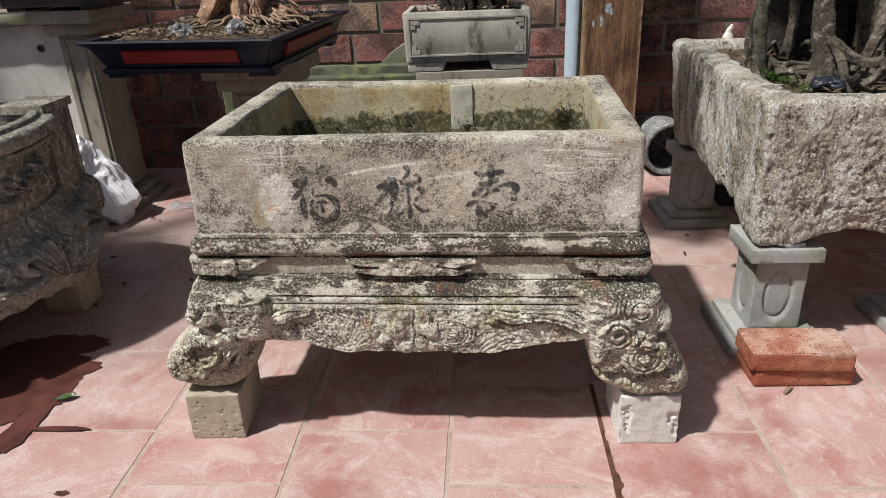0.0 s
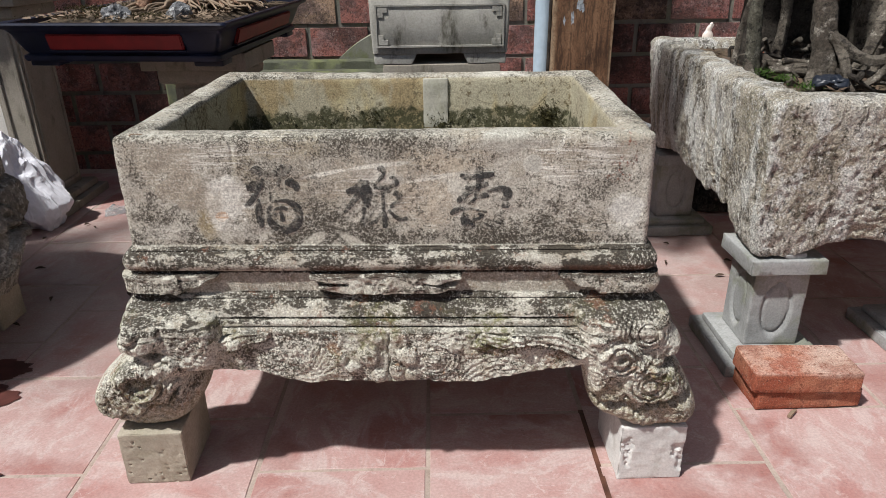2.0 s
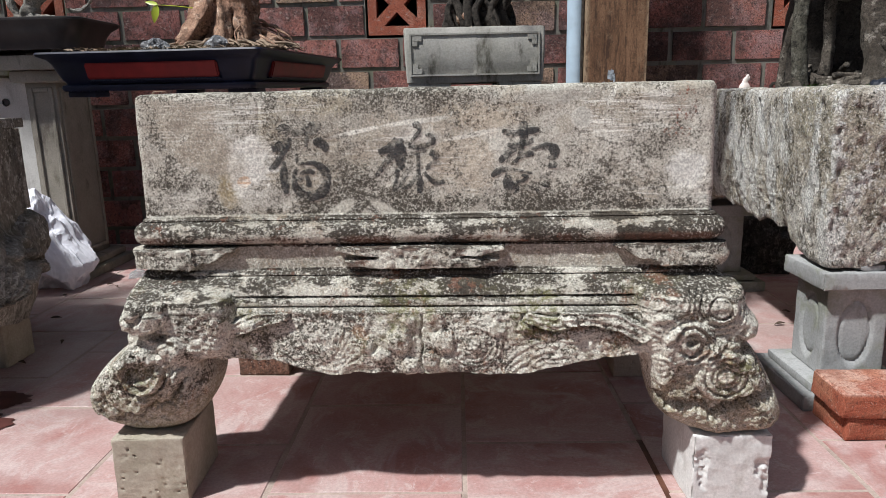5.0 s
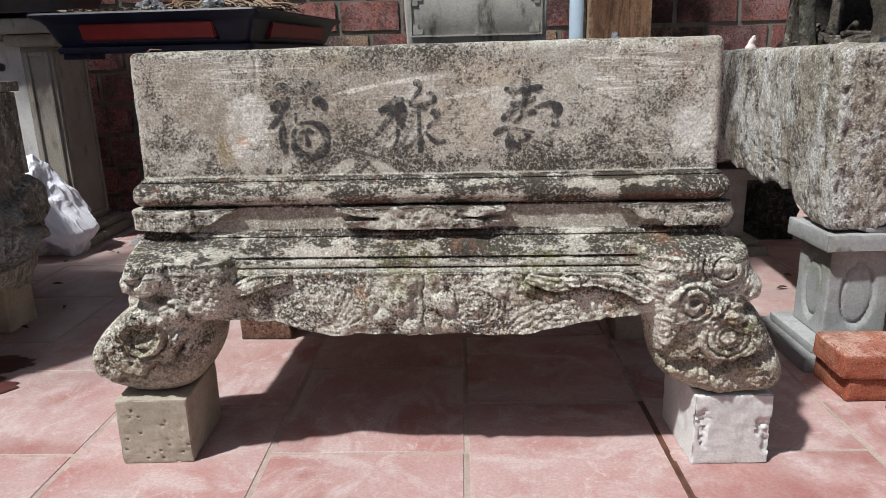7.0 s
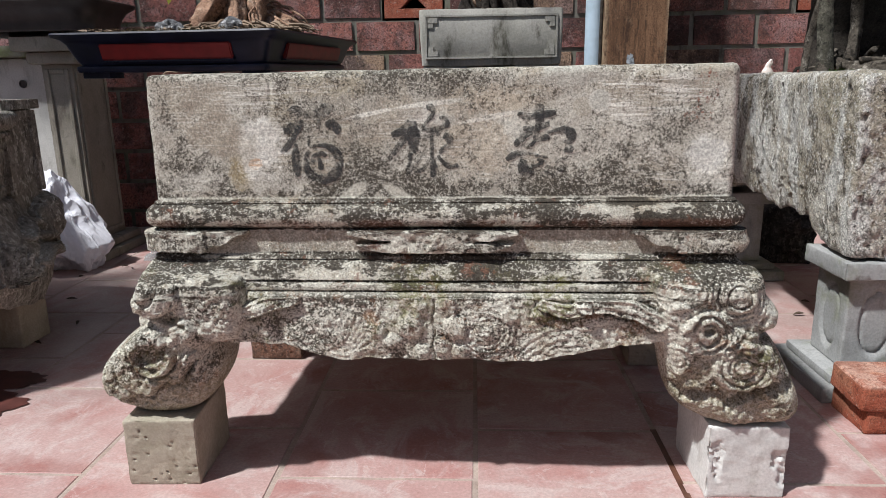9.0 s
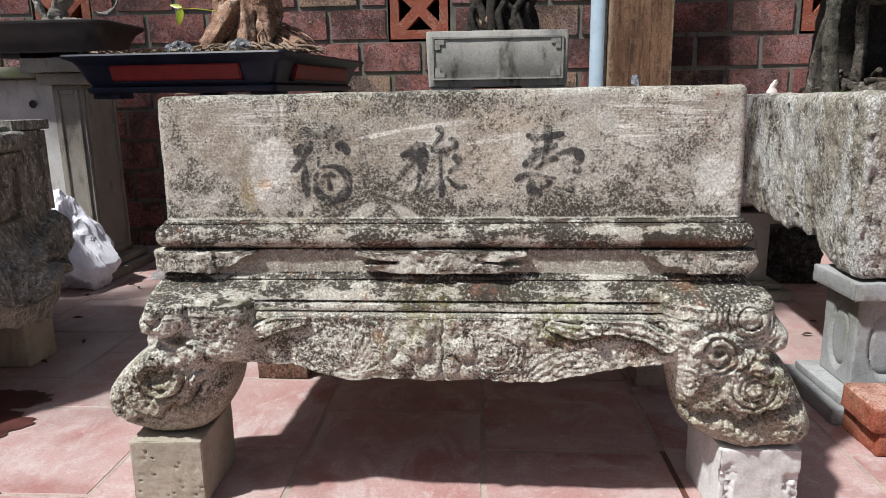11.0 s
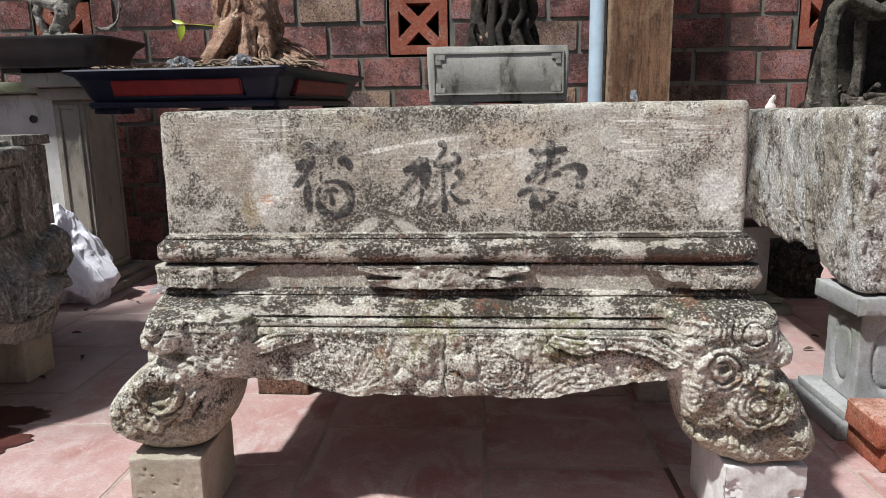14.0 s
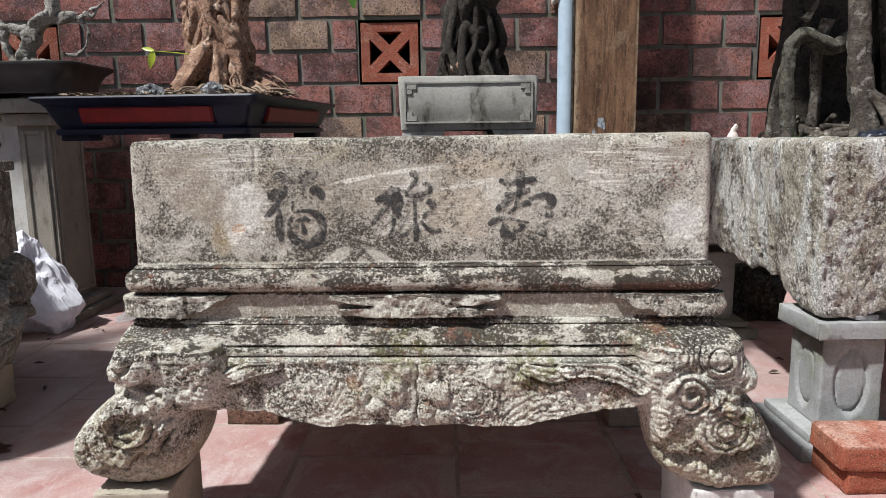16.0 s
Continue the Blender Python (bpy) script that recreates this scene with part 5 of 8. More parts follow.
long_life = (
    (-16, -8, 1.8, -6, -1, 2.4, 8, 4, 3.9, 11, 1, 2.1),
    (-45, -26, 3.0, -37, -20, 4.8, -25, -17, 3.0, -7, -19, 1.8, 11, -23, 1.5),
    (-0, 48, 4.2, -1, 39, 5.7, -1, 26, 5.1, -4, 13, 3.9, -7, 1, 2.7, -12, -8, 1.5),
    (-30, 36, 2.7, -19, 32, 4.2, -4, 33, 3.9, 10, 35, 5.1, 20, 37, 3.3),
    (-23, 17, 3.0, -13, 15, 3.6, 0, 18, 3.9, 12, 22, 3.9),
    (-10, 11, 2.7, -21, 6, 4.2, -30, -2, 5.1, -33, -8, 2.7),
    (9, 10, 1.8, 21, 13, 2.4, 32, 14, 4.8, 41, 8, 6.6, 39, -1, 4.2, 31, -2, 1.8),
    (32, -14, 2.4, 39, -12, 5.1, 44, -14, 3.0),
    (-24, -30, 3.0, -22, -24, 4.2, -23, -34, 6.6, -18, -42, 7.2, -10, -45, 3.6, -11, -36, 2.4, -3, -33, 2.7, 3, -28, 2.7, -4, -25, 1.5),
)
long_life_faint = (
    (21, -31, 1.8, 28, -26, 2.1, 34, -31, 2.4, 30, -40, 2.4, 23, -37, 1.5),
    (0, -44, 3.0, 9, -45, 3.9, 21, -49, 3.0),
)
brush("painted_character", 0.145, 0.506, long_life, long_life_faint, "worn black painted character for long life")

# a short sprig caught on the rim
v, f = tube([(-0.372, 0.006, 0.603), (-0.366, 0.004, 0.606), (-0.352, 0.006, 0.605)], (0.0012, 0.001, 0.0006), 6)
tagged(mesh_ob("sprig", v, f, M_TWIG, at=PLANTER), "dry pale sprig lying on the planter's rim", "twig")


# damp moss inside the basin
def moss_tufts(name, spots, per, size, material, seed, label, at, parent=None):
    rng = np.random.default_rng(seed)
    vs, fs = [], []
    for (cx, cy, cz, rx, ry, rz) in spots:
        for _ in range(per):
            g = rng.normal(0, 0.45, 3)
            c = np.array((cx + g[0] * rx, cy - abs(g[1]) * ry, cz + g[2] * rz))
            for _ in range(3):
                d = rng.normal(0, 1, 3)
                e = rng.normal(0, 1, 3)
                b = len(vs)
                vs += [c, c + d * size * 0.5, c + (d + e) * size * 0.5]
                fs.append((b, b + 1, b + 2))
    ob = mesh_ob(name, vs, fs, material, parent, smooth=False, at=at)
    return tagged(ob, label, "moss", kind="stuff")


moss_tufts("moss", [(-0.30, 0.51, 0.50, 0.10, 0.012, 0.028), (-0.18, 0.51, 0.505, 0.09, 0.012, 0.03), (-0.07, 0.51, 0.505, 0.06, 0.012, 0.028), (0.10, 0.51, 0.50, 0.06, 0.014, 0.022),
                    (0.065, 0.51, 0.502, 0.03, 0.014, 0.02), (0.20, 0.51, 0.49, 0.03, 0.012, 0.02), (0.30, 0.505, 0.51, 0.03, 0.014, 0.035)], 420, 0.004, M_MOSS, 5,
           "dark olive moss growing on the planter's inner wall", PLANTER)


# ---- blocks under the feet ----
def block(lo, hi, mat, seed, label, chips, m=None):
    v, f = rough_box(lo, hi, 0.0030, 0.0018, 0.0006, 60, seed, chips)
    if mat is M_WHITEBLOCK:
        for cx, cz, r in ((lo[0] + 0.012, 0.070, 0.020), (lo[0] + 0.014, 0.045, 0.013), (hi[0] - 0.004, 0.055, 0.022), (hi[0] - 0.004, 0.03, 0.016)):
            w = sstep(1.0, 0.86, np.hypot((v[:, 0] - cx) * 1.7, v[:, 2] - cz) / r * (1 + 0.45 * fbm(v, 75, 3, 9))) * (v[:, 1] < lo[1] + 0.004)
            v[:, 1] += w * (0.0034 + 0.0026 * fbm(v, 210, 2, seed))
    else:
        rng = np.random.default_rng(seed)
        for _ in range(34):
            cx, cz, r = rng.uniform(lo[0], hi[0]), rng.uniform(lo[2], hi[2]), rng.uniform(0.0002, 0.0012)
            w = sstep(r + 0.0014, r, np.hypot(v[:, 0] - cx, v[:, 2] - cz)) * (v[:, 1] < lo[1] + 0.003)
            v[:, 1] += w * 0.004
    return tagged(mesh_ob("concrete_block", v, f, mat, at=m), label, "block", "blocks under the planter's feet")


block((0, 0, 0), (0.107, 0.140, 0.1055), M_BLOCK, 3, "buff concrete block with small air holes under a planter foot", 0.004, pose(-0.5205, -0.026, 0, 0, 0, 2.0))
block((0, 0, 0), (0.111, 0.140, 0.1105), M_WHITEBLOCK, 4, "chipped white plastered block under a planter foot", 0.007, pose(0.3295, -0.038, 0, 0, 0, 1.2))
block((0, 0, 0), (0.11, 0.13, 0.1055), M_OLDBRICK, 5, "dusty brown brick block under a rear foot", 0.003, pose(-0.49, 0.46, 0, 0, 0, -2))
block((0, 0, 0), (0.11, 0.13, 0.1055), M_BLOCK, 6, "plain concrete block in shade under a rear foot", 0.003, pose(0.32, 0.43, 0, 0, 0, -2))


# ---- floor ----
TILE, ROW0 = 0.305, 0.0
ground = mesh_ob("floor", [(-30, -30, -0.0014), (30, -30, -0.0014), (30, 30, -0.0014), (-30, 30, -0.0014)], [(0, 1, 2, 3)], M_GROUT, smooth=False)
tagged(ground, "red cement tile floor with pale grout, dusty and water-stained", "floor", kind="structure")


def tile_mesh(seed):
    h, b = (TILE - 0.0085) / 2, 0.0011
    p = [(-h, -h, -0.007), (h, -h, -0.007), (h, h, -0.007), (-h, h, -0.007), (-h, -h, -b), (h, -h, -b), (h, h, -b), (-h, h, -b),
         (-h + b, -h + b, 0), (h - b, -h + b, 0), (h - b, h - b, 0), (-h + b, h - b, 0)]
    q = [(8, 9, 10, 11)]
    for i in range(4):
        j = (i + 1) % 4
        q += [(i, j, 4 + j, 4 + i), (4 + i, 4 + j, 8 + j, 8 + i)]
    me = bpy.data.meshes.new("floor_tile")
    me.from_pydata(p, [], q)
    me.materials.append(M_TILE)
    return me


TILES = [tile_mesh(0)]
for i in range(-8, 8):
    for j in range(-5, 7):
        cx = (i + 0.5) * TILE
        cy = ROW0 + (j + 0.5) * TILE + (0 if i % 2 else TILE / 2)
        if cy > 1.89 - TILE / 2:
            continue
        t = new("floor_tile", TILES[0])
        t.parent = ground
        t.matrix_basis = pose(cx + random.uniform(-0.0015, 0.0015), cy + random.uniform(-0.0015, 0.0015), random.uniform(-0.0003, 0.0003), 0, 0, 90 * random.randrange(4) + random.uniform(-0.25, 0.25))

# the rest of the yard's paving, out towards its walls
h = (TILE - 0.0085) / 2
vs, fs = [], []
for i in range(-13, 12):
    for j in range(-9, 7):
        cx = (i + 0.5) * TILE
        cy = ROW0 + (j + 0.5) * TILE + (0 if i % 2 else TILE / 2)
        if (-8 <= i < 8 and -5 <= j < 7) or cy > 1.89 - TILE / 2 or cy < -2.5 + TILE / 2 or cx > 3.6 - TILE / 2 or cx < -4.0 + TILE / 2:
            continue
        b = len(vs)
        vs += [(cx + sx * w, cy + sy * w, z) for w, z in ((h, -0.007), (h - 0.001, 0.0)) for sx, sy in ((-1, -1), (1, -1), (1, 1), (-1, 1))]
        fs += [(b + 4, b + 5, b + 6, b + 7)] + [(b + k, b + (k + 1) % 4, b + 4 + (k + 1) % 4, b + 4 + k) for k in range(4)]
tagged(mesh_ob("floor_tiles", vs, fs, M_TILE, ground, smooth=False), kind="stuff")

# dark seepage along one joint, beside the white block
M_SEEP = plain("damp_brown_stain", (0.10, 0.045, 0.03), 0.35, var=0.4, scale=40)
bm = bmesh.new()
for k in range(12):
    y0 = -0.32 + k * 0.04
    w = 0.0052
    bm.faces.new([bm.verts.new(p) for p in ((0.305 - w, y0, -0.0008), (0.305 + w, y0, -0.0008), (0.305 + w, y0 + 0.04, -0.0008), (0.305 - w, y0 + 0.04, -0.0008))])
for k in range(60):
    # a ragged damp margin on one side of the joint
    ws = [0.004 + 0.014 * max(0.0, noise.noise((0.3, (k + e) * 0.21, 5.1)) + 0.25) * math.sin(math.pi * (k + e) / 60) for e in (0, 1)]
    y0, y1 = -0.33 + k * 0.005, -0.33 + (k + 1) * 0.005
    bm.faces.new([bm.verts.new(p) for p in ((0.306, y0, 0.0016), (0.306 + ws[0], y0, 0.0016), (0.306 + ws[1], y1, 0.0016), (0.306, y1, 0.0016))])
for cx, cy, rx, ry, sd in ((-0.71, -0.18, 0.014, 0.007, 6),):
    ring = []
    for a in range(28):
        th = a * math.tau / 28
        q = 1 + 0.45 * noise.noise((math.cos(th) * 2 + sd, math.sin(th) * 2, sd * 1.7))
        ring.append(bm.verts.new((cx + rx * q * math.cos(th), cy + ry * q * math.sin(th), 0.0018)))
    bm.faces.new(ring)


def ragged(bm, cx, cy, rx, ry, z, sd, n=90):
    ring = []
    for a in range(n):
        th = a * math.tau / n
        q = 1 + 0.22 * noise.noise((math.cos(th) * 1.6 + sd, math.sin(th) * 1.6, sd * 1.7)) + 0.16 * noise.noise((math.cos(th) * 6 + sd, math.sin(th) * 6, sd * 2.3))
        ring.append(bm.verts.new((cx + rx * q * math.cos(th), cy + ry * q * math.sin(th), z)))
    bm.faces.new(ring)


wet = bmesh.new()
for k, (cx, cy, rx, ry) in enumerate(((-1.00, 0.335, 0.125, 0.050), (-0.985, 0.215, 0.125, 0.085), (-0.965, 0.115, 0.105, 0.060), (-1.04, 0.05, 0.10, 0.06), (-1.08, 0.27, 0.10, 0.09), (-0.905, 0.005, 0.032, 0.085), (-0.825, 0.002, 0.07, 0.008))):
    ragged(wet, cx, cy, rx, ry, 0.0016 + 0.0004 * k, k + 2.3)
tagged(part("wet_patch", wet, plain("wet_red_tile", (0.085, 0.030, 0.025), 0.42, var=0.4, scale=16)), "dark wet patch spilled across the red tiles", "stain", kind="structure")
tagged(part("water_stain", bm, M_SEEP), "dark brown seepage stain along a floor joint", "stain", kind="structure")


# ---- brick wall with cross vents ----
WALL_Y, COURSE, BRICK = 1.89, 0.126, 0.248
VENTS = ((-0.364, -0.116), (1.232, 1.480), (-1.815, -1.567))
bm = bmesh.new()
Z0, Z1 = 0.8215, 1.0735
edges = [-4.0] + [e for a, b in sorted(VENTS) for e in (a, b)] + [4.0]
quad_box(bm, (-4, WALL_Y + 0.008, -0.006), (4, WALL_Y + 0.21, Z0))
for a, b in zip(edges[::2], edges[1::2]):
    quad_box(bm, (a, WALL_Y + 0.008, Z0), (b, WALL_Y + 0.21, Z1))
quad_box(bm, (-4, WALL_Y + 0.008, Z1), (4, WALL_Y + 0.21, 2.2))
wall = tagged(part("wall_north", bm, M_MORTAR), "old dark red brick wall with grey mortar and cross vents", "wall", kind="structure")


def brick_mesh(w, seed):
    v, f = rough_box((-w / 2, 0, -0.0555), (w / 2, 0.03, 0.0555), 0.06, 0.004, 0.0, 20, seed)
    v = v + 0.0016 * np.column_stack([fbm(v + seed, 30, 2, seed), fbm(v + seed, 30, 2, seed + 1), fbm(v + seed, 30, 2, seed + 2)])
    me = bpy.data.meshes.new("brick")
    me.from_pydata([tuple(p) for p in v], [], f)
    me.materials.append(M_BRICK)
    return me


FULL = [brick_mesh(BRICK - 0.016, s) for s in range(4)]
PARTS = {}
for row in range(-1, 10):
    zc = 0.0685 + COURSE * (row + 0.5) + 0.0005 * row
    for lo, hi, phase in ((-2.25, 0.52, -0.60), (0.52, 2.25, 0.965)):
        ph = phase + (BRICK / 2 if row % 2 == 1 else 0)
        k0 = math.floor((lo - ph) / BRICK)
        for k in range(k0, k0 + 14):
            a, b = max(ph + k * BRICK, lo), min(ph + (k + 1) * BRICK, hi)
            if b - a < 0.05:
                continue
            pieces = [(a, b)]
            if Z0 - 0.02 < zc < Z1 + 0.02:
                for va, vb in VENTS:
                    nxt = []
                    for p, q in pieces:
                        if q <= va or p >= vb:
                            nxt.append((p, q))
                        else:
                            if va - p > 0.04:
                                nxt.append((p, va))
                            if q - vb > 0.04:
                                nxt.append((vb, q))
                    pieces = nxt
            for p, q in pieces:
                if abs(q - p - BRICK) < 0.01:
                    me = random.choice(FULL)
                else:
                    key = round((q - p) * 100)
                    if key not in PARTS:
                        PARTS[key] = brick_mesh(max(key / 100 - 0.016, 0.03), key)
                    me = PARTS[key]
                o = new("brick", me)
                o.parent = wall
                o.matrix_basis = pose((p + q) / 2, WALL_Y + random.uniform(-0.002, 0.002), zc, random.uniform(-0.4, 0.4), random.uniform(-0.4, 0.4), random.uniform(-0.3, 0.3))


def vent(a, b):
    """Square terracotta block, pierced by four triangles that leave a cross."""
    s, zc = (b - a) / 2 - 0.009, (Z0 + Z1) / 2
    bm = bmesh.new()
    t = s * 0.70
    g = s * 0.25
    y0, y1 = 0.012, 0.10
    holes = []
    for k in range(4):
        r = Matrix.Rotation(k * math.pi / 2, 3, "Y")
        holes.append([r @ Vector(p) for p in ((-t + g, 0, -t), (t - g, 0, -t), (0, 0, -g))])
    def face(points, y, flip=False):
        vs = [bm.verts.new((p[0], y, p[2])) for p in points]
        bm.faces.new(vs[::-1] if flip else vs)
    # frame and bars, as solid prisms between the holes
    def prism(points):
        f = [bm.verts.new((p[0], y0, p[2])) for p in points]
        bk = [bm.verts.new((p[0], y1, p[2])) for p in points]
        bm.faces.new(f)
        bm.faces.new(bk[::-1])
        for i in range(len(points)):
            j = (i + 1) % len(points)
            bm.faces.new((f[j], f[i], bk[i], bk[j]))
    for k in range(4):
        r = Matrix.Rotation(k * math.pi / 2, 3, "Y")
        prism([r @ Vector(p) for p in ((-s, 0, -s), (s, 0, -s), (t, 0, -t), (-t, 0, -t))])
        prism([r @ Vector(p) for p in ((-t, 0, -t), (-t + g, 0, -t), (0, 0, -g), (-g, 0, 0), (-t, 0, -t + g))])
    prism([Vector(p) for p in ((-g, 0, 0), (0, 0, -g), (g, 0, 0), (0, 0, g))])
    bmesh.ops.remove_doubles(bm, verts=bm.verts, dist=0.0002)
    o = part("vent_block", bm, M_VENT, wall, "orange terracotta vent block with a cross")
    o.matrix_basis = pose((a + b) / 2, WALL_Y, zc)


for a, b in VENTS:
    vent(a, b)

# plain closed box, added so that the vent holes stay dark
bm = bmesh.new()
quad_box(bm, (-4, 3.6, -0.006), (4, 3.7, 2.2))
quad_box(bm, (-4.1, 2.1, -0.006), (-4, 3.7, 2.2))
quad_box(bm, (4, 2.1, -0.006), (4.1, 3.7, 2.2))
tagged(part("wall_vent_backing", bm, M_MORTAR), "plain cement wall added behind the vents to keep them dark", "wall", kind="structure")
bm = bmesh.new()
quad_box(bm, (-4.1, 2.1, 2.2), (4.1, 3.7, 2.3))
tagged(part("ceiling", bm, M_MORTAR), "plain cement ceiling added to keep sky out of the vents", "ceiling", kind="structure")

# ---- rusty post and drain pipe at the wall ----
post = empty("steel_post", pose(0.588, 1.70, 0), "rusty brown square steel post standing against the wall", "post")
bm = bmesh.new()
quad_box(bm, (-0.113, 0.0, 0), (0.113, 0.012, 2.2))
bmesh.ops.bevel(bm, geom=bm.edges[:], offset=0.002, segments=2, affect="EDGES")
part("front_plate", bm, M_RUST, post)
for sx in (-1, 1):
    bm = bmesh.new()
    quad_box(bm, (sx * 0.113 - 0.010 * (sx > 0), 0.012, 0), (sx * 0.113 + 0.010 * (sx < 0), 0.185, 2.2))
    part("side_plate", bm, M_RUST, post)
# flaking primer on the post
bm = bmesh.new()
for cx, cz, rx, rz, sd in ((-0.020, 0.655, 0.013, 0.018, 3), (-0.008, 0.645, 0.006, 0.012, 5), (-0.045, 0.61, 0.006, 0.02, 7), (-0.075, 0.60, 0.004, 0.015, 9)):
    ring = []
    for a in range(26):
        th = a * math.tau / 26
        q = 1 + 0.7 * noise.noise((math.cos(th) * 2.2 + sd, math.sin(th) * 2.2, sd * 1.3))
        ring.append(bm.verts.new((cx + rx * q * math.cos(th), -0.0008, cz + rz * q * math.sin(th))))
    bm.faces.new(ring)
part("paint_fleck", bm, plain("pale_blue_primer", (0.34, 0.38, 0.42), 0.6, var=0.5, scale=80), post, "pale blue flaked primer")
v, f = lathe([(0.0345, 0.0), (0.0345, 1.0), (0.0345, 2.2)], 32)
drain = empty("drain_pipe", pose(0.452, 1.80, 0), "pale blue-grey plastic drain pipe down the brick wall", "pipe")
mesh_ob("pipe", v, f, M_PIPE, drain)
v, f = rough_box((-0.05, -0.02, 1.118), (-0.03, 0.085, 1.16), 0.01, 0.004, 0)
mesh_ob("pipe_clip", v, f, M_WHITE, drain, "white plastic clip")
v, f = tube([(0.467, 1.755, 0), (0.469, 1.752, 1), (0.468, 1.755, 2.2)], (0.006, 0.006, 0.006), 8)
tagged(mesh_ob("cable", v, f, M_BARKDARK), "thin dark cable beside the drain pipe", "cable")


# ---- lofted troughs and pots ----
def rloft(profile, radius=0.01, n=(60, 40), disp=None, caps=(True, True)):
    """Rounded rectangles (half x, half y, z) lofted in order, as one skin."""
    rings = []
    for hx, hy, z in profile:
        r = min(radius, hx * 0.9, hy * 0.9)
        pts, nr = [], []
        spans = (((-hx + r, -hy), (hx - r, -hy), (0, -1), n[0]), ((hx, -hy + r), (hx, hy - r), (1, 0), n[1]),
                 ((hx - r, hy), (-hx + r, hy), (0, 1), n[0]), ((-hx, hy - r), (-hx, -hy + r), (-1, 0), n[1]))
        cs = ((hx - r, -hy + r, -90), (hx - r, hy - r, 0), (-hx + r, hy - r, 90), (-hx + r, -hy + r, 180))
        for (p0, p1, nn, m), (cx, cy, a0) in zip(spans, cs):
            for t in np.linspace(0, 1, m, endpoint=False):
                pts.append((p0[0] + (p1[0] - p0[0]) * t, p0[1] + (p1[1] - p0[1]) * t, z))
                nr.append(nn)
            for k in range(5):
                a = radians(a0 + 90 * k / 5)
                pts.append((cx + r * math.cos(a), cy + r * math.sin(a), z))
                nr.append((math.cos(a), math.sin(a)))
        p, nr = np.array(pts), np.array(nr)
        rings.append((p, nr))
    vs = np.vstack([p for p, _ in rings])
    ns = np.vstack([q for _, q in rings])
    if disp is not None:
        vs = disp(vs, ns)
    nu = len(rings[0][0])
    f = grid_faces(nu, len(rings), wrap_u=True)
    if caps[0]:
        f.append(tuple(range(nu - 1, -1, -1)))
    if caps[1]:
        f.append(tuple((len(rings) - 1) * nu + i for i in range(nu)))
    return vs, f


def ground_patch(hx, hy, z, amp, scale, seed, n=40, mound=0.0):
    X, Y = np.meshgrid(np.linspace(-hx, hx, n), np.linspace(-hy, hy, n))
    p = np.column_stack([X.ravel(), Y.ravel(), np.full(n * n, z)])
    p[:, 2] += amp * fbm(p, scale, 4, seed) + mound * (1 - (p[:, 0] / hx) ** 2) * (1 - (p[:, 1] / hy) ** 2)
    return p, grid_faces(n, n)


def litter(name, centre, hx, hy, z, count, size, material, seed, label, category, flat=0.35, m=None):
    """Small leaves and chips strewn on soil."""
    rng = np.random.default_rng(seed)
    vs, fs = [], []
    for _ in range(count):
        c = np.array((rng.uniform(-hx, hx), rng.uniform(-hy, hy), z + rng.uniform(0, 0.004)))
        a = rng.uniform(0, math.tau)
        d = np.array((math.cos(a), math.sin(a), rng.normal(0, flat)))
        e = np.array((-math.sin(a), math.cos(a), rng.normal(0, flat)))
        L = size * rng.uniform(0.5, 1.4)
        b = len(vs)
        vs += [c - d * L, c + e * L * 0.3, c + d * L, c - e * L * 0.3]
        fs.append((b, b + 1, b + 2, b + 3))
    return tagged(mesh_ob(name, vs, fs, material, smooth=False, at=m or pose(*centre)), label, category, kind="stuff")


# ---- big rough trough with its tree ----
TROUGH = pose(1.1236, 0.7316, 0, 0, 0, -3.5)


def trough_disp(v, n):
    z = v[:, 2].copy()
    st = v * np.array((1, 1, 0.45))
    d = 0.004 * fbm(v, 5, 3, 81) + 0.0016 * fbm(st, 24, 3, 82, 0.6) - 0.0045 * np.abs(fbm(st, 45, 3, 87, 0.6)) + 0.0016 * fbm(v, 120, 2, 88) - 0.020 * np.clip(fbm(st, 60, 3, 83) - 0.70, 0, 1)
    d = d - 0.0035 * np.abs(fbm(v, 85, 3, 89)) * sstep(-0.40, -0.44, v[:, 1])
    p = v.copy()
    p[:, :2] += n * d[:, None]
    low = sstep(0.40, 0.27, z)
    # the worn foot hangs lower where it rests on the pedestals
    rest = sum(np.exp(-(np.hypot(v[:, 0] - cx, v[:, 1] - cy) / 0.125) ** 4) for cx, cy in ((-0.415, -0.425), (0.045, -0.35), (-0.385, 0.43), (0.32, 0.42)))
    flat = v * np.array((1, 1, 0.1))
    p[:, 2] += low * (0.030 - 0.036 * np.clip(rest, 0, 1) + (0.014 * fbm(flat, 10, 3, 84) + 0.007 * fbm(flat, 42, 3, 85)) * (1 - 0.8 * np.clip(rest, 0, 1)))
    p[:, 2] += sstep(0.55, 0.6, z) * 0.004 * fbm(v, 26, 3, 86)
    return p


prof = [(0.36, 0.397, 0.285), (0.395, 0.412, 0.270)]
for t in np.linspace(0, 1, 56):
    prof.append((0.425 + 0.025 * t ** 0.6, 0.455 + 0.027 * t ** 0.6, 0.272 + 0.290 * t))
prof += [(a, a + 0.032, z) for a, z in ((0.450, 0.575), (0.4485, 0.584), (0.443, 0.590), (0.432, 0.592), (0.412, 0.593), (0.395, 0.593), (0.382, 0.590), (0.374, 0.582), (0.37, 0.565), (0.365, 0.52))]
trough = empty("stone_trough", TROUGH, "massive rough grey stone trough, pitted and mossy, on cement pedestals", "trough")
v, f = rloft(prof, 0.013, (260, 260), trough_disp)
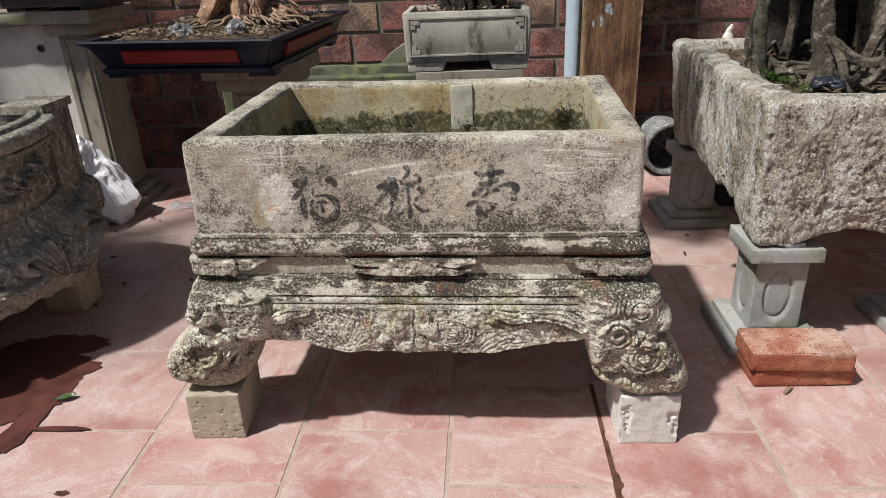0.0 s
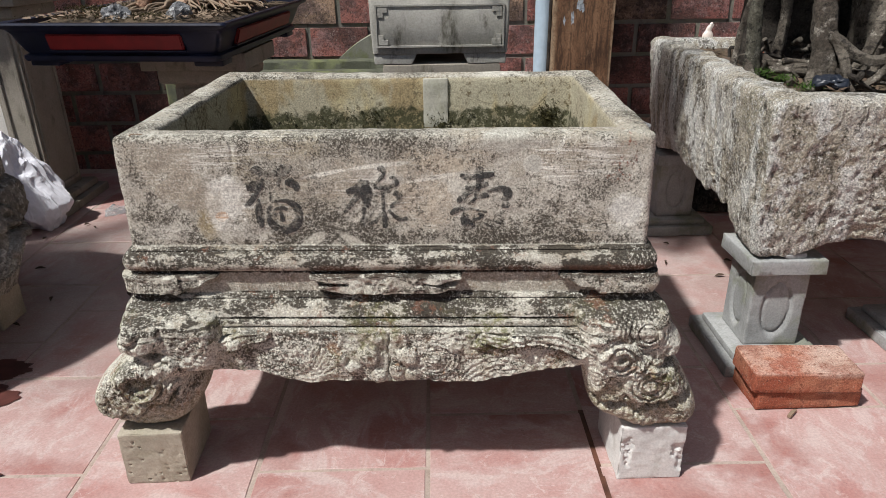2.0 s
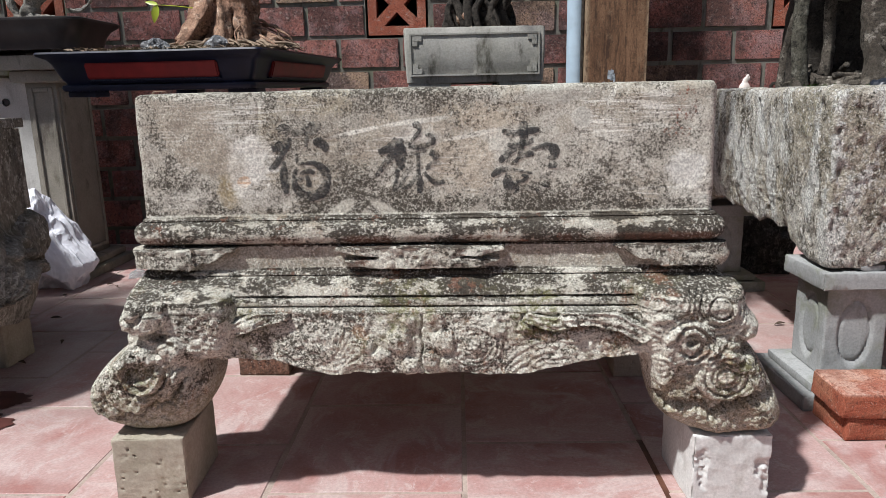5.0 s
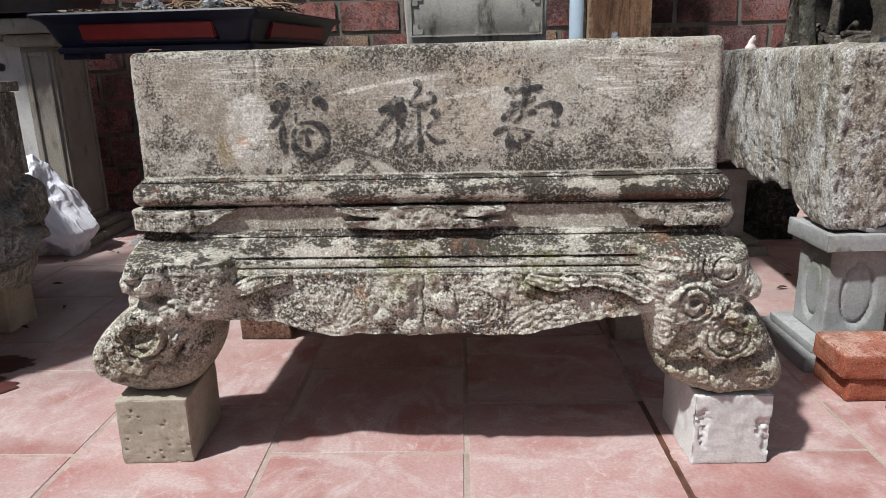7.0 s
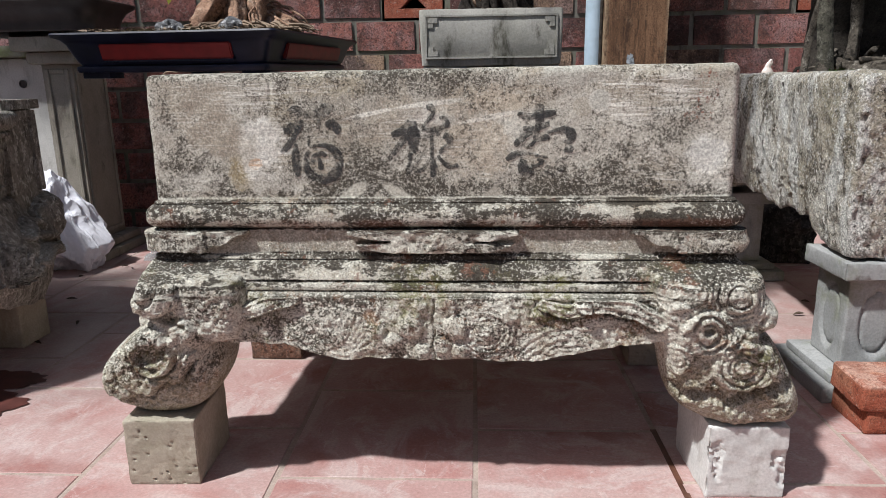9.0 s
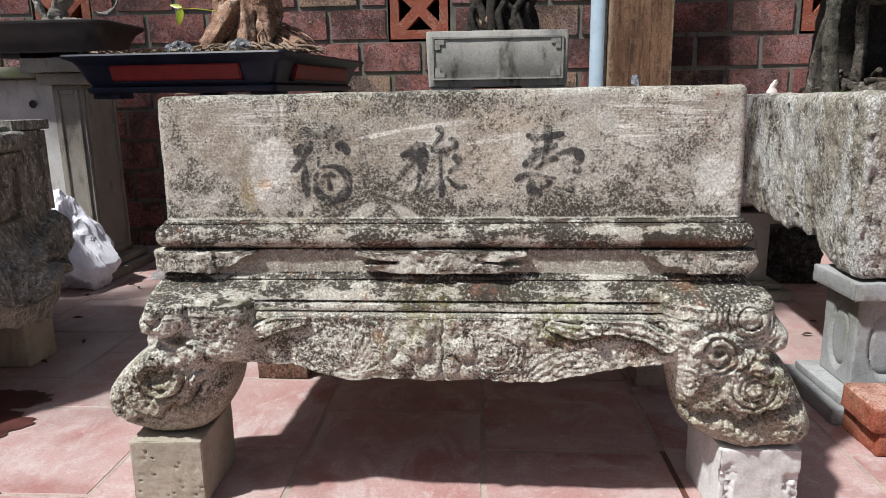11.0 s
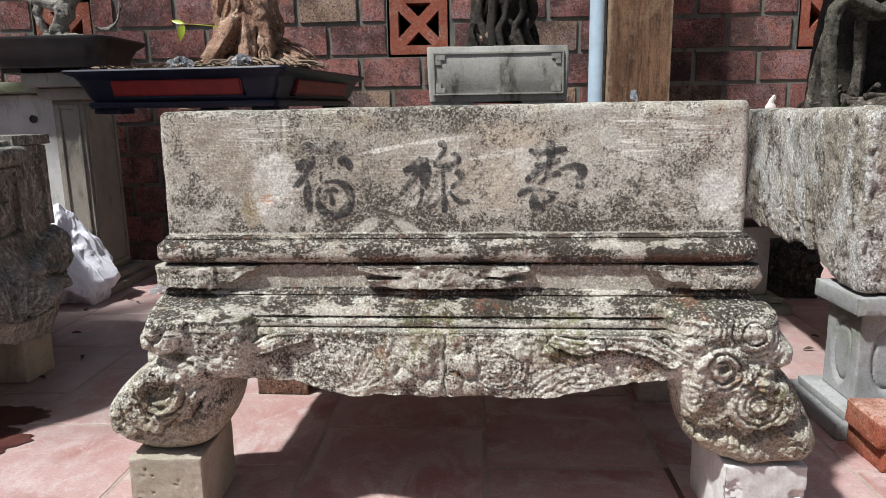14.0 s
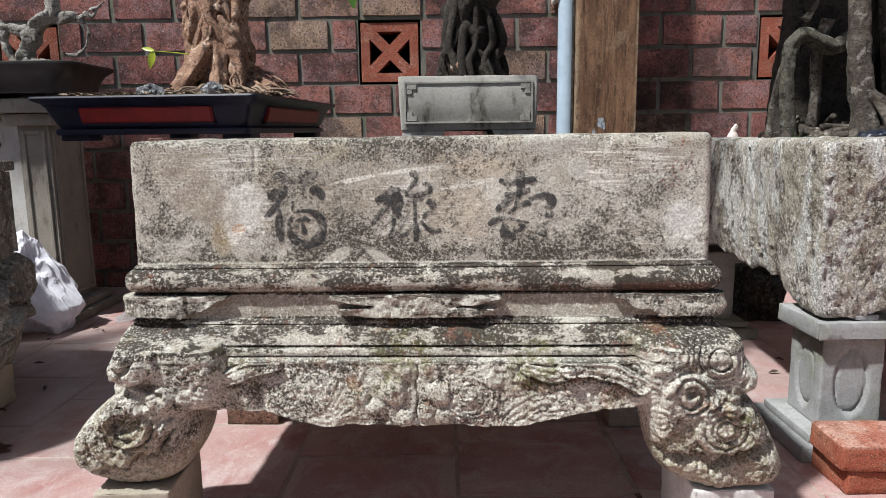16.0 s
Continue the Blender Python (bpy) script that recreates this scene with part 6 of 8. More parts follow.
mesh_ob("trough_body", v, f, M_TROUGH, trough)
v, f = ground_patch(0.375, 0.405, 0.565, 0.008, 14, 91, 60, 0.012)
tagged(mesh_ob("soil", v, f, M_SOIL, at=TROUGH), "dark brown soil and roots filling the stone trough", "soil", kind="stuff")
litter("leaf_litter", (1.10, 0.725, 0), 0.33, 0.33, 0.583, 900, 0.010, M_DRYLEAF, 7, "dry brown leaf litter on the trough's soil", "litter")
moss_tufts("green_moss", [(0.765, 0.60, 0.588, 0.03, 0.03, 0.010), (0.79, 0.45, 0.585, 0.03, 0.03, 0.008), (0.77, 0.52, 0.588, 0.03, 0.03, 0.008)], 130, 0.004, M_GREENMOSS, 9, "small bright green moss at the tree's foot", None)


def banyan():
    """Several stems and prop roots grown together."""
    t = empty("bonsai_tree", pose(0, 0, 0), "grey multi-stemmed banyan bonsai with prop roots in the trough", "tree")
    stems = []
    stems += [("trunk", [(0.748, 0.62, 0.57), (0.742, 0.62, 0.66), (0.736, 0.62, 0.74), (0.744, 0.625, 0.79), (0.772, 0.63, 0.815), (0.810, 0.635, 0.80), (0.85, 0.645, 0.79), (0.93, 0.70, 0.83)], (0.028, 0.021, 0.020, 0.021, 0.024, 0.026, 0.024, 0.03)),
              ("trunk", [(0.838, 0.49, 0.57), (0.838, 0.495, 0.63), (0.830, 0.50, 0.69), (0.823, 0.505, 0.76), (0.818, 0.51, 0.87), (0.80, 0.53, 1.25)], (0.034, 0.026, 0.027, 0.025, 0.024, 0.02)),
              ("prop_root", [(0.82, 0.50, 0.70), (0.850, 0.475, 0.665), (0.885, 0.455, 0.640), (0.915, 0.44, 0.632), (0.935, 0.43, 0.638)], (0.018, 0.017, 0.015, 0.014, 0.012)),
              ("prop_root", [(0.850, 0.475, 0.665), (0.862, 0.455, 0.625), (0.868, 0.44, 0.585), (0.875, 0.43, 0.57)], (0.015, 0.014, 0.013, 0.012))]
    stems += [("prop_root", [(0.935, 0.43, 0.638), (0.93, 0.43, 0.61), (0.90, 0.44, 0.58), (0.89, 0.45, 0.57)], (0.013, 0.013, 0.012, 0.010)),
              ("prop_root", [(0.82, 0.49, 0.60), (0.80, 0.46, 0.585), (0.80, 0.43, 0.572)], (0.018, 0.015, 0.012)),
              ("prop_root", [(0.76, 0.645, 0.62), (0.79, 0.60, 0.60), (0.805, 0.56, 0.585), (0.80, 0.53, 0.572)], (0.016, 0.012, 0.012, 0.010)),
              ("prop_root", [(0.76, 0.65, 0.62), (0.735, 0.61, 0.60), (0.73, 0.57, 0.575)], (0.016, 0.014, 0.010))]
    stems += [("prop_root", [(0.755, 0.66, 0.78), (0.742, 0.68, 0.70), (0.737, 0.69, 0.63), (0.735, 0.69, 0.57)], (0.011, 0.010, 0.010, 0.013)),
              ("prop_root", [(0.80, 0.685, 0.855), (0.82, 0.68, 0.885), (0.823, 0.675, 0.91)], (0.012, 0.008, 0.004)),
              ("prop_root", [(0.83, 0.52, 0.60), (0.80, 0.57, 0.598), (0.785, 0.62, 0.588), (0.77, 0.68, 0.572)], (0.020, 0.017, 0.015, 0.012)),
              ("prop_root", [(0.86, 0.70, 0.86), (0.85, 0.72, 0.78), (0.86, 0.73, 0.68), (0.85, 0.73, 0.57)], (0.018, 0.016, 0.016, 0.02))]
    stems += [("prop_root", [(1.00, 0.58, 0.76), (0.98, 0.55, 0.70), (0.95, 0.53, 0.63), (0.92, 0.52, 0.572)], (0.024, 0.02, 0.018, 0.016)),
              ("prop_root", [(1.03, 0.58, 0.70), (1.05, 0.52, 0.66), (1.06, 0.50, 0.60), (1.06, 0.49, 0.57)], (0.022, 0.018, 0.016, 0.014)),
              ("trunk", [(1.06, 0.66, 0.57), (1.04, 0.66, 0.68), (1.02, 0.67, 0.80), (1.0, 0.68, 0.95), (0.99, 0.7, 1.25)], (0.085, 0.062, 0.055, 0.05, 0.045)),
              # rear trunks, added; their near-black bark stands in for deep shade behind the stems
              ("backdrop_trunk", [(0.94, 0.86, 0.56), (0.93, 0.86, 0.72), (0.95, 0.85, 0.90), (0.95, 0.84, 1.1), (0.95, 0.82, 1.3)], (0.13, 0.115, 0.12, 0.12, 0.1))]
    stems += [("backdrop_trunk", [(1.12, 0.88, 0.56), (1.10, 0.88, 0.75), (1.08, 0.87, 0.95), (1.05, 0.85, 1.3)], (0.14, 0.12, 0.12, 0.1)),
              ("backdrop_trunk", [(1.30, 0.80, 0.56), (1.28, 0.82, 0.75), (1.22, 0.83, 0.95), (1.15, 0.84, 1.3)], (0.12, 0.10, 0.10, 0.1))]
    for k, (name, pts, r) in enumerate(stems):
        slim = 1.0 if name == "backdrop_trunk" else 0.74 if name == "prop_root" else (0.66, 0.88)[min(k, 1)]
        v, f = tube(pts, [q * slim for q in r], 28 if name == "trunk" else 18, 0.0022, 55, k, 9, 0.10)
        dark = name == "backdrop_trunk"
        mesh_ob("trunk" if dark else name, v, f, M_BARKDARK if dark else M_BARKMOSS if k == 0 else M_BARKGREY, t)
    rng = np.random.default_rng(12)
    for k in range(34):
        x, y = rng.uniform(0.80, 1.0), rng.uniform(0.46, 0.78)
        pts = [(x, y, rng.uniform(0.60, 0.65))]
        for q in range(4):
            x, y = max(x + rng.normal(0, 0.028), 0.765), max(y + rng.normal(0, 0.028), 0.42)
            pts.append((x, y, 0.60 - 0.008 * q + rng.uniform(0, 0.02) * (q < 3)))
        r0 = rng.uniform(0.003, 0.008)
        v, f = tube(pts, (r0, r0, r0 * 0.9, r0 * 0.8, r0 * 0.5), 8, 0.0015, 60, k, 5)
        mesh_ob("fine_root", v, f, M_BARKGREY if k % 3 else M_BARKDARK, t)
    # leaves above the view, added to shade the stems; the smaller lobe is placed up-sun
    vs, fs = [], []
    for _ in range(7200):
        q = rng.normal(0, 1, 3)
        q = q / np.linalg.norm(q) * rng.uniform(0.15, 1) ** 0.45
        p = np.array((1.0, 0.72, 1.42)) + q * np.array((0.50, 0.44, 0.20)) if len(fs) % 3 else np.array((0.68, 0.64, 1.43)) + q * np.array((0.27, 0.24, 0.13))
        d, e = rng.normal(0, 1, 3), rng.normal(0, 1, 3)
        d /= np.linalg.norm(d)
        e -= d * (e @ d)
        e /= np.linalg.norm(e)
        L = rng.uniform(0.02, 0.04)
        b = len(vs)
        vs += [p - d * L, p + e * L * 0.45, p + d * L, p - e * L * 0.45]
        fs.append((b, b + 1, b + 2, b + 3))
    mesh_ob("shade_crown", vs, fs, M_DARKLEAF, t, smooth=False)
    return t


banyan()
# crumpled black film and a small orange shard on the soil
v, f = blob((0, 0, 0.022), (0.038, 0.022, 0.015), 36, 24, 0.012, 40, 15)
tagged(mesh_ob("plastic_bag", v, f, M_BAG, at=pose(0.825, 0.425, 0.572, 0, 0, -25)), "crumpled blue-black plastic bag on the trough's soil", "bag")
v, f = blob((0, 0, 0.02), (0.010, 0.009, 0.014), 20, 16, 0.003, 40, 25)
tagged(mesh_ob("clay_shard", v, f, M_VENT, at=pose(0.80, 0.70, 0.585)), "small orange clay shard among the roots", "shard")

# white figurine on the trough's far rim
v, f = joined([lathe([(0.0165, 0), (0.0185, 0.002), (0.0178, 0.008), (0.0168, 0.014), (0.0135, 0.020), (0.0115, 0.0235), (0.0100, 0.026), (0.0100, 0.029), (0.0092, 0.034), (0.0092, 0.040), (0.0082, 0.0445), (0.0060, 0.048), (0.0045, 0.050), (0.002, 0.051)], 20, 2.0, 1.12, 0.72),
               blob((0.002, 0.001, 0.052), (0.006, 0.006, 0.008), 14, 10, 0.0, 20, 1), blob((0.008, 0.0, 0.042), (0.004, 0.005, 0.012), 14, 10, 0.0, 20, 1)])
v = v * (0.86, 0.9, 0.72)
v[:, 0] += 0.35 * np.maximum(v[:, 2] - 0.020, 0)
tagged(mesh_ob("figurine", v, f, M_PORCELAIN, at=pose(0.865, 1.205, 0.5925, 0, 0, 10)), "small glazed white porcelain figurine on the trough's rim", "figurine")


# ---- cement pedestals ----
def pedestal(m, cap=0.158, height=0.258, base=0.225, seed=1):
    p = empty("pedestal", m, "grey cement pedestal with oval recesses, slightly mossy", "pedestal", "pedestals under the trough")
    v, f = rough_box((-base / 2, -base / 2, 0), (base / 2, base / 2, 0.030), 0.008, 0.0025, 0.0010, 30, seed, 0.004)
    mesh_ob("base", v, f, M_PEDESTAL, p)
    v, f = rough_box((-base / 2 + 0.02, -base / 2 + 0.02, 0.030), (base / 2 - 0.02, base / 2 - 0.02, 0.048), 0.02, 0.005, 0.0008, 30, seed + 1)
    mesh_ob("step", v, f, M_PEDESTAL, p)
    w = cap * 0.74

    def oval(q, n):
        for ax in (0, 1):
            o = 1 - ax
            e = np.hypot(q[:, o] / 0.030, (q[:, 2] - 0.135) / 0.062)
            ring = np.exp(-((e - 1) / 0.10) ** 2) * (np.abs(n[:, ax]) > 0.8)
            dip = (e < 1) * (np.abs(n[:, ax]) > 0.8) * 0.003
            q[:, ax] -= np.sign(n[:, ax]) * (ring * 0.005 + dip)
        return q
    v, f = rough_box((-w / 2, -w / 2, 0.048), (w / 2, w / 2, height - 0.034), 0.0035, 0.003, 0.0006, 30, seed + 2, 0.002, 0.0, oval)
    mesh_ob("shaft", v, f, M_PEDESTAL, p)
    v, f = rough_box((-cap / 2, -cap / 2, height - 0.034), (cap / 2, cap / 2, height), 0.007, 0.0025, 0.0012, 30, seed + 3, 0.005)
    mesh_ob("cap", v, f, M_PEDESTAL, p)
    return p


ped = pedestal(pose(0.747, 0.372, 0, 0, 0, 0))
copy_thing(ped, pose(1.150, 0.40, 0, 0, 0, 1.5))
copy_thing(ped, pose(0.790, 1.155, 0, 0, 0, 2))
copy_thing(ped, pose(1.42, 1.10, 0, 0, 0, 0))
v, f = rough_box((0, 0, 0), (0.05, 0.03, 0.010), 0.01, 0.003, 0.002, 40, 3)
tagged(mesh_ob("cement_chip", v, f, M_PEDESTAL, at=pose(0.735, 0.297, 0.2585, 0, 0, 12)), "broken cement chip wedged under the trough", "chip")

# ---- two loose bricks ----
for k, (m, label) in enumerate(((pose(0.651, 0.146, 0, 0, 0, 1.5), "orange clay brick lying flat on the tiles"), (pose(0.637, 0.142, 0.0435, 1.0, 0.5, -1.0), "worn orange clay brick laid on another brick"))):
    v, f = rough_box((0, 0, 0), (0.212, 0.106, 0.043 if k == 0 else 0.046), 0.006, 0.0035, 0.0010, 34, 11 + k, 0.005)
    tagged(mesh_ob("loose_brick", v, f, M_LOOSE, at=m), label, "brick", "loose stacked bricks")
v, f = tube([(0.705, 0.118, 0.005), (0.715, 0.128, 0.006), (0.727, 0.138, 0.005)], (0.004, 0.0045, 0.003), 7, 0.0008, 90, 2)
tagged(mesh_ob("twig", v, f, M_TWIG), "short dry twig on the floor by the bricks", "twig")

# ---- things under and behind the trough ----
v, f = blob((0, 0, 0.085), (0.105, 0.08, 0.105), 70, 50, 0.034, 18, 33)
v[:, 2] = np.maximum(v[:, 2], 0.0)
tagged(mesh_ob("ornamental_rock", v, f, M_ROCK, at=pose(0.99, 1.32, 0)), "craggy black ornamental rock on the floor", "rock")
jar = [(0.001, 0.30), (0.085, 0.30), (0.105, 0.26), (0.125, 0.16), (0.128, 0.06), (0.128, 0.015), (0.122, 0.0), (0.112, 0.0), (0.106, 0.012), (0.105, 0.06), (0.10, 0.2), (0.001, 0.22)]
v, f = lathe(jar, 44)
v = 0.86 * np.column_stack([v[:, 0], v[:, 2], v[:, 1] + 0.129])
tagged(mesh_ob("pot", v, [q[::-1] for q in f], M_GREYSTONE, at=pose(0.835, 1.61, 0, 0, 0, 8)), "round dark grey pot lying on its side", "pot")

# ---- black glazed tray with a ficus ----
TRAY = pose(-0.672, 0.985, 0.622, 0.8, 0.2, -5.5)
tray = empty("bonsai_tray", TRAY, "black glazed rectangular bonsai tray with red panels", "pot")
HXT, HYT = 0.272, 0.345
tp = [(HXT - 0.055, HYT - 0.055, 0.0), (HXT - 0.036, HYT - 0.036, 0.0), (HXT - 0.033, HYT - 0.033, 0.006), (HXT - 0.034, HYT - 0.034, 0.013), (HXT - 0.042, HYT - 0.042, 0.017), (HXT - 0.036, HYT - 0.036, 0.026),
      (HXT - 0.028, HYT - 0.028, 0.045), (HXT - 0.022, HYT - 0.022, 0.062), (HXT - 0.014, HYT - 0.014, 0.072), (HXT, HYT, 0.079), (HXT + 0.002, HYT + 0.002, 0.084), (HXT, HYT, 0.088), (HXT - 0.012, HYT - 0.012, 0.0885),
      (HXT - 0.018, HYT - 0.018, 0.086), (HXT - 0.022, HYT - 0.022, 0.07), (HXT - 0.03, HYT - 0.03, 0.05)]
v, f = rloft(tp, 0.013, (30, 34))
mesh_ob("tray_body", v, f, M_TRAY, tray)
# red panels between the corners, with a thin bead round each
for a, (hx, off) in ((0, (0.160, HYT)), (90, (0.215, HXT))):
    for q in (0, 180):
        rot = Matrix.Rotation(radians(a + q), 4, "Z")
        bm = bmesh.new()
        quad_box(bm, (-hx, -(off - 0.0255), 0.0265), (hx, -(off - 0.045), 0.0625))
        for vv in bm.verts:
            vv.co.y -= 0.011 * (vv.co.z - 0.0265) / 0.036
        bmesh.ops.bevel(bm, geom=bm.edges[:], offset=0.003, segments=2, affect="EDGES")
        o = part("red_panel", bm, M_TRAYRED, tray, "deep red glazed panel")
        o.matrix_basis = rot
        bm = bmesh.new()
        quad_box(bm, (-hx - 0.003, -(off - 0.0243), 0.0232), (hx + 0.003, -(off - 0.044), 0.0262))
        o = part("bead", bm, M_TRAY, tray, "thin glazed bead")
        o.matrix_basis = rot
for sx in (-1, 1):
    for sy in (-1, 1):
        v, f = rough_box((sx * 0.20 - 0.035, sy * 0.26 - 0.03, -0.014), (sx * 0.20 + 0.035, sy * 0.26 + 0.03, 0.001), 0.012, 0.003, 0)
        mesh_ob("foot", v, f, M_TRAY, tray)
v, f = ground_patch(HXT - 0.02, HYT - 0.02, 0.077, 0.006, 16, 95, 46, 0.030)
tagged(mesh_ob("soil", v, f, M_SOIL, at=TRAY), "mossy soil heaped in the black tray", "soil", kind="stuff")
litter("leaf_litter", (0, 0, 0), 0.22, 0.30, 0.094, 2200, 0.008, M_TWIG, 17, "straw-coloured litter on the tray's soil", "litter", m=TRAY)
moss_tufts("moss", [(0.0, -0.2, 0.094, 0.2, 0.1, 0.006), (0.1, -0.05, 0.104, 0.15, 0.1, 0.006), (-0.1, -0.08, 0.102, 0.15, 0.1, 0.006)], 900, 0.0035, M_MOSS, 19, "olive moss on the tray's soil", TRAY)


def ficus():
    """A gnarled trunk of limbs grown into one another, with a hollow, on clawed roots."""
    t = empty("bonsai_tree", pose(-0.615, 0.95, 0.715), "red-brown gnarled ficus bonsai with a twisted trunk and clawed roots", "tree")
    limbs = (([(-0.06, -0.01, 0.0), (-0.045, 0.0, 0.06), (-0.058, 0.01, 0.13), (-0.072, 0.01, 0.20), (-0.05, 0.02, 0.27), (-0.06, 0.02, 0.42)], (0.026, 0.034, 0.030, 0.036, 0.042, 0.04)),
             ([(0.03, 0.01, 0.0), (0.035, 0.0, 0.06), (0.02, -0.01, 0.12), (-0.012, -0.02, 0.18), (-0.025, -0.02, 0.25), (0.0, 0.0, 0.42)], (0.045, 0.040, 0.036, 0.040, 0.046, 0.05)),
             ([(0.05, 0.03, 0.0), (0.055, 0.02, 0.07), (0.062, 0.0, 0.13), (0.040, -0.01, 0.19), (0.045, -0.005, 0.26), (0.05, 0.0, 0.42)], (0.040, 0.034, 0.032, 0.036, 0.040, 0.04)),
             ([(0.0, 0.04, 0.0), (0.0, 0.04, 0.1), (-0.005, 0.04, 0.2), (0.0, 0.04, 0.42)], (0.06, 0.055, 0.06, 0.06)))
    for k, (pts, r) in enumerate(limbs):
        v, f = tube(pts, [q * 0.80 for q in r], 56, 0.006, 34, 5 + k, 18, 0.24)
        mesh_ob("trunk", v, f, M_BARK, t)
    claws = (([(-0.005, -0.035, 0.155), (-0.018, -0.055, 0.115), (-0.040, -0.075, 0.075), (-0.062, -0.095, 0.040), (-0.085, -0.12, 0.010)], (0.020, 0.027, 0.024, 0.019, 0.010)),
             ([(0.008, -0.04, 0.15), (0.014, -0.06, 0.10), (0.016, -0.075, 0.055), (0.022, -0.095, 0.012)], (0.018, 0.021, 0.019, 0.014)),
             ([(-0.055, -0.01, 0.16), (-0.062, -0.035, 0.10), (-0.078, -0.05, 0.055), (-0.090, -0.07, 0.015)], (0.018, 0.016, 0.018, 0.022)),
             ([(0.02, -0.035, 0.20), (0.045, -0.045, 0.155), (0.055, -0.045, 0.115), (0.060, -0.055, 0.06), (0.065, -0.07, 0.02)], (0.018, 0.022, 0.020, 0.019, 0.014)),
             ([(-0.04, -0.03, 0.27), (-0.035, -0.045, 0.22), (-0.05, -0.045, 0.175), (-0.065, -0.03, 0.15)], (0.016, 0.020, 0.016, 0.014)))
    for k, (pts, r) in enumerate(claws):
        v, f = tube(pts, r, 26, 0.004, 46, 25 + k, 12, 0.18)
        mesh_ob("root", v, f, M_BARK, t)
    # strands that wind down the trunk and grip one another
    rng = np.random.default_rng(44)
    for k in range(22):
        a, turn, r0 = rng.uniform(-3.0, 0.1), rng.uniform(-1.1, 1.1), rng.uniform(0.006, 0.014)
        pts = []
        for q in np.linspace(0, 1, 8):
            b = a + turn * q + 0.25 * math.sin(q * 9 + k)
            rr = 0.052 + 0.020 * q ** 2 + rng.uniform(-0.006, 0.008)
            pts.append((rr * 1.15 * math.cos(b) - 0.008, rr * 0.85 * math.sin(b), 0.36 * (1 - q) + 0.004))
        v, f = tube(pts, [r0 * w for w in (0.9, 1.0, 1.25, 0.95, 1.2, 1.05, 1.0, 0.7)], 14, 0.0028, 60, 140 + k, 6, 0.10)
        mesh_ob("root", v, f, M_BARK, t)
    for x, y, z, q in ((0.052, -0.048, 0.10, 0.013), (-0.006, -0.068, 0.125, 0.010), (0.02, -0.05, 0.225, 0.012), (-0.075, -0.02, 0.235, 0.013)):
        v, f = blob((x, y, z), (q, q, q), 22, 16, 0.004, 60, 7)
        mesh_ob("knot", v, f, M_BARK, t)
    # a tangle of thin roots spreads on the soil to one side
    v, f = blob((0.105, -0.02, 0.012), (0.045, 0.05, 0.030), 44, 30, 0.010, 50, 17)
    mesh_ob("root_clump", v, f, M_BARK, t)
    rng = np.random.default_rng(3)
    for k in range(96):
        wide = k < 30
        a = rng.normal(0.0, 0.9) if wide else rng.uniform(-2.9, -0.2)
        L = rng.uniform(0.09, 0.15) if wide else rng.uniform(0.10, 0.21)
        d = np.array((math.cos(a), math.sin(a) * 0.8))
        z0 = rng.uniform(0.03, 0.085) if wide else 0.02
        pts = [(d[0] * 0.03 + 0.02, d[1] * 0.03, z0)] + [(0.02 + d[0] * (0.03 + L * q) + rng.normal(0, 0.010), d[1] * (0.03 + L * q) + rng.normal(0, 0.010), max(z0 * (1 - q ** 2), 0.0) + rng.uniform(0.0, 0.010)) for q in (0.25, 0.5, 0.75, 1)]
        r0 = rng.uniform(0.002, 0.0055)
        v, f = tube(pts, (r0, r0, r0 * 0.9, r0 * 0.7, r0 * 0.4), 8, 0.001, 60, k, 5)
        mesh_ob("root", v, f, M_BARK if wide and k % 3 else M_TWIG, t)
    return t


ficus()


def leaf_spray(name, stem, leaves, mat, label):
    o = empty(name, pose(0, 0, 0), label, "plant")
    v, f = tube(stem, [0.0016] * (len(stem) - 1) + [0.0008], 6)
    mesh_ob("stem", v, f, mat, o)
    for (x, y, z), (dx, dy, dz), L, w in leaves:
        d = Vector((dx, dy, dz)).normalized()
        s = d.cross(Vector((0.2, -1, 0.3))).normalized()
        n = s.cross(d)
        vs, fs = [], []
        for i in range(9):
            t = i / 8
            ww = w * math.sin(math.pi * min(t * 0.96 + 0.04, 1)) ** 0.8 * (1 - 0.45 * t)
            c = Vector((x, y, z)) + d * L * t + n * (-0.10 * L * t * t)
            for q in (-1, 0, 1):
                vs.append(tuple(c + s * ww * q + n * (0.18 * ww * abs(q))))
        fs = grid_faces(3, 9)
        mesh_ob("leaf", vs, fs, mat, o)
    return o


leaf_spray("leaf_sprig", [(-0.64, 0.90, 0.818), (-0.70, 0.87, 0.825), (-0.755, 0.85, 0.828)],
           [((-0.752, 0.85, 0.828), (-0.3, 0, -1), 0.046, 0.012), ((-0.75, 0.85, 0.829), (-1, 0, 0.25), 0.034, 0.007)], M_LIME, "yellow-green leaf sprig on the ficus trunk")

for k, (x, y, z, r, lab) in enumerate(((-0.72, 0.745, 0.703, (0.034, 0.022, 0.026), "dark grey angular stone on the tray's soil"), (-0.575, 0.745, 0.703, (0.030, 0.024, 0.028), "pale grey pointed stone on the tray's soil"))):
    v, f = blob((0, 0, r[2] * 0.4), r, 16, 11, 0.011, 45, 61 + k)
    tagged(mesh_ob("stone", v, f, M_GREYSTONE, smooth=False, at=pose(x, y, z, 0, 0, 30 * k)), lab, "stone", "stones in the tray")

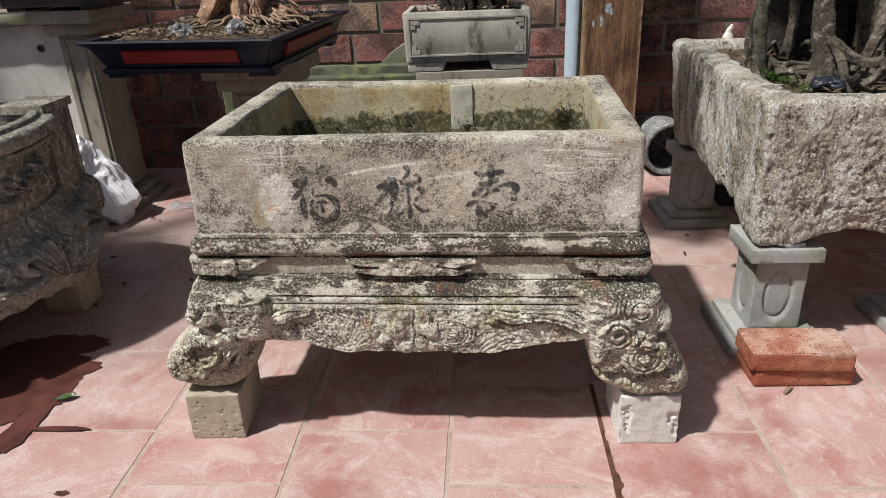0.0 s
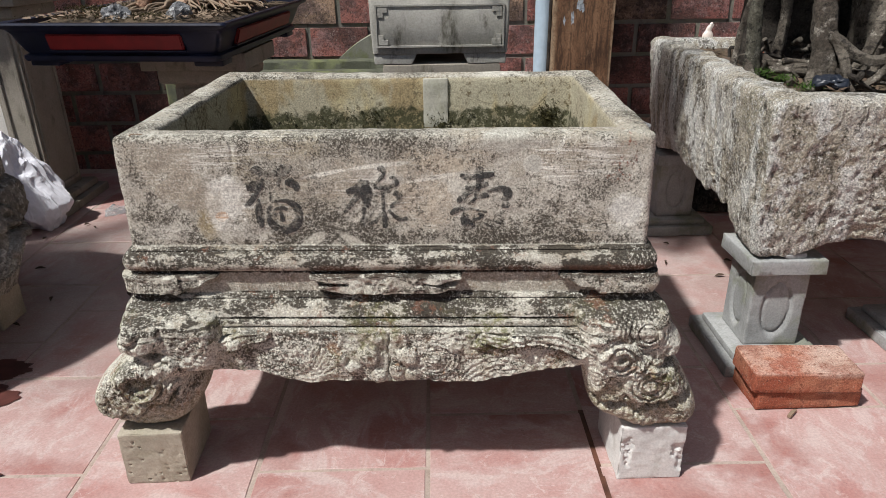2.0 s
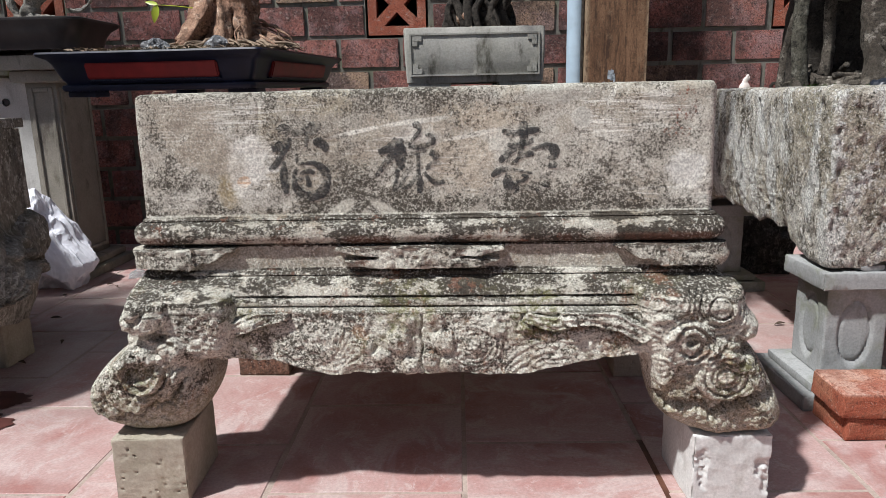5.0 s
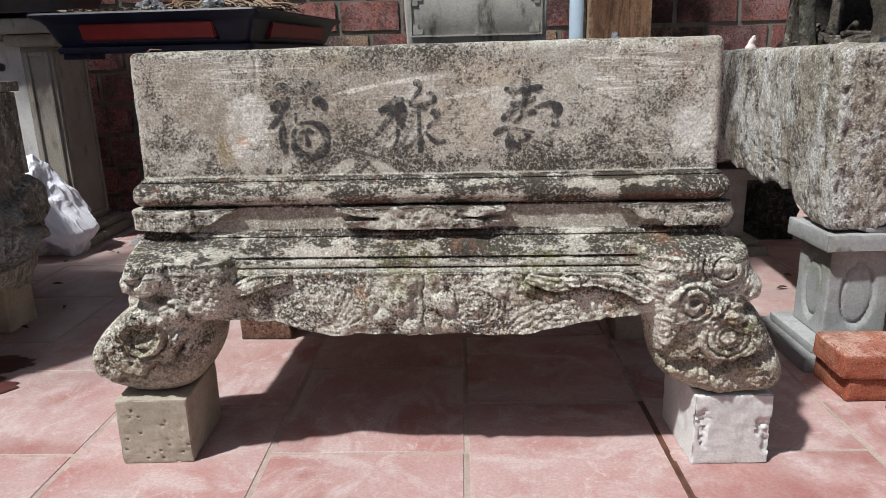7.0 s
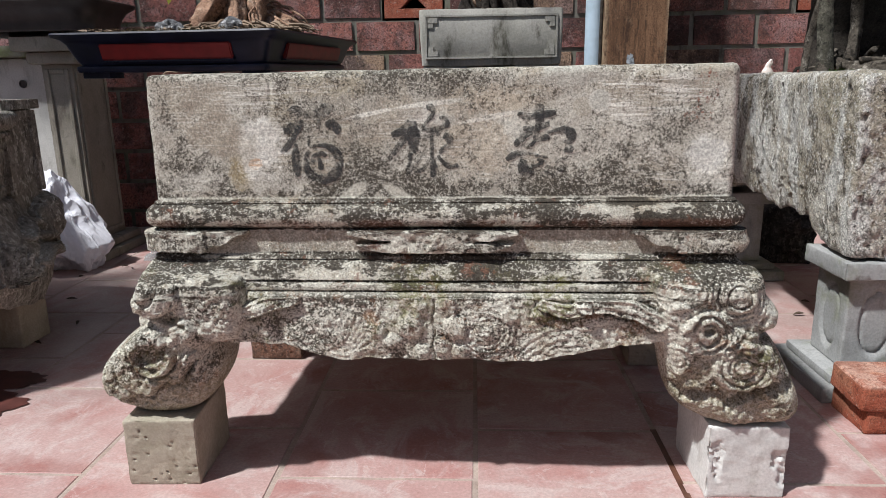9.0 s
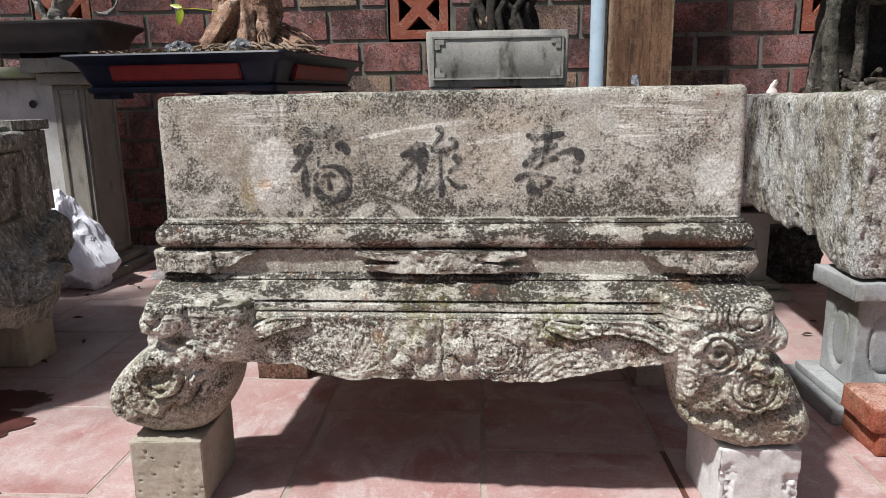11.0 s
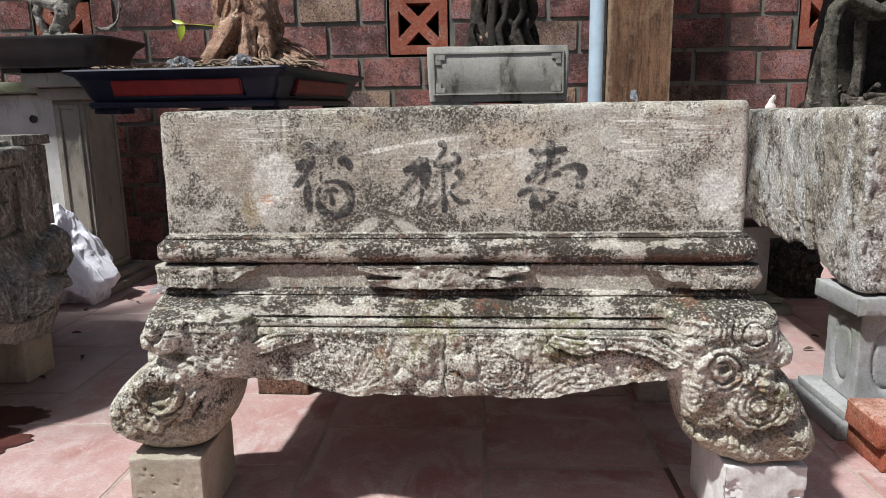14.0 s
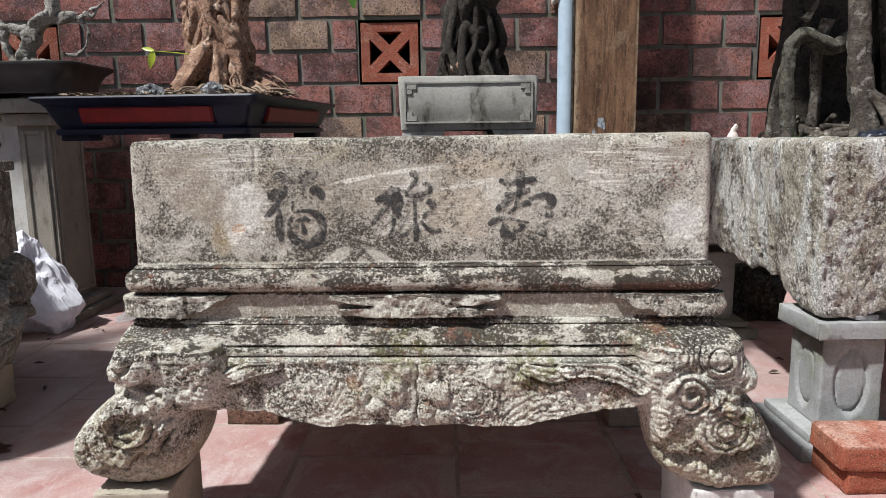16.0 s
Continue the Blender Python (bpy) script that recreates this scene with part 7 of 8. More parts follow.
# ---- moulded pillars that carry the trays ----
def pillar(m, h, label, ax=0.082, ay=0.082):
    p = empty("pillar", m, label, "pedestal", "moulded cement pillars")
    for name, o, z0, z1, bev in (("base", 0.065 if ax < 0.06 else 0.093, 0, 0.030, 0.005), ("base_step", 0.042, 0.030, 0.058, 0.010), ("cap", 0.033, h - 0.085, h - 0.045, 0.012), ("top_slab", 0.060, h - 0.045, h, 0.005)):
        v, f = rough_box((-ax - o, -ay - o, z0), (ax + o, ay + o, z1), 0.03, bev, 0.001, 30, 5)
        mesh_ob(name, v, f, M_PILLAR, p)
    v, f = rough_box((-ax, -ay, 0.058), (ax, ay, h - 0.085), 0.03, 0.004, 0.001, 30, 6)
    mesh_ob("shaft", v, f, M_PILLAR, p)
    for k in range(4):
        wide, out = (ax, ay) if k % 2 == 0 else (ay, ax)
        rot = Matrix.Rotation(k * math.pi / 2, 4, "Z")
        bm = bmesh.new()
        for x0, x1, z0, z1 in ((-wide + 0.012, -wide + 0.026, 0.075, h - 0.10), (wide - 0.026, wide - 0.012, 0.075, h - 0.10), (-wide + 0.026, wide - 0.026, 0.075, 0.091), (-wide + 0.026, wide - 0.026, h - 0.116, h - 0.10)):
            quad_box(bm, (x0, -out - 0.006, z0), (x1, -out + 0.001, z1))
        bmesh.ops.bevel(bm, geom=bm.edges[:], offset=0.0025, segments=1, affect="EDGES")
        o = part("panel_frame", bm, M_PILLAR, p)
        o.matrix_basis = rot
    return p


pillar(pose(-1.382, 1.458, 0, 0, 0, 0), 0.7455, "tall buff cement pillar with moulded panels and a stepped base", 0.052, 0.105)
pillar(pose(-0.60, 1.02, 0, 0, 0, -3), 0.6075, "buff cement pillar with moulded panels under the tray")
pillar(pose(0.04, 0.86, 0, 0, 0, 1), 0.595, "buff cement pillar with moulded panels under a grey pot")
v, f = rough_box((-2.1, 1.44, 0.690), (-1.475, 1.80, 0.728), 0.04, 0.006, 0.0015, 20, 8, 0.006)
tagged(mesh_ob("bench_slab", v, f, M_LEDGE), "grey stone bench slab carrying pots", "slab")
v, f = rough_box((-1.95, 1.50, 0.0), (-1.415, 1.55, 0.688), 0.04, 0.006, 0.0015, 20, 9, 0.004)
v2, f2 = rough_box((-2.05, 1.40, 0.0), (-1.96, 1.60, 0.69), 0.03, 0.004, 0.001, 20, 3)
tagged(mesh_ob("bench_leg", v2, f2, M_LEDGE), "grey cement bench leg", "leg")
slab = empty("upright_slab", pose(0, 0, 0), "pale upright cement slab under the bench, with a dark disc", "slab")
mesh_ob("slab_body", v, f, M_SLAB, slab)
# a dark disc set on the slab gives the shade of a hole
v, f = lathe([(0.006, 0.0), (0.013, 0.0), (0.014, 0.003), (0.011, 0.003), (0.009, -0.004), (0.001, -0.004)], 20)
mesh_ob("drain_hole", np.column_stack([v[:, 0], -v[:, 2], v[:, 1]]) + np.array((-1.60, 1.4975, 0.60)), f, M_TRAYDARK, slab, "dark disc standing in for a hole")

# ---- dark oblong pot with a gnarled bonsai ----
LP = pose(-1.395, 1.39, 0.7605)
tray2 = empty("bonsai_pot", LP, "dark brown glazed shallow bonsai pot with flared rim", "pot")
v, f = rloft([(0.12, 0.08, 0.0), (0.185, 0.115, 0.0), (0.188, 0.118, 0.006), (0.186, 0.116, 0.018), (0.194, 0.124, 0.045), (0.205, 0.134, 0.066), (0.224, 0.150, 0.080), (0.230, 0.156, 0.086), (0.230, 0.156, 0.092), (0.224, 0.150, 0.095), (0.214, 0.141, 0.094), (0.208, 0.136, 0.08)], 0.05, (24, 18))
mesh_ob("pot_body", v, f, M_TRAYDARK, tray2)
for sx in (-1, 1):
    v, f = rough_box((sx * 0.13 - 0.035, -0.09, -0.0145), (sx * 0.13 + 0.035, 0.09, 0.001), 0.015, 0.003, 0)
    mesh_ob("foot", v, f, M_TRAYDARK, tray2)
v, f = ground_patch(0.205, 0.132, 0.086, 0.005, 30, 5, 30, 0.012)
tagged(mesh_ob("soil", v, f, M_SOIL, at=LP), "dark soil in the shallow bonsai pot", "soil", kind="stuff")
litter("leaf_litter", (0, 0, 0), 0.18, 0.11, 0.094, 420, 0.008, M_TWIG, 29, "dry pale litter in the shallow pot", "litter", m=LP)
t2 = empty("bonsai_tree", pose(-1.345, 1.375, 0.848), "small pale grey gnarled bonsai with twisted branches", "tree")
branches = []
branches += [("trunk", [(-0.045, 0, 0), (-0.048, 0, 0.03), (-0.040, 0, 0.06), (-0.022, -0.005, 0.085), (-0.012, 0, 0.115), (0.005, 0, 0.140), (0.045, 0.0, 0.165), (0.058, 0.0, 0.20), (0.03, 0.02, 0.32)], (0.030, 0.027, 0.026, 0.030, 0.026, 0.024, 0.022, 0.022, 0.018)),
             ("branch", [(-0.02, 0, 0.10), (-0.05, 0, 0.118), (-0.085, 0, 0.125), (-0.115, 0, 0.13), (-0.15, 0.01, 0.155), (-0.2, 0.01, 0.15)], (0.022, 0.018, 0.016, 0.015, 0.013, 0.008)),
             ("branch", [(-0.10, 0, 0.128), (-0.115, 0, 0.09), (-0.105, 0, 0.055), (-0.09, 0, 0.02), (-0.085, 0, 0.0)], (0.012, 0.012, 0.011, 0.012, 0.015))]
branches += [("branch", [(0.045, 0, 0.165), (0.075, 0, 0.150), (0.105, 0, 0.160), (0.135, 0, 0.152), (0.16, 0, 0.165), (0.185, 0, 0.158), (0.20, 0, 0.18)], (0.020, 0.017, 0.018, 0.012, 0.008, 0.006, 0.003)),
             ("branch", [(0.155, 0, 0.162), (0.175, 0, 0.178), (0.20, 0, 0.185), (0.225, 0, 0.205)], (0.006, 0.005, 0.004, 0.003)),
             ("branch", [(0.13, 0, 0.154), (0.165, 0, 0.125), (0.158, 0, 0.075), (0.13, 0, 0.045), (0.10, 0.0, 0.038), (0.085, 0, 0.045)], (0.005, 0.0045, 0.0045, 0.0045, 0.005, 0.004))]
branches += [("root", [(-0.045, 0, 0.02), (-0.01, -0.015, 0.016), (0.03, -0.02, 0.012), (0.09, -0.02, 0.008), (0.14, -0.02, 0.002)], (0.014, 0.012, 0.010, 0.008, 0.005)),
             ("root", [(-0.05, 0, 0.02), (-0.08, -0.02, 0.014), (-0.12, -0.02, 0.0)], (0.014, 0.012, 0.008)),
             ("root", [(-0.04, -0.01, 0.02), (-0.02, -0.04, 0.014), (0.02, -0.05, 0.008), (0.07, -0.05, 0.008)], (0.012, 0.011, 0.009, 0.006))]
for k, (name, pts, r) in enumerate(branches):
    v, f = tube(pts, r, 22, 0.0045, 48, 70 + k, 9, 0.10)
    mesh_ob(name, v, f, M_BARKPALE, t2)
v, f = lathe([(0.012, 0), (0.016, 0.004), (0.016, 0.010), (0.010, 0.011), (0.007, 0.006), (0.001, 0.005)], 20)
v = np.column_stack([v[:, 0], -v[:, 2], v[:, 1]]) + np.array((-0.020, -0.022, 0.088))
mesh_ob("branch_scar", v, f, M_BARKPALE, t2, "round healed scar on the trunk")

# ---- grey cement pot with a dark tree ----
GP = pose(0.038, 0.835, 0.596, 0, 0, 0.5)
gp = empty("bonsai_pot", GP, "grey cement rectangular bonsai pot with a framed panel, on bracket feet", "pot")
HG, DG = 0.164, 0.122
gprof = [(HG - 0.03, DG - 0.03, 0.024), (HG - 0.006, DG - 0.006, 0.024), (HG - 0.004, DG - 0.004, 0.026), (HG - 0.001, DG - 0.001, 0.085), (HG, DG, 0.146), (HG - 0.002, DG - 0.002, 0.149), (HG - 0.016, DG - 0.016, 0.149), (HG - 0.018, DG - 0.018, 0.146), (HG - 0.02, DG - 0.02, 0.12)]
v, f = rloft(gprof, 0.006, (24, 18), lambda q, n: q + 0.0012 * np.column_stack([fbm(q, 30, 3, 1), fbm(q, 30, 3, 2), fbm(q, 30, 3, 3)]))
mesh_ob("pot_body", v, f, M_POT, gp)
bm = bmesh.new()
x1, z0, z1, y0 = HG - 0.013, 0.040, 0.136, -DG
for a, b, c, d in ((-x1, x1, z1 - 0.004, z1), (-x1, x1, z0, z0 + 0.004), (-x1, -x1 + 0.004, z0 + 0.004, z1 - 0.004), (x1 - 0.004, x1, z0 + 0.004, z1 - 0.004)):
    quad_box(bm, (a, y0 - 0.0028, c), (b, y0 + 0.004, d))
for sx in (-1, 1):
    for zz, sz in ((z0 + 0.004, 1), (z1 - 0.004, -1)):
        for i, (w, h) in enumerate(((0.012, 0.022), (0.022, 0.011))):
            xa, xb = sorted((sx * (x1 - 0.0065), sx * (x1 - 0.0065 - w)))
            za, zb = sorted((zz + sz * 0.002, zz + sz * (0.002 + h)))
            quad_box(bm, (xa, y0 - 0.0020 - 0.0004 * i, za), (xb, y0 + 0.004, zb))
part("panel_frame", bm, M_POT, gp, "raised frame with key-fret corners")
for sx in (-1, 1):
    for sy in (-1, 1):
        cx, cy = sx * 0.112, sy * 0.085
        v, f = rough_box((cx - 0.046, cy - 0.03, 0), (cx + 0.046, cy + 0.03, 0.0245), 0.01, 0.004, 0.001, 30, 6)
        v[:, 0] += np.where(np.sign(v[:, 0] - cx) == -sx, -sx * 0.012 * (v[:, 2] / 0.0245), 0)
        mesh_ob("foot", v, f, M_POT, gp)
v, f = ground_patch(HG - 0.018, DG - 0.018, 0.138, 0.004, 20, 97, 26, 0.012)
tagged(mesh_ob("soil", v, f, M_SOIL, at=GP), "soil in the grey bonsai pot", "soil", kind="stuff")
litter("leaf_litter", (0, 0, 0), 0.13, 0.09, 0.15, 260, 0.007, M_TWIG, 27, "dry pale litter on the pot's soil", "litter", m=GP)
t3 = empty("bonsai_tree", pose(0.055, 0.85, 0.74), "dark gnarled bonsai trunk wrapped in roots with a round burl", "tree")
v, f = tube([(0.01, 0, 0), (0.005, 0, 0.06), (0.0, 0, 0.12), (-0.005, 0.0, 0.2), (0.0, 0, 0.4)], (0.062, 0.050, 0.055, 0.062, 0.06), 48, 0.014, 34, 9, 14, 0.12)
mesh_ob("trunk", v, f, M_BARKDARK, t3)
v, f = blob((-0.038, -0.055, 0.032), (0.020, 0.018, 0.019), 24, 18, 0.001, 40, 3)
mesh_ob("burl", v, f, M_BARK, t3, "smooth round pale burl")
rng = np.random.default_rng(8)
for k in range(16):
    a = rng.uniform(math.pi * 0.9, math.tau * 1.05)
    x, y = math.cos(a), math.sin(a)
    q = rng.uniform(0.9, 1.25)
    pts = [(x * 0.055, y * 0.055, rng.uniform(0.12, 0.28)), (x * 0.062 + rng.normal(0, 0.012), y * 0.062, 0.10), (x * 0.066 * q + rng.normal(0, 0.012), y * 0.068, 0.05), (x * 0.080 * q + rng.normal(0, 0.01), y * 0.075, 0.0)]
    r0 = rng.uniform(0.005, 0.012)
    v, f = tube(pts, (r0, r0, r0 * 1.1, r0), 10, 0.002, 60, k + 90, 7)
    mesh_ob("root", v, f, M_BARKDARK, t3)

# unseen leaves, added to cast shade on the floor by the rear pedestal
rng = np.random.default_rng(14)
vs, fs = [], []
for _ in range(3200):
    q = rng.normal(0, 0.46, 3)
    p = np.array((0.03, -0.15, 0.60)) + q * np.array((0.18, 0.20, 0.13))
    d, e = rng.normal(0, 1, 3), rng.normal(0, 1, 3)
    d /= np.linalg.norm(d)
    e -= d * (e @ d)
    e /= np.linalg.norm(e)
    L = rng.uniform(0.018, 0.034)
    b = len(vs)
    vs += [p - d * L, p + e * L * 0.45, p + d * L, p - e * L * 0.45]
    fs.append((b, b + 1, b + 2, b + 3))
mesh_ob("shade_crown", vs, fs, M_DARKLEAF, t3, smooth=False)
v, f = tube([(0.0, 0, 0.38), (0.02, -0.06, 0.48), (0.045, -0.17, 0.58)], (0.05, 0.035, 0.015), 16, 0.006, 30, 4, 8)
mesh_ob("branch", v, f, M_BARKDARK, t3)

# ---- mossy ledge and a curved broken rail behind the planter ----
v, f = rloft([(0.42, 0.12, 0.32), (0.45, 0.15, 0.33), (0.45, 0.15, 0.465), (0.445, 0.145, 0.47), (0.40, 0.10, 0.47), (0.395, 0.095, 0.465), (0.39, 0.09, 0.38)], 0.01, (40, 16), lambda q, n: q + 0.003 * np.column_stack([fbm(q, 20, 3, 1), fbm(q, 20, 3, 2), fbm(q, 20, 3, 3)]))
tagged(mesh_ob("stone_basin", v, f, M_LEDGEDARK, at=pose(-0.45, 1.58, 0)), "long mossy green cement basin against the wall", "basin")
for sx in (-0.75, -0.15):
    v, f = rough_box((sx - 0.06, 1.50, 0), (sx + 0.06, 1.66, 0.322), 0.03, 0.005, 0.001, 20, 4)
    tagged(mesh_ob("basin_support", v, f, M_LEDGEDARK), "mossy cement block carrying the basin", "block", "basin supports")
arc = []
for k in range(25):
    a = radians(150 - 70 * k / 24)
    arc.append((0.5 * math.cos(a), 0.5 * math.sin(a)))
vs = []
for ox, oz in arc:
    for s, yy in ((1.0, 0), (1.0, 0.08), (0.80, 0.08), (0.80, 0)):
        vs.append((ox * s, yy, oz * s))
fs = []
for k in range(24):
    for i in range(4):
        fs.append((k * 4 + i, k * 4 + (i + 1) % 4, (k + 1) * 4 + (i + 1) % 4, (k + 1) * 4 + i))
fs += [(3, 2, 1, 0), (96, 97, 98, 99)]
tagged(mesh_ob("curved_rail", vs, fs, M_LEDGE, smooth=False, at=pose(0.0, 1.745, 0.10)), "broken curved cement rail propped on the basin", "rail")

# ---- carved urn ----
def vine(u, z, points, width, h):
    """A raised stem with a rounded back through the points."""
    d = np.full(len(u), 9.0)
    for (x0, z0), (x1, z1) in zip(points[:-1], points[1:]):
        ex, ez = x1 - x0, z1 - z0
        t = np.clip(((u - x0) * ex + (z - z0) * ez) / (ex * ex + ez * ez), 0, 1)
        d = np.minimum(d, np.hypot(u - x0 - t * ex, z - z0 - t * ez))
    return h * np.sqrt(np.clip(1 - (d / width) ** 2, 0, 1))


def palm(u, z, cu, cz, L, a0, a1, n, h):
    """A fan of tapering leaves from (cu, cz)."""
    r, a = np.hypot(u - cu, z - cz), np.arctan2(z - cz, u - cu)
    t = np.clip((a - a0) / (a1 - a0), 0, 1)
    live = sstep(a0 - 0.08, a0 + 0.02, a) * sstep(a1 + 0.08, a1 - 0.02, a)
    leaf = np.abs(np.cos(t * np.pi * n)) ** 0.5
    reach = L * (0.82 + 0.18 * leaf)
    return live * sstep(reach, reach * 0.9, r) * sstep(0.0, 0.012, r) * h * (0.45 + 0.75 * leaf)


def urn_warp(q):
    """Carved leaves, stems and blossoms, and a wavy skirt."""
    p = q.copy()
    a = np.arctan2(q[:, 1], q[:, 0])
    r = np.hypot(q[:, 0], q[:, 1])
    z = q[:, 2]
    n = np.column_stack([np.cos(a), np.sin(a)])
    d = 0.003 * fbm(q, 16, 4, 44) - 0.0018 * np.abs(fbm(q, 90, 3, 45))
    neck = sstep(0.345, 0.355, z) * sstep(0.478, 0.468, z)
    skirt = sstep(0.10, 0.125, z) * sstep(0.338, 0.325, z)
    outer = r > 0.352
    for k in (-3, -2, -1, 0, 1):
        u = (a - k * 0.98) * 0.42
        petals = np.zeros_like(u)
        for cu, cz, rr in ((0.035, 0.425, 0.027), (-0.012, 0.408, 0.019), (0.075, 0.440, 0.018)):
            e, w = np.hypot(u - cu, z - cz), np.arctan2(z - cz, u - cu)
            petals = np.maximum(petals, 0.019 * sstep(rr, rr * 0.8, e * (1 + 0.18 * np.cos(5 * w))) * (0.5 + 0.5 * sstep(0.0, rr * 0.7, e)) + 0.010 * sstep(rr * 0.3, rr * 0.18, e))
        petals = petals + palm(u, z, -0.03, 0.40, 0.055, 2.0, 3.9, 4, 0.014) + palm(u, z, 0.06, 0.41, 0.045, -1.6, 0.3, 3, 0.013)
        stems = vine(u, z, [(-0.17, 0.365), (-0.12, 0.385), (-0.08, 0.378), (-0.02, 0.40), (0.03, 0.40), (0.09, 0.37), (0.13, 0.372)], 0.008, 0.013) + vine(u, z, [(-0.10, 0.385), (-0.12, 0.42), (-0.10, 0.445)], 0.006, 0.006)
        d = d + neck * np.maximum(petals, stems)
        fan = palm(u, z, -0.045, 0.165, 0.125, 0.15, 1.25, 6, 0.021) + palm(u, z, -0.060, 0.175, 0.115, 1.35, 2.25, 5, 0.019)
        lip = vine(u, z, [(-0.30, 0.20), (-0.26, 0.225), (-0.21, 0.215), (-0.16, 0.195), (-0.115, 0.20), (-0.09, 0.235), (-0.11, 0.265), (-0.145, 0.262), (-0.15, 0.238), (-0.13, 0.23)], 0.012, 0.019)
        lip = np.maximum(lip, vine(u, z, [(-0.30, 0.26), (-0.25, 0.285), (-0.20, 0.28), (-0.18, 0.255), (-0.20, 0.24), (-0.225, 0.25)], 0.011, 0.017))
        lip = lip - 0.35 * vine(u, z, [(-0.30, 0.20), (-0.26, 0.225), (-0.21, 0.215), (-0.16, 0.195), (-0.115, 0.20), (-0.09, 0.235)], 0.004, 0.012)
        d = d + skirt * np.maximum(fan, lip)
    p[:, :2] += n * (1.5 * d * outer)[:, None]
    wave = 0.045 * np.sin(2 * (a - 0.42)) ** 2 + 0.006 * np.abs(np.sin(a * 16)) + 0.004 * fbm(q, 25, 2, 47)
    p[:, 2] += (r > 0.30) * sstep(0.22, 0.10, z) * wave
    return p


uprof = [(0.22, 0.125), (0.33, 0.115), (0.395, 0.108), (0.408, 0.102)] + [(0.412 + 0.024 * math.sin(math.pi * min(t * 1.2, 1)) - 0.046 * t ** 3, 0.100 + 0.238 * t) for t in np.linspace(0, 1, 76)] + [(0.360, 0.341), (0.359, 0.345)]
uprof += [(0.361 + 0.006 * t, 0.348 + 0.128 * t) for t in np.linspace(0, 1, 46)] + [(0.378, 0.479), (0.384, 0.483), (0.384, 0.489), (0.378, 0.493), (0.386, 0.496), (0.398, 0.503), (0.403, 0.512), (0.403, 0.524), (0.398, 0.533), (0.387, 0.537),
          (0.373, 0.537), (0.370, 0.540), (0.369, 0.547), (0.364, 0.550), (0.352, 0.550), (0.346, 0.545), (0.343, 0.50), (0.33, 0.36)]
urn = empty("stone_urn", pose(-1.405, 0.42, 0, 0, 0, 0), "dark carved stone urn with leaf and scroll relief", "urn")
seen = np.radians(np.linspace(-85, 75, 430))
v, f = lathe(uprof, 0, 2.15, 1.0, 1.0, urn_warp, np.concatenate([seen, np.radians(np.linspace(76, 274, 90))]))
mesh_ob("urn_body", v, f, M_URN, urn)
v, f = rough_box((0.222, 0.20, 0.285), (0.322, 0.31, 0.553), 0.02, 0.004, 0.002, 24, 7)
mesh_ob("corner_post", v, f, M_URN, urn, "square corner post with sunk panels")
for lo, hi in (((0.222, 0.188, 0.34), (0.238, 0.2005, 0.535)), ((0.304, 0.188, 0.34), (0.322, 0.2005, 0.535)), ((0.238, 0.188, 0.517), (0.304, 0.2005, 0.535)), ((0.252, 0.194, 0.36), (0.290, 0.2005, 0.50)),
               ((0.3215, 0.190, 0.34), (0.332, 0.212, 0.535)), ((0.3215, 0.290, 0.34), (0.332, 0.310, 0.535)), ((0.3215, 0.212, 0.517), (0.332, 0.290, 0.535)), ((0.214, 0.180, 0.537), (0.340, 0.318, 0.560))):
    v, f = rough_box(lo, hi, 0.02, 0.002, 0.0008, 40, 7)
    mesh_ob("post_trim", v, f, M_URN, urn)
v, f = blob((0.300, 0.300, 0.27), (0.062, 0.062, 0.072), 90, 70, 0.008, 30, 8)
rr = np.arctan2(v[:, 1] - 0.3, v[:, 0] - 0.3)
v[:, :2] += ((v[:, :2] - 0.3) * (0.16 * np.abs(np.cos(rr * 5 + (v[:, 2] - 0.27) * 18)) ** 0.6 - 0.10)[:, None])
mesh_ob("carved_knob", v, f, M_URN, urn, "swollen leaf-carved knob")
v, f = lathe([(0.001, 0.44), (0.2, 0.44), (0.34, 0.435), (0.34, 0.42)], 40, 2.15, 1.0, 1.0)
tagged(mesh_ob("soil", v, f, M_SOIL, at=pose(-1.405, 0.42, 0)), "dark soil inside the carved urn", "soil", kind="stuff")
for x, y in ((-1.152, 0.508), (-1.40, 0.0), (-1.80, 0.25), (-1.56, 0.70)):
    v, f = rough_box((0, 0, 0), (0.112, 0.104, 0.112), 0.012, 0.004, 0.001, 40, 4, 0.003)
    tagged(mesh_ob("concrete_block", v, f, M_BLOCK, at=pose(x, y, 0)), "plain concrete block under the carved urn", "block", "blocks under the urn")

# ---- white sack, film and leaves on the floor ----
v, f = blob((0, 0, 0), (1, 1, 1), 200, 150, 0.0, 10, 1)
nn = v / np.linalg.norm(v, axis=1)[:, None]
# taut facets that meet in folds, wrinkled along their edges
rng = np.random.default_rng(34)
sites = rng.normal(0, 1, (17, 3))
sites /= np.linalg.norm(sites, axis=1)[:, None]
bent = nn + 0.10 * np.column_stack([vnoise(nn, 2.5, 5), vnoise(nn, 2.5, 6), vnoise(nn, 2.5, 7)])
reach = np.clip(bent @ sites.T, 0.05, 3)
r = np.sort((0.83 + rng.uniform(-0.16, 0.13, 17)) / reach, axis=1)
fold = np.exp(-(r[:, 1] - r[:, 0]) / 0.03)
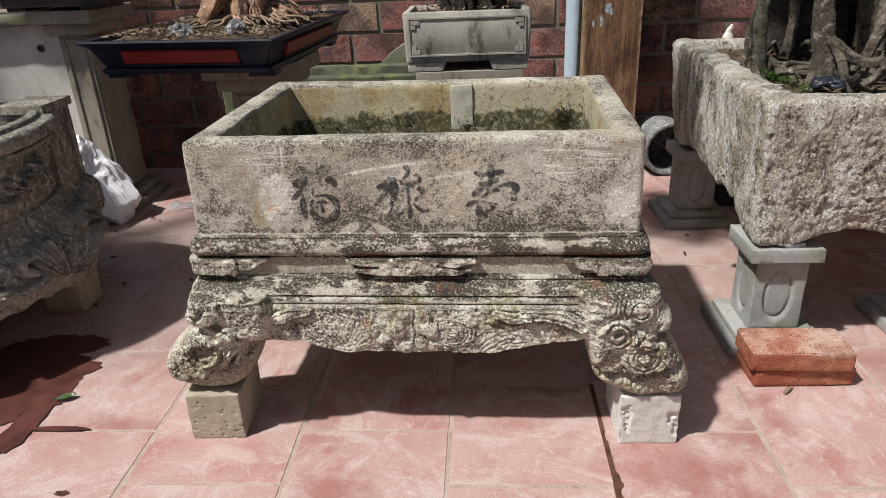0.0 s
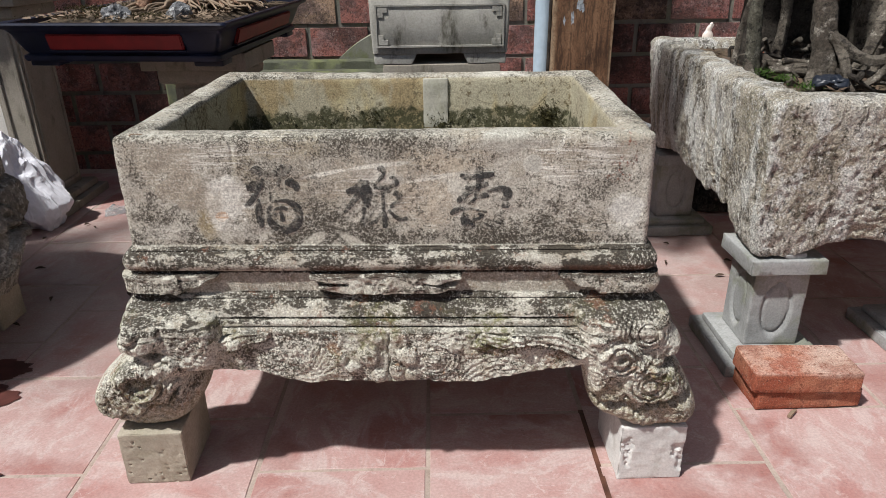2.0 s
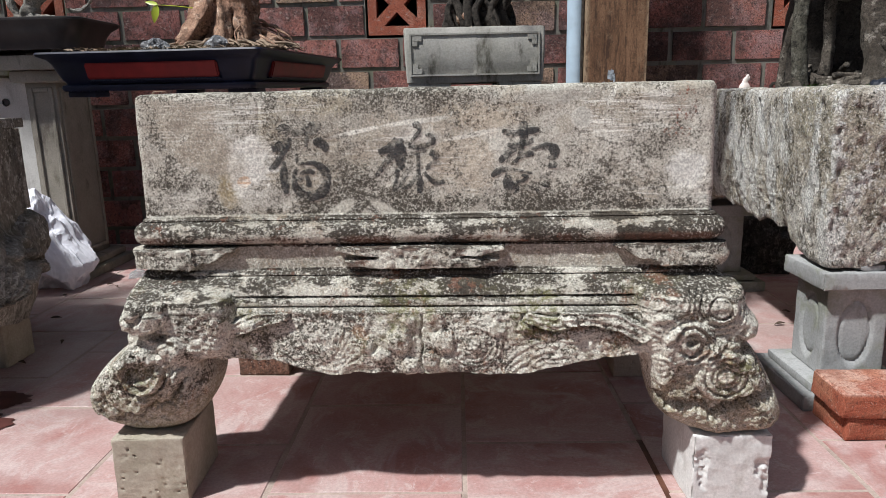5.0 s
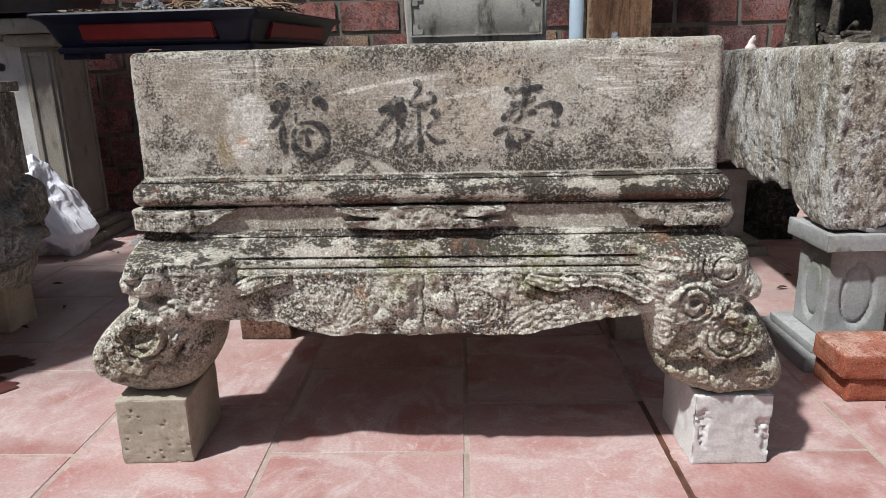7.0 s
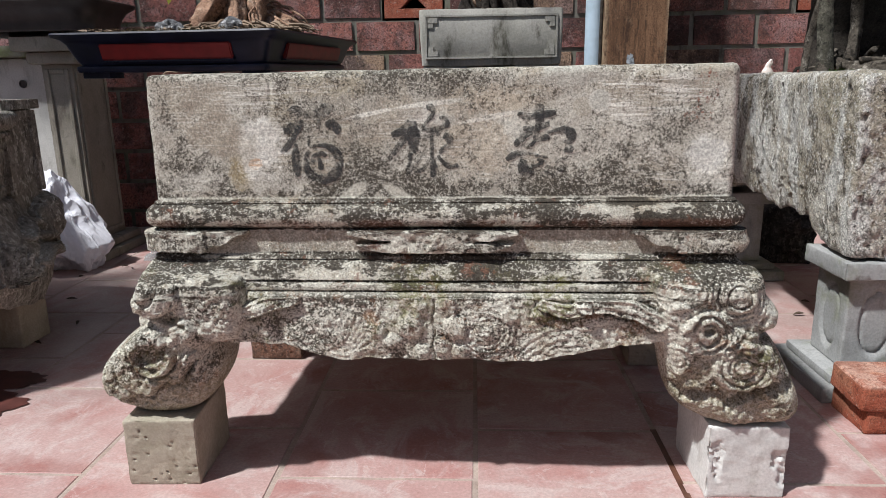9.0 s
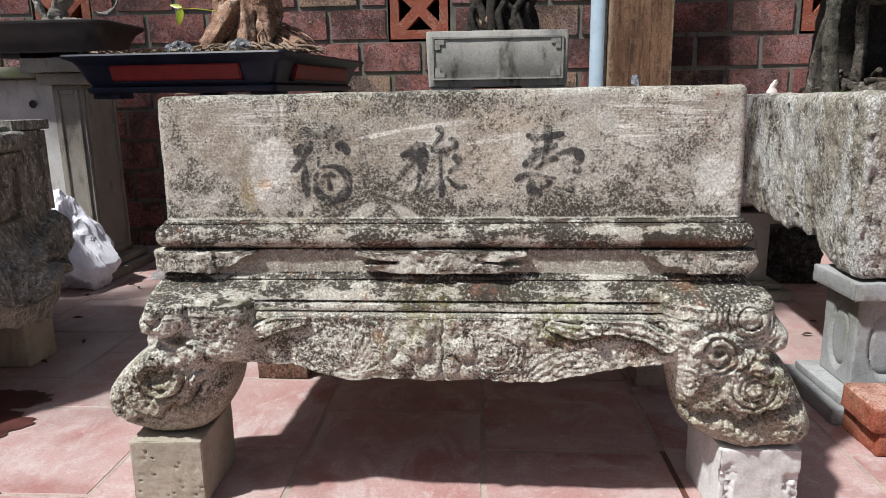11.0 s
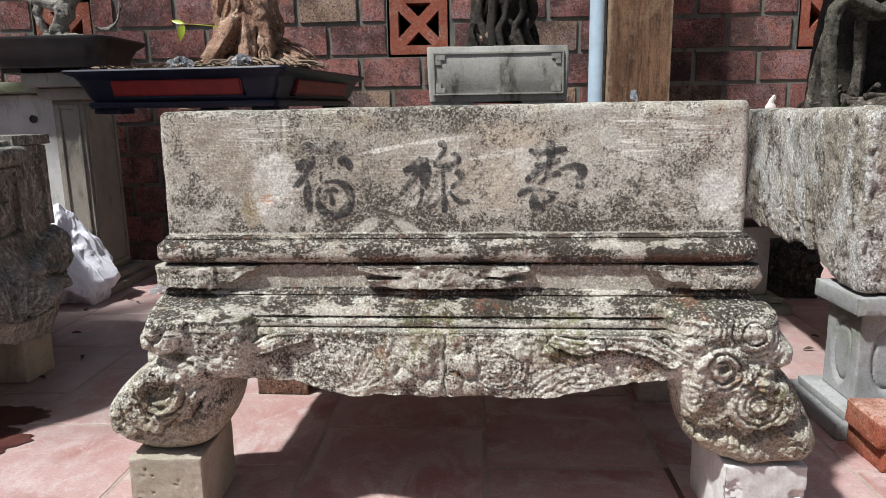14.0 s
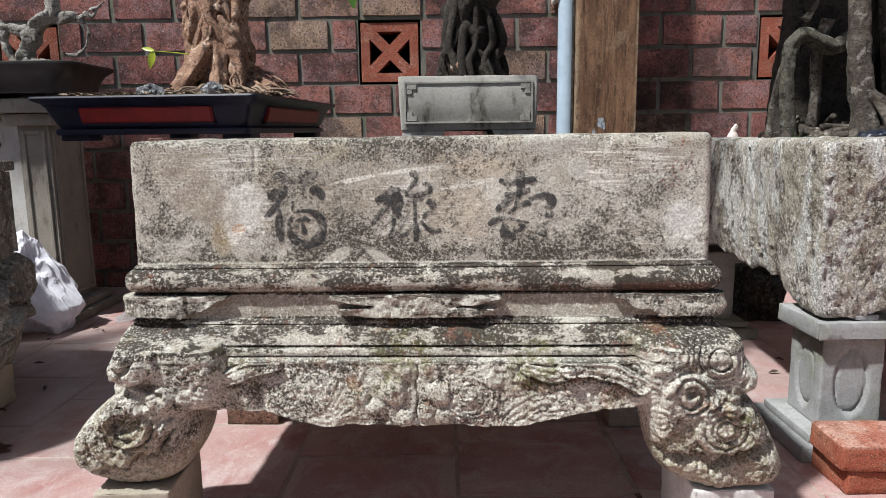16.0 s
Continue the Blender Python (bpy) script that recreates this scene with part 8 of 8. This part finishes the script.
r = np.minimum(r[:, 0], 1.15) + 0.04 * fold * vnoise(nn, 8, 3) - 0.17 * np.abs(vnoise(nn * (1, 1, 0.7), 2.4, 4)) - 0.085 * np.abs(vnoise(nn * (1.2, 1.2, 0.6), 5.5, 9)) - 0.030 * np.abs(vnoise(nn * (1, 1, 0.5), 13, 6)) - 0.010 * np.abs(vnoise(nn, 30, 8))
v = nn * r[:, None] * np.array((0.165, 0.14, 0.225)) + np.array((0, 0, 0.15))
v[:, 0] -= 0.30 * np.clip(v[:, 2] - 0.08, 0, 1)
v[:, 2] = np.maximum(v[:, 2], 0.0)
tagged(mesh_ob("sack", v, f, M_SACK, smooth=False, at=pose(-1.385, 1.235, 0)), "crumpled white woven plastic sack on the floor", "sack")
stand = empty("plant_stand", pose(-1.56, 1.02, 0), "dark round stand with a pale metal rim", "stand")
v, f = lathe([(0.07, 0), (0.075, 0.02), (0.05, 0.06), (0.045, 0.42), (0.06, 0.47)], 28)
mesh_ob("column", v, f, M_TRAYDARK, stand)
v, f = lathe([(0.062, 0.465), (0.095, 0.472), (0.098, 0.480), (0.092, 0.486), (0.06, 0.482), (0.05, 0.474)], 36)
mesh_ob("rim", v, f, M_PIPE, stand, "pale blue-grey rim")
v, f = ground_patch(0.06, 0.045, 0.012, 0.012, 30, 12, 26)
e = np.hypot(v[:, 0] / 0.06, v[:, 1] / 0.045)
v[:, 2] = np.maximum(v[:, 2] * sstep(1.2, 0.7, e) + 0.006 * np.abs(vnoise(v, 60, 3)), 0.001)
tagged(mesh_ob("plastic_film", v, f, M_FILM, smooth=False, at=pose(-1.10, 1.36, 0, 0, 0, 20)), "crumpled clear plastic film on the floor", "plastic")

rng = np.random.default_rng(21)
for k in range(30):
    x, y = (rng.uniform(-1.25, -0.62), rng.uniform(0.45, 1.55)) if k < 24 else (rng.uniform(0.45, 0.9), rng.uniform(0.5, 1.0))
    L, w, a = rng.uniform(0.008, 0.018), rng.uniform(0.003, 0.006), rng.uniform(0, math.tau)
    vs = []
    for i in range(6):
        t = i / 5
        ww = w * math.sin(math.pi * (0.05 + 0.9 * t))
        for s in (-1, 0, 1):
            vs.append((L * (t - 0.5) * 2, s * ww, 0.003 + 0.005 * abs(s) * math.sin(t * 3) + 0.003 * t))
    tagged(mesh_ob("fallen_leaf", vs, grid_faces(3, 6), M_DRYLEAF, at=pose(x, y, 0, 0, 0, math.degrees(a))), "curled dry brown leaf on the tiles", "leaf", "fallen leaves")

vs = []
for i in range(7):
    t = i / 6
    ww = 0.011 * math.sin(math.pi * (0.05 + 0.9 * t))
    for q in (-1, 0, 1):
        vs.append((0.044 * (t - 0.5), q * ww, 0.006 + 0.004 * abs(q) + 0.002 * t))
tagged(mesh_ob("fallen_leaf", vs, grid_faces(3, 7), M_DARKLEAF, at=pose(-0.865, 0.105, 0, 0, 0, 25)), "dark green leaf fallen on the wet tiles", "leaf", "fallen leaves")

# a leaf that hangs in from above
leaf_spray("hanging_leaf", [(-0.585, 0.965, 1.14), (-0.48, 0.96, 1.16), (-0.34, 0.95, 1.10), (-0.265, 0.95, 1.02)], [((-0.265, 0.95, 1.025), (0.15, -0.1, -1), 0.085, 0.022)], M_LEAF, "single green leaf hanging from the ficus")


# ---- unseen trees, added to shade the left of the yard ----

def garden_tree(x, y, shade_crown, r, leaves, seed, gaps=()):
    rng = np.random.default_rng(seed)
    t = empty("garden_tree", pose(x, y, 0), "leafy green tree out of view, added to shade the yard", "tree")
    c = np.array(shade_crown)
    v, f = tube([(0, 0, -0.01), (0.03, 0.02, 0.8), tuple(c * (0.6, 0.6, 0.7)), tuple(c)], (0.09, 0.07, 0.05, 0.02), 16, 0.008, 20, seed)
    mesh_ob("trunk", v, f, M_BARKGREY, t)
    for k in range(9):
        d = rng.normal(0, 1, 3)
        d /= np.linalg.norm(d)
        e = c + d * np.array(r) * 0.8
        v, f = tube([tuple(c * (0.6, 0.6, 0.7)), tuple(c * 0.5 + e * 0.5 + (0, 0, 0.05)), tuple(e)], (0.035, 0.02, 0.006), 8, 0.003, 30, k)
        mesh_ob("limb", v, f, M_BARKGREY, t)
    vs, fs = [], []
    for _ in range(leaves):
        q = rng.normal(0, 0.46, 3)
        p = c + q * np.array(r) * (1 + 0.15 * math.sin(q[0] * 7 + q[1] * 5))
        if any(math.hypot(p[0] + x - gx + (p[2] - 2.1) * 0.55, p[1] + y - gy + (p[2] - 2.1) * 0.32) < gr for gx, gy, gr in gaps):
            continue
        d, e = rng.normal(0, 1, 3), rng.normal(0, 1, 3)
        d /= np.linalg.norm(d)
        e -= d * (e @ d)
        e /= np.linalg.norm(e)
        L = rng.uniform(0.04, 0.075)
        b = len(vs)
        vs += [p - d * L, p + e * L * 0.4, p + d * L, p - e * L * 0.4]
        fs.append((b, b + 1, b + 2, b + 3))
    mesh_ob("shade_crown", vs, fs, M_DARKLEAF, t, smooth=False)


# crowns placed up-sun; their gaps let sun through to sack, slab and pot
garden_tree(-3.69, -0.47, (0.33, 0.16, 3.4), (0.60, 0.72, 0.42), 2800, 4, ((-2.40, 0.57, 0.28), (-2.70, 1.03, 0.30), (-2.50, 0.88, 0.16)))
garden_tree(-3.44, 0.88, (0.55, -0.22, 3.4), (0.44, 0.30, 0.30), 1100, 6, ((-2.40, 0.57, 0.28), (-1.95, 0.97, 0.24), (-2.70, 1.03, 0.30), (-2.50, 0.88, 0.16)))

# plain unseen walls, added to cut low sky light and bounce some back
for name, lo, hi in (("wall_south", (-4.2, -2.7, -0.006), (3.8, -2.5, 1.3)), ("wall_east", (3.6, -2.5, -0.006), (3.8, 1.89, 1.3)), ("wall_west", (-4.2, -2.5, -0.006), (-4.0, 1.89, 1.3))):
    bm = bmesh.new()
    quad_box(bm, lo, hi)
    tagged(part(name, bm, M_YARD), "plain pale wall out of view, added to shape the light", "wall", kind="structure")
